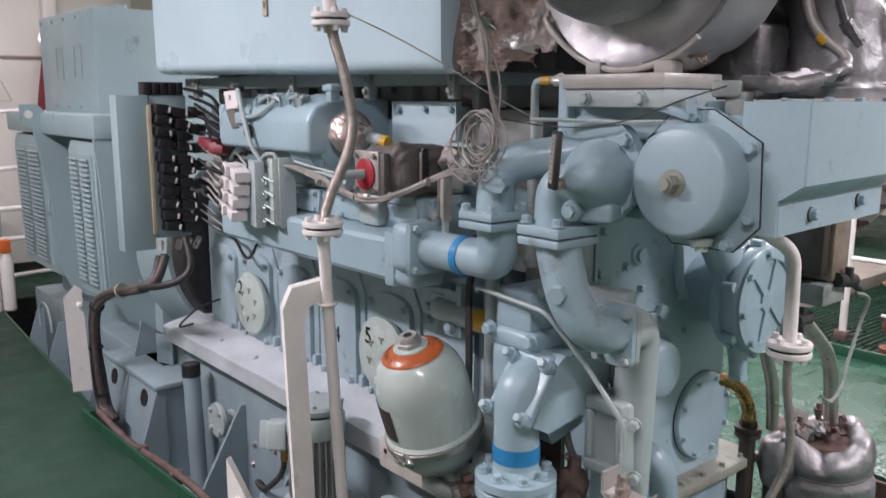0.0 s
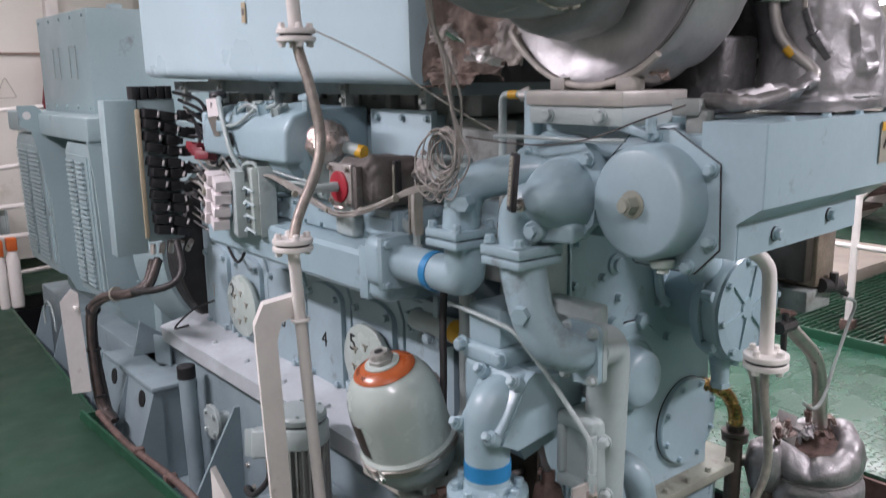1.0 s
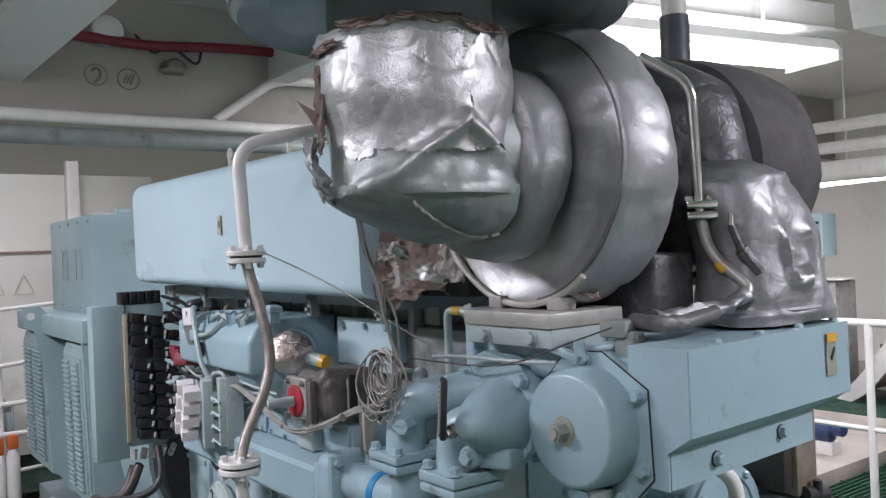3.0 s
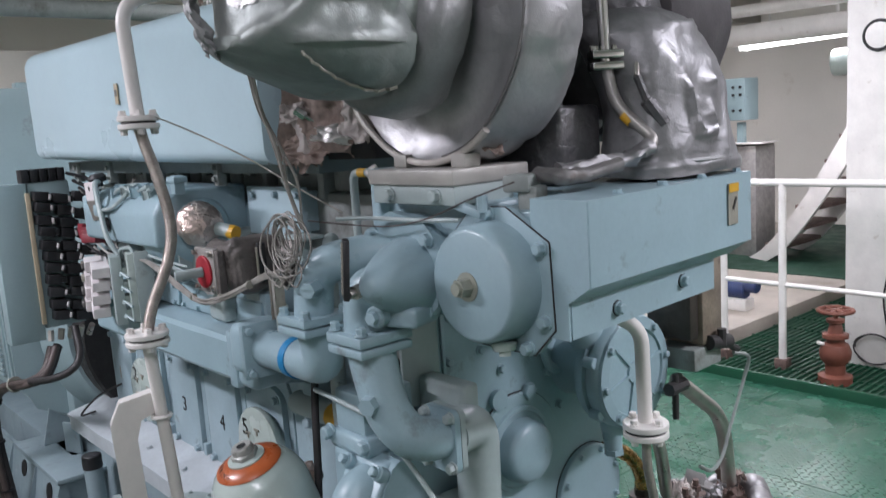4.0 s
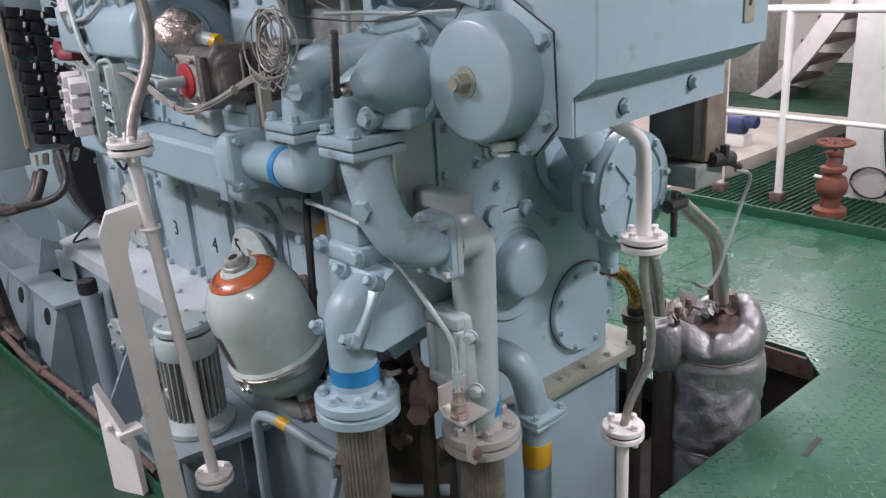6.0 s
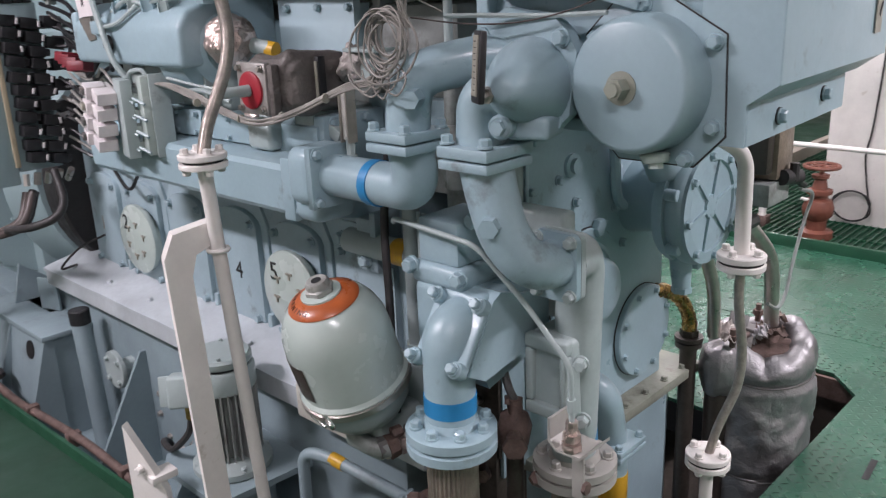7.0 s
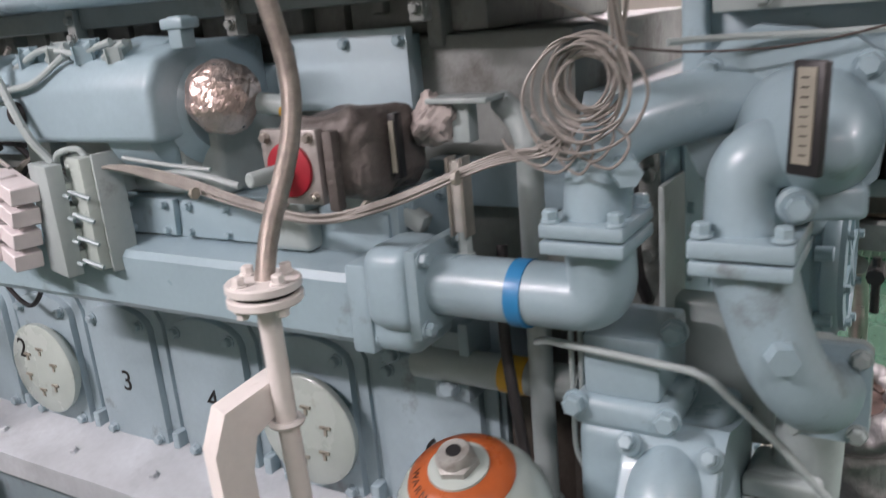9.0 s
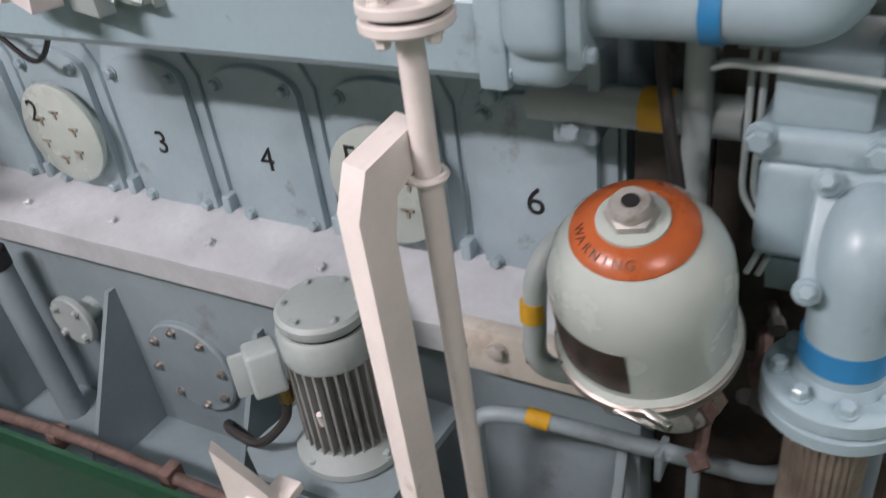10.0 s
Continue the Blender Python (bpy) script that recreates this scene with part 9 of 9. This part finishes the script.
def left_background():
    # pipes along the girder
    bm = bmesh.new()
    tube(bm, [(0.2, 4.85, 2.30), (4.5, 4.85, 2.30)], 0.035, 14)
    solo("overhead_pipe", bm, WHITE, "white pipe along the deck girder", "pipe", "pipes along the girder")
    bm = bmesh.new()
    tube(bm, [(0.2, 4.88, 2.20), (4.5, 4.88, 2.20)], 0.05, 16)
    solo("overhead_pipe", bm, PAINT_DIRTY, "grey-green lagged pipe along the deck girder", "pipe", "pipes along the girder")
    bm = bmesh.new()
    tube(bm, curve([(0.4, 4.93, 2.80), (1.6, 4.93, 2.77), (2.0, 4.93, 2.76), (2.6, 4.93, 2.80), (4.0, 4.93, 2.80)]), 0.03, 12)
    solo("fire_main", bm, RED_DARK, "dark red painted pipe under the deckhead", "pipe")
    bm = bmesh.new()
    tube(bm, rounded([(2.35, 4.9, 2.34), (2.75, 4.9, 2.62), (3.1, 4.9, 2.63)], 0.1, 6), 0.03, 12)
    solo("bent_pipe", bm, WHITE, "white bent pipe at the girder", "pipe")
    lampr = thing("junction_lamp", (2.1, 4.95, 2.66), "grey lamp fitting with loose black cables", "lamp")
    bm = bmesh.new()
    lathe(bm, (2.12, 4.95, 2.70), (0, 0, -1), [(0.03, 0), (0.07, 0.03), (0.085, 0.07), (0.06, 0.09)], 20)
    part("shade", bm, STEEL, lampr)
    bm = bmesh.new()
    tube(bm, curve([(1.9, 4.95, 2.82), (2.0, 4.93, 2.72), (2.1, 4.95, 2.78), (2.25, 4.93, 2.68), (2.3, 4.95, 2.80)]), 0.008, 6)
    part("cable", bm, RUBBER, lampr)
    bm = bmesh.new()
    lathe(bm, (1.75, 4.96, 2.82), (0, -1, 0), [(0.085, 0), (0.085, 0.03), (0.06, 0.05), (0.01, 0.055)], 24)
    solo("smoke_detector", bm, WHITE, "round white detector on the girder", "detector")
    for i, (x, z) in enumerate(((1.69, 2.575), (1.87, 2.565))):
        s = thing("round_sign", (x, 4.995, z - 0.06), "round cream sticker with a red-brown symbol", "sign", "stickers on the girder")
        bm = bmesh.new()
        lathe(bm, (x, 4.999, z), (0, -1, 0), [(0.065, 0), (0.065, 0.003)], 32)
        part("disc", bm, GIRDER, s)
        bm = bmesh.new()
        tube(bm, ring_of((x, 4.994, z), (0, -1, 0), 0.060, 28) + ring_of((x, 4.994, z), (0, -1, 0), 0.060, 28)[:2], 0.003, 6)
        part("rim", bm, SIGN_BROWN, s)
        bm = bmesh.new()
        if i == 0:
            tube(bm, curve([(x - 0.025, 4.993, z + 0.02), (x, 4.993, z + 0.04), (x + 0.025, 4.993, z + 0.015), (x + 0.01, 4.993, z - 0.03), (x - 0.01, 4.993, z - 0.045)]), 0.008, 6)
        else:
            for k in range(3):
                slab(bm, (x - 0.02 + 0.02 * k, 4.993, z), (0.012, 0.003, 0.05 + 0.01 * k), (0, 25, 0))
        part("symbol", bm, SIGN_BROWN, s)
    bm = bmesh.new()
    bx(bm, (0.6, 6.95, 0.1), (2.6, 7.0, 2.2), 0.004)
    solo("partition", bm, WALL, "off-white steel partition panel", "panel", kind="structure")
    bm = bmesh.new()
    bx(bm, (1.93, 6.86, 0.1), (2.02, 6.95, 2.3), 0.004)
    solo("stanchion", bm, WHITE, "white painted upright steel stanchion", "stanchion")
    bm = bmesh.new()
    bx(bm, (0.6, 6.93, 1.605), (1.95, 6.952, 1.622), 0.002)
    solo("ledge", bm, SIGN_BROWN, "dark joint along the partition", "trim", kind="structure")
    for x in (1.42, 1.62):
        bm = bmesh.new()
        tube(bm, rounded([(x - 0.07, 6.93, 1.30), (x, 6.93, 1.45), (x + 0.07, 6.93, 1.30), (x - 0.07, 6.93, 1.30)], 0.02, 4), 0.0028, 6)
        solo("triangle_mark", bm, FAINT, "faint grey triangular outline on the partition", "mark", "triangles on the partition")
    rl = thing("far_railing", (1.2, 6.4, 0), "white railing and grating beyond the alternator", "railing")
    for x in (0.7, 1.292, 1.336):
        bm = bmesh.new()
        cyl(bm, (x, 6.3, 0), (x, 6.3, 1.30), 0.018)
        part("post", bm, WHITE, rl)
    for z0, z1, r in ((1.21, 1.235, 0.014), (0.83, 0.865, 0.016), (0.587, 0.597, 0.018), (0.39, 0.392, 0.018), (0.126, 0.145, 0.014)):
        bm = bmesh.new()
        tube(bm, [(0.4, 6.27, z0 - (z1 - z0) * 2), (1.7, 6.27, z1 + (z1 - z0) * 0.5)], r, 10)
        part("rail", bm, WHITE, rl)
    for x0, x1, z in ((1.19, 1.31, 0.590), (1.22, 1.33, 0.133)):
        bm = bmesh.new()
        cyl(bm, (x0, 6.27, z), (x1, 6.27, z + 0.004), 0.0205, seg=14)
        part("yellow_sleeve", bm, YELLOW, rl, "yellow sleeve")
    tray = thing("drip_tray", (1.15, 6.5, 0.45), "green painted drip tray on a white stand", "tray")
    bm = bmesh.new()
    slab(bm, (1.02, 6.55, 0.50), (0.75, 0.42, 0.02), (8, 0, 0), 0.004)
    part("tray_bottom", bm, DECK_PLAIN, tray)
    bm = bmesh.new()
    bx(bm, (0.66, 6.33, 0.40), (1.40, 6.35, 0.53), 0.004)
    bx(bm, (1.40, 6.33, 0.40), (1.42, 6.76, 0.58), 0.004)
    part("tray_edge", bm, PAINT_GREEN, tray)
    for x in (0.72, 1.36):
        bm = bmesh.new()
        cyl(bm, (x, 6.45, 0.0), (x, 6.45, 0.47), 0.015, seg=10)
        part("leg", bm, WHITE, tray)
    for k, (x, r, top) in enumerate(((1.262, 0.030, 0.335), (1.335, 0.040, 0.365))):
        d = thing("white_bottle", (x, 5.9, 0), "white plastic bottle with an orange cap", "bottle", "bottles beyond the alternator")
        bm = bmesh.new()
        lathe(bm, (x, 5.9, 0), (0, 0, 1), [(r * 0.95, 0), (r, 0.008), (r, top - 0.05), (r * 0.7, top - 0.012), (r * 0.5, top)], 20)
        part("body", bm, WHITE, d)
        bm = bmesh.new()
        bx(bm, (x - r * 0.75, 5.9 - r * 0.75, top), (x + r * 0.75, 5.9 + r * 0.75, top + 0.085 + 0.02 * (1 - k)), 0.008)
        part("cap", bm, REDORANGE, d, "orange cap")
    bm = bmesh.new()
    bx(bm, (0.70, 6.0, 0.0), (1.30, 6.22, 0.20), 0.02, 3)
    bx(bm, (0.69, 5.99, 0.17), (1.31, 6.23, 0.205), 0.008)
    solo("white_crate", bm, WHITE, "white plastic crate on the green floor", "crate")
    # red panel and a bulkhead lamp behind the terminal box
    bm = bmesh.new()
    prism(bm, [V(1.83, 6.84, 1.20), V(1.93, 6.84, 1.20), V(1.945, 6.84, 1.66), V(1.905, 6.84, 1.66)], (0, 0.03, 0))
    solo("red_panel", bm, RED_DARK, "dark red tapering panel against the partition", "panel")
    lamp = thing("bulkhead_lamp", (1.93, 6.86, 1.70), "small round bulkhead lamp, switched on", "lamp")
    bm = bmesh.new()
    lathe(bm, (1.93, 6.86, 1.745), (0, -1, 0), [(0.055, 0), (0.055, 0.02), (0.045, 0.025)], 20)
    part("base", bm, WHITE, lamp)
    bm = bmesh.new()
    lathe(bm, (1.93, 6.835, 1.745), (0, -1, 0), [(0.042, 0), (0.040, 0.02), (0.028, 0.035), (0.01, 0.040)], 20)
    part("globe", bm, TUBE, lamp, "glowing glass globe")


left_background()
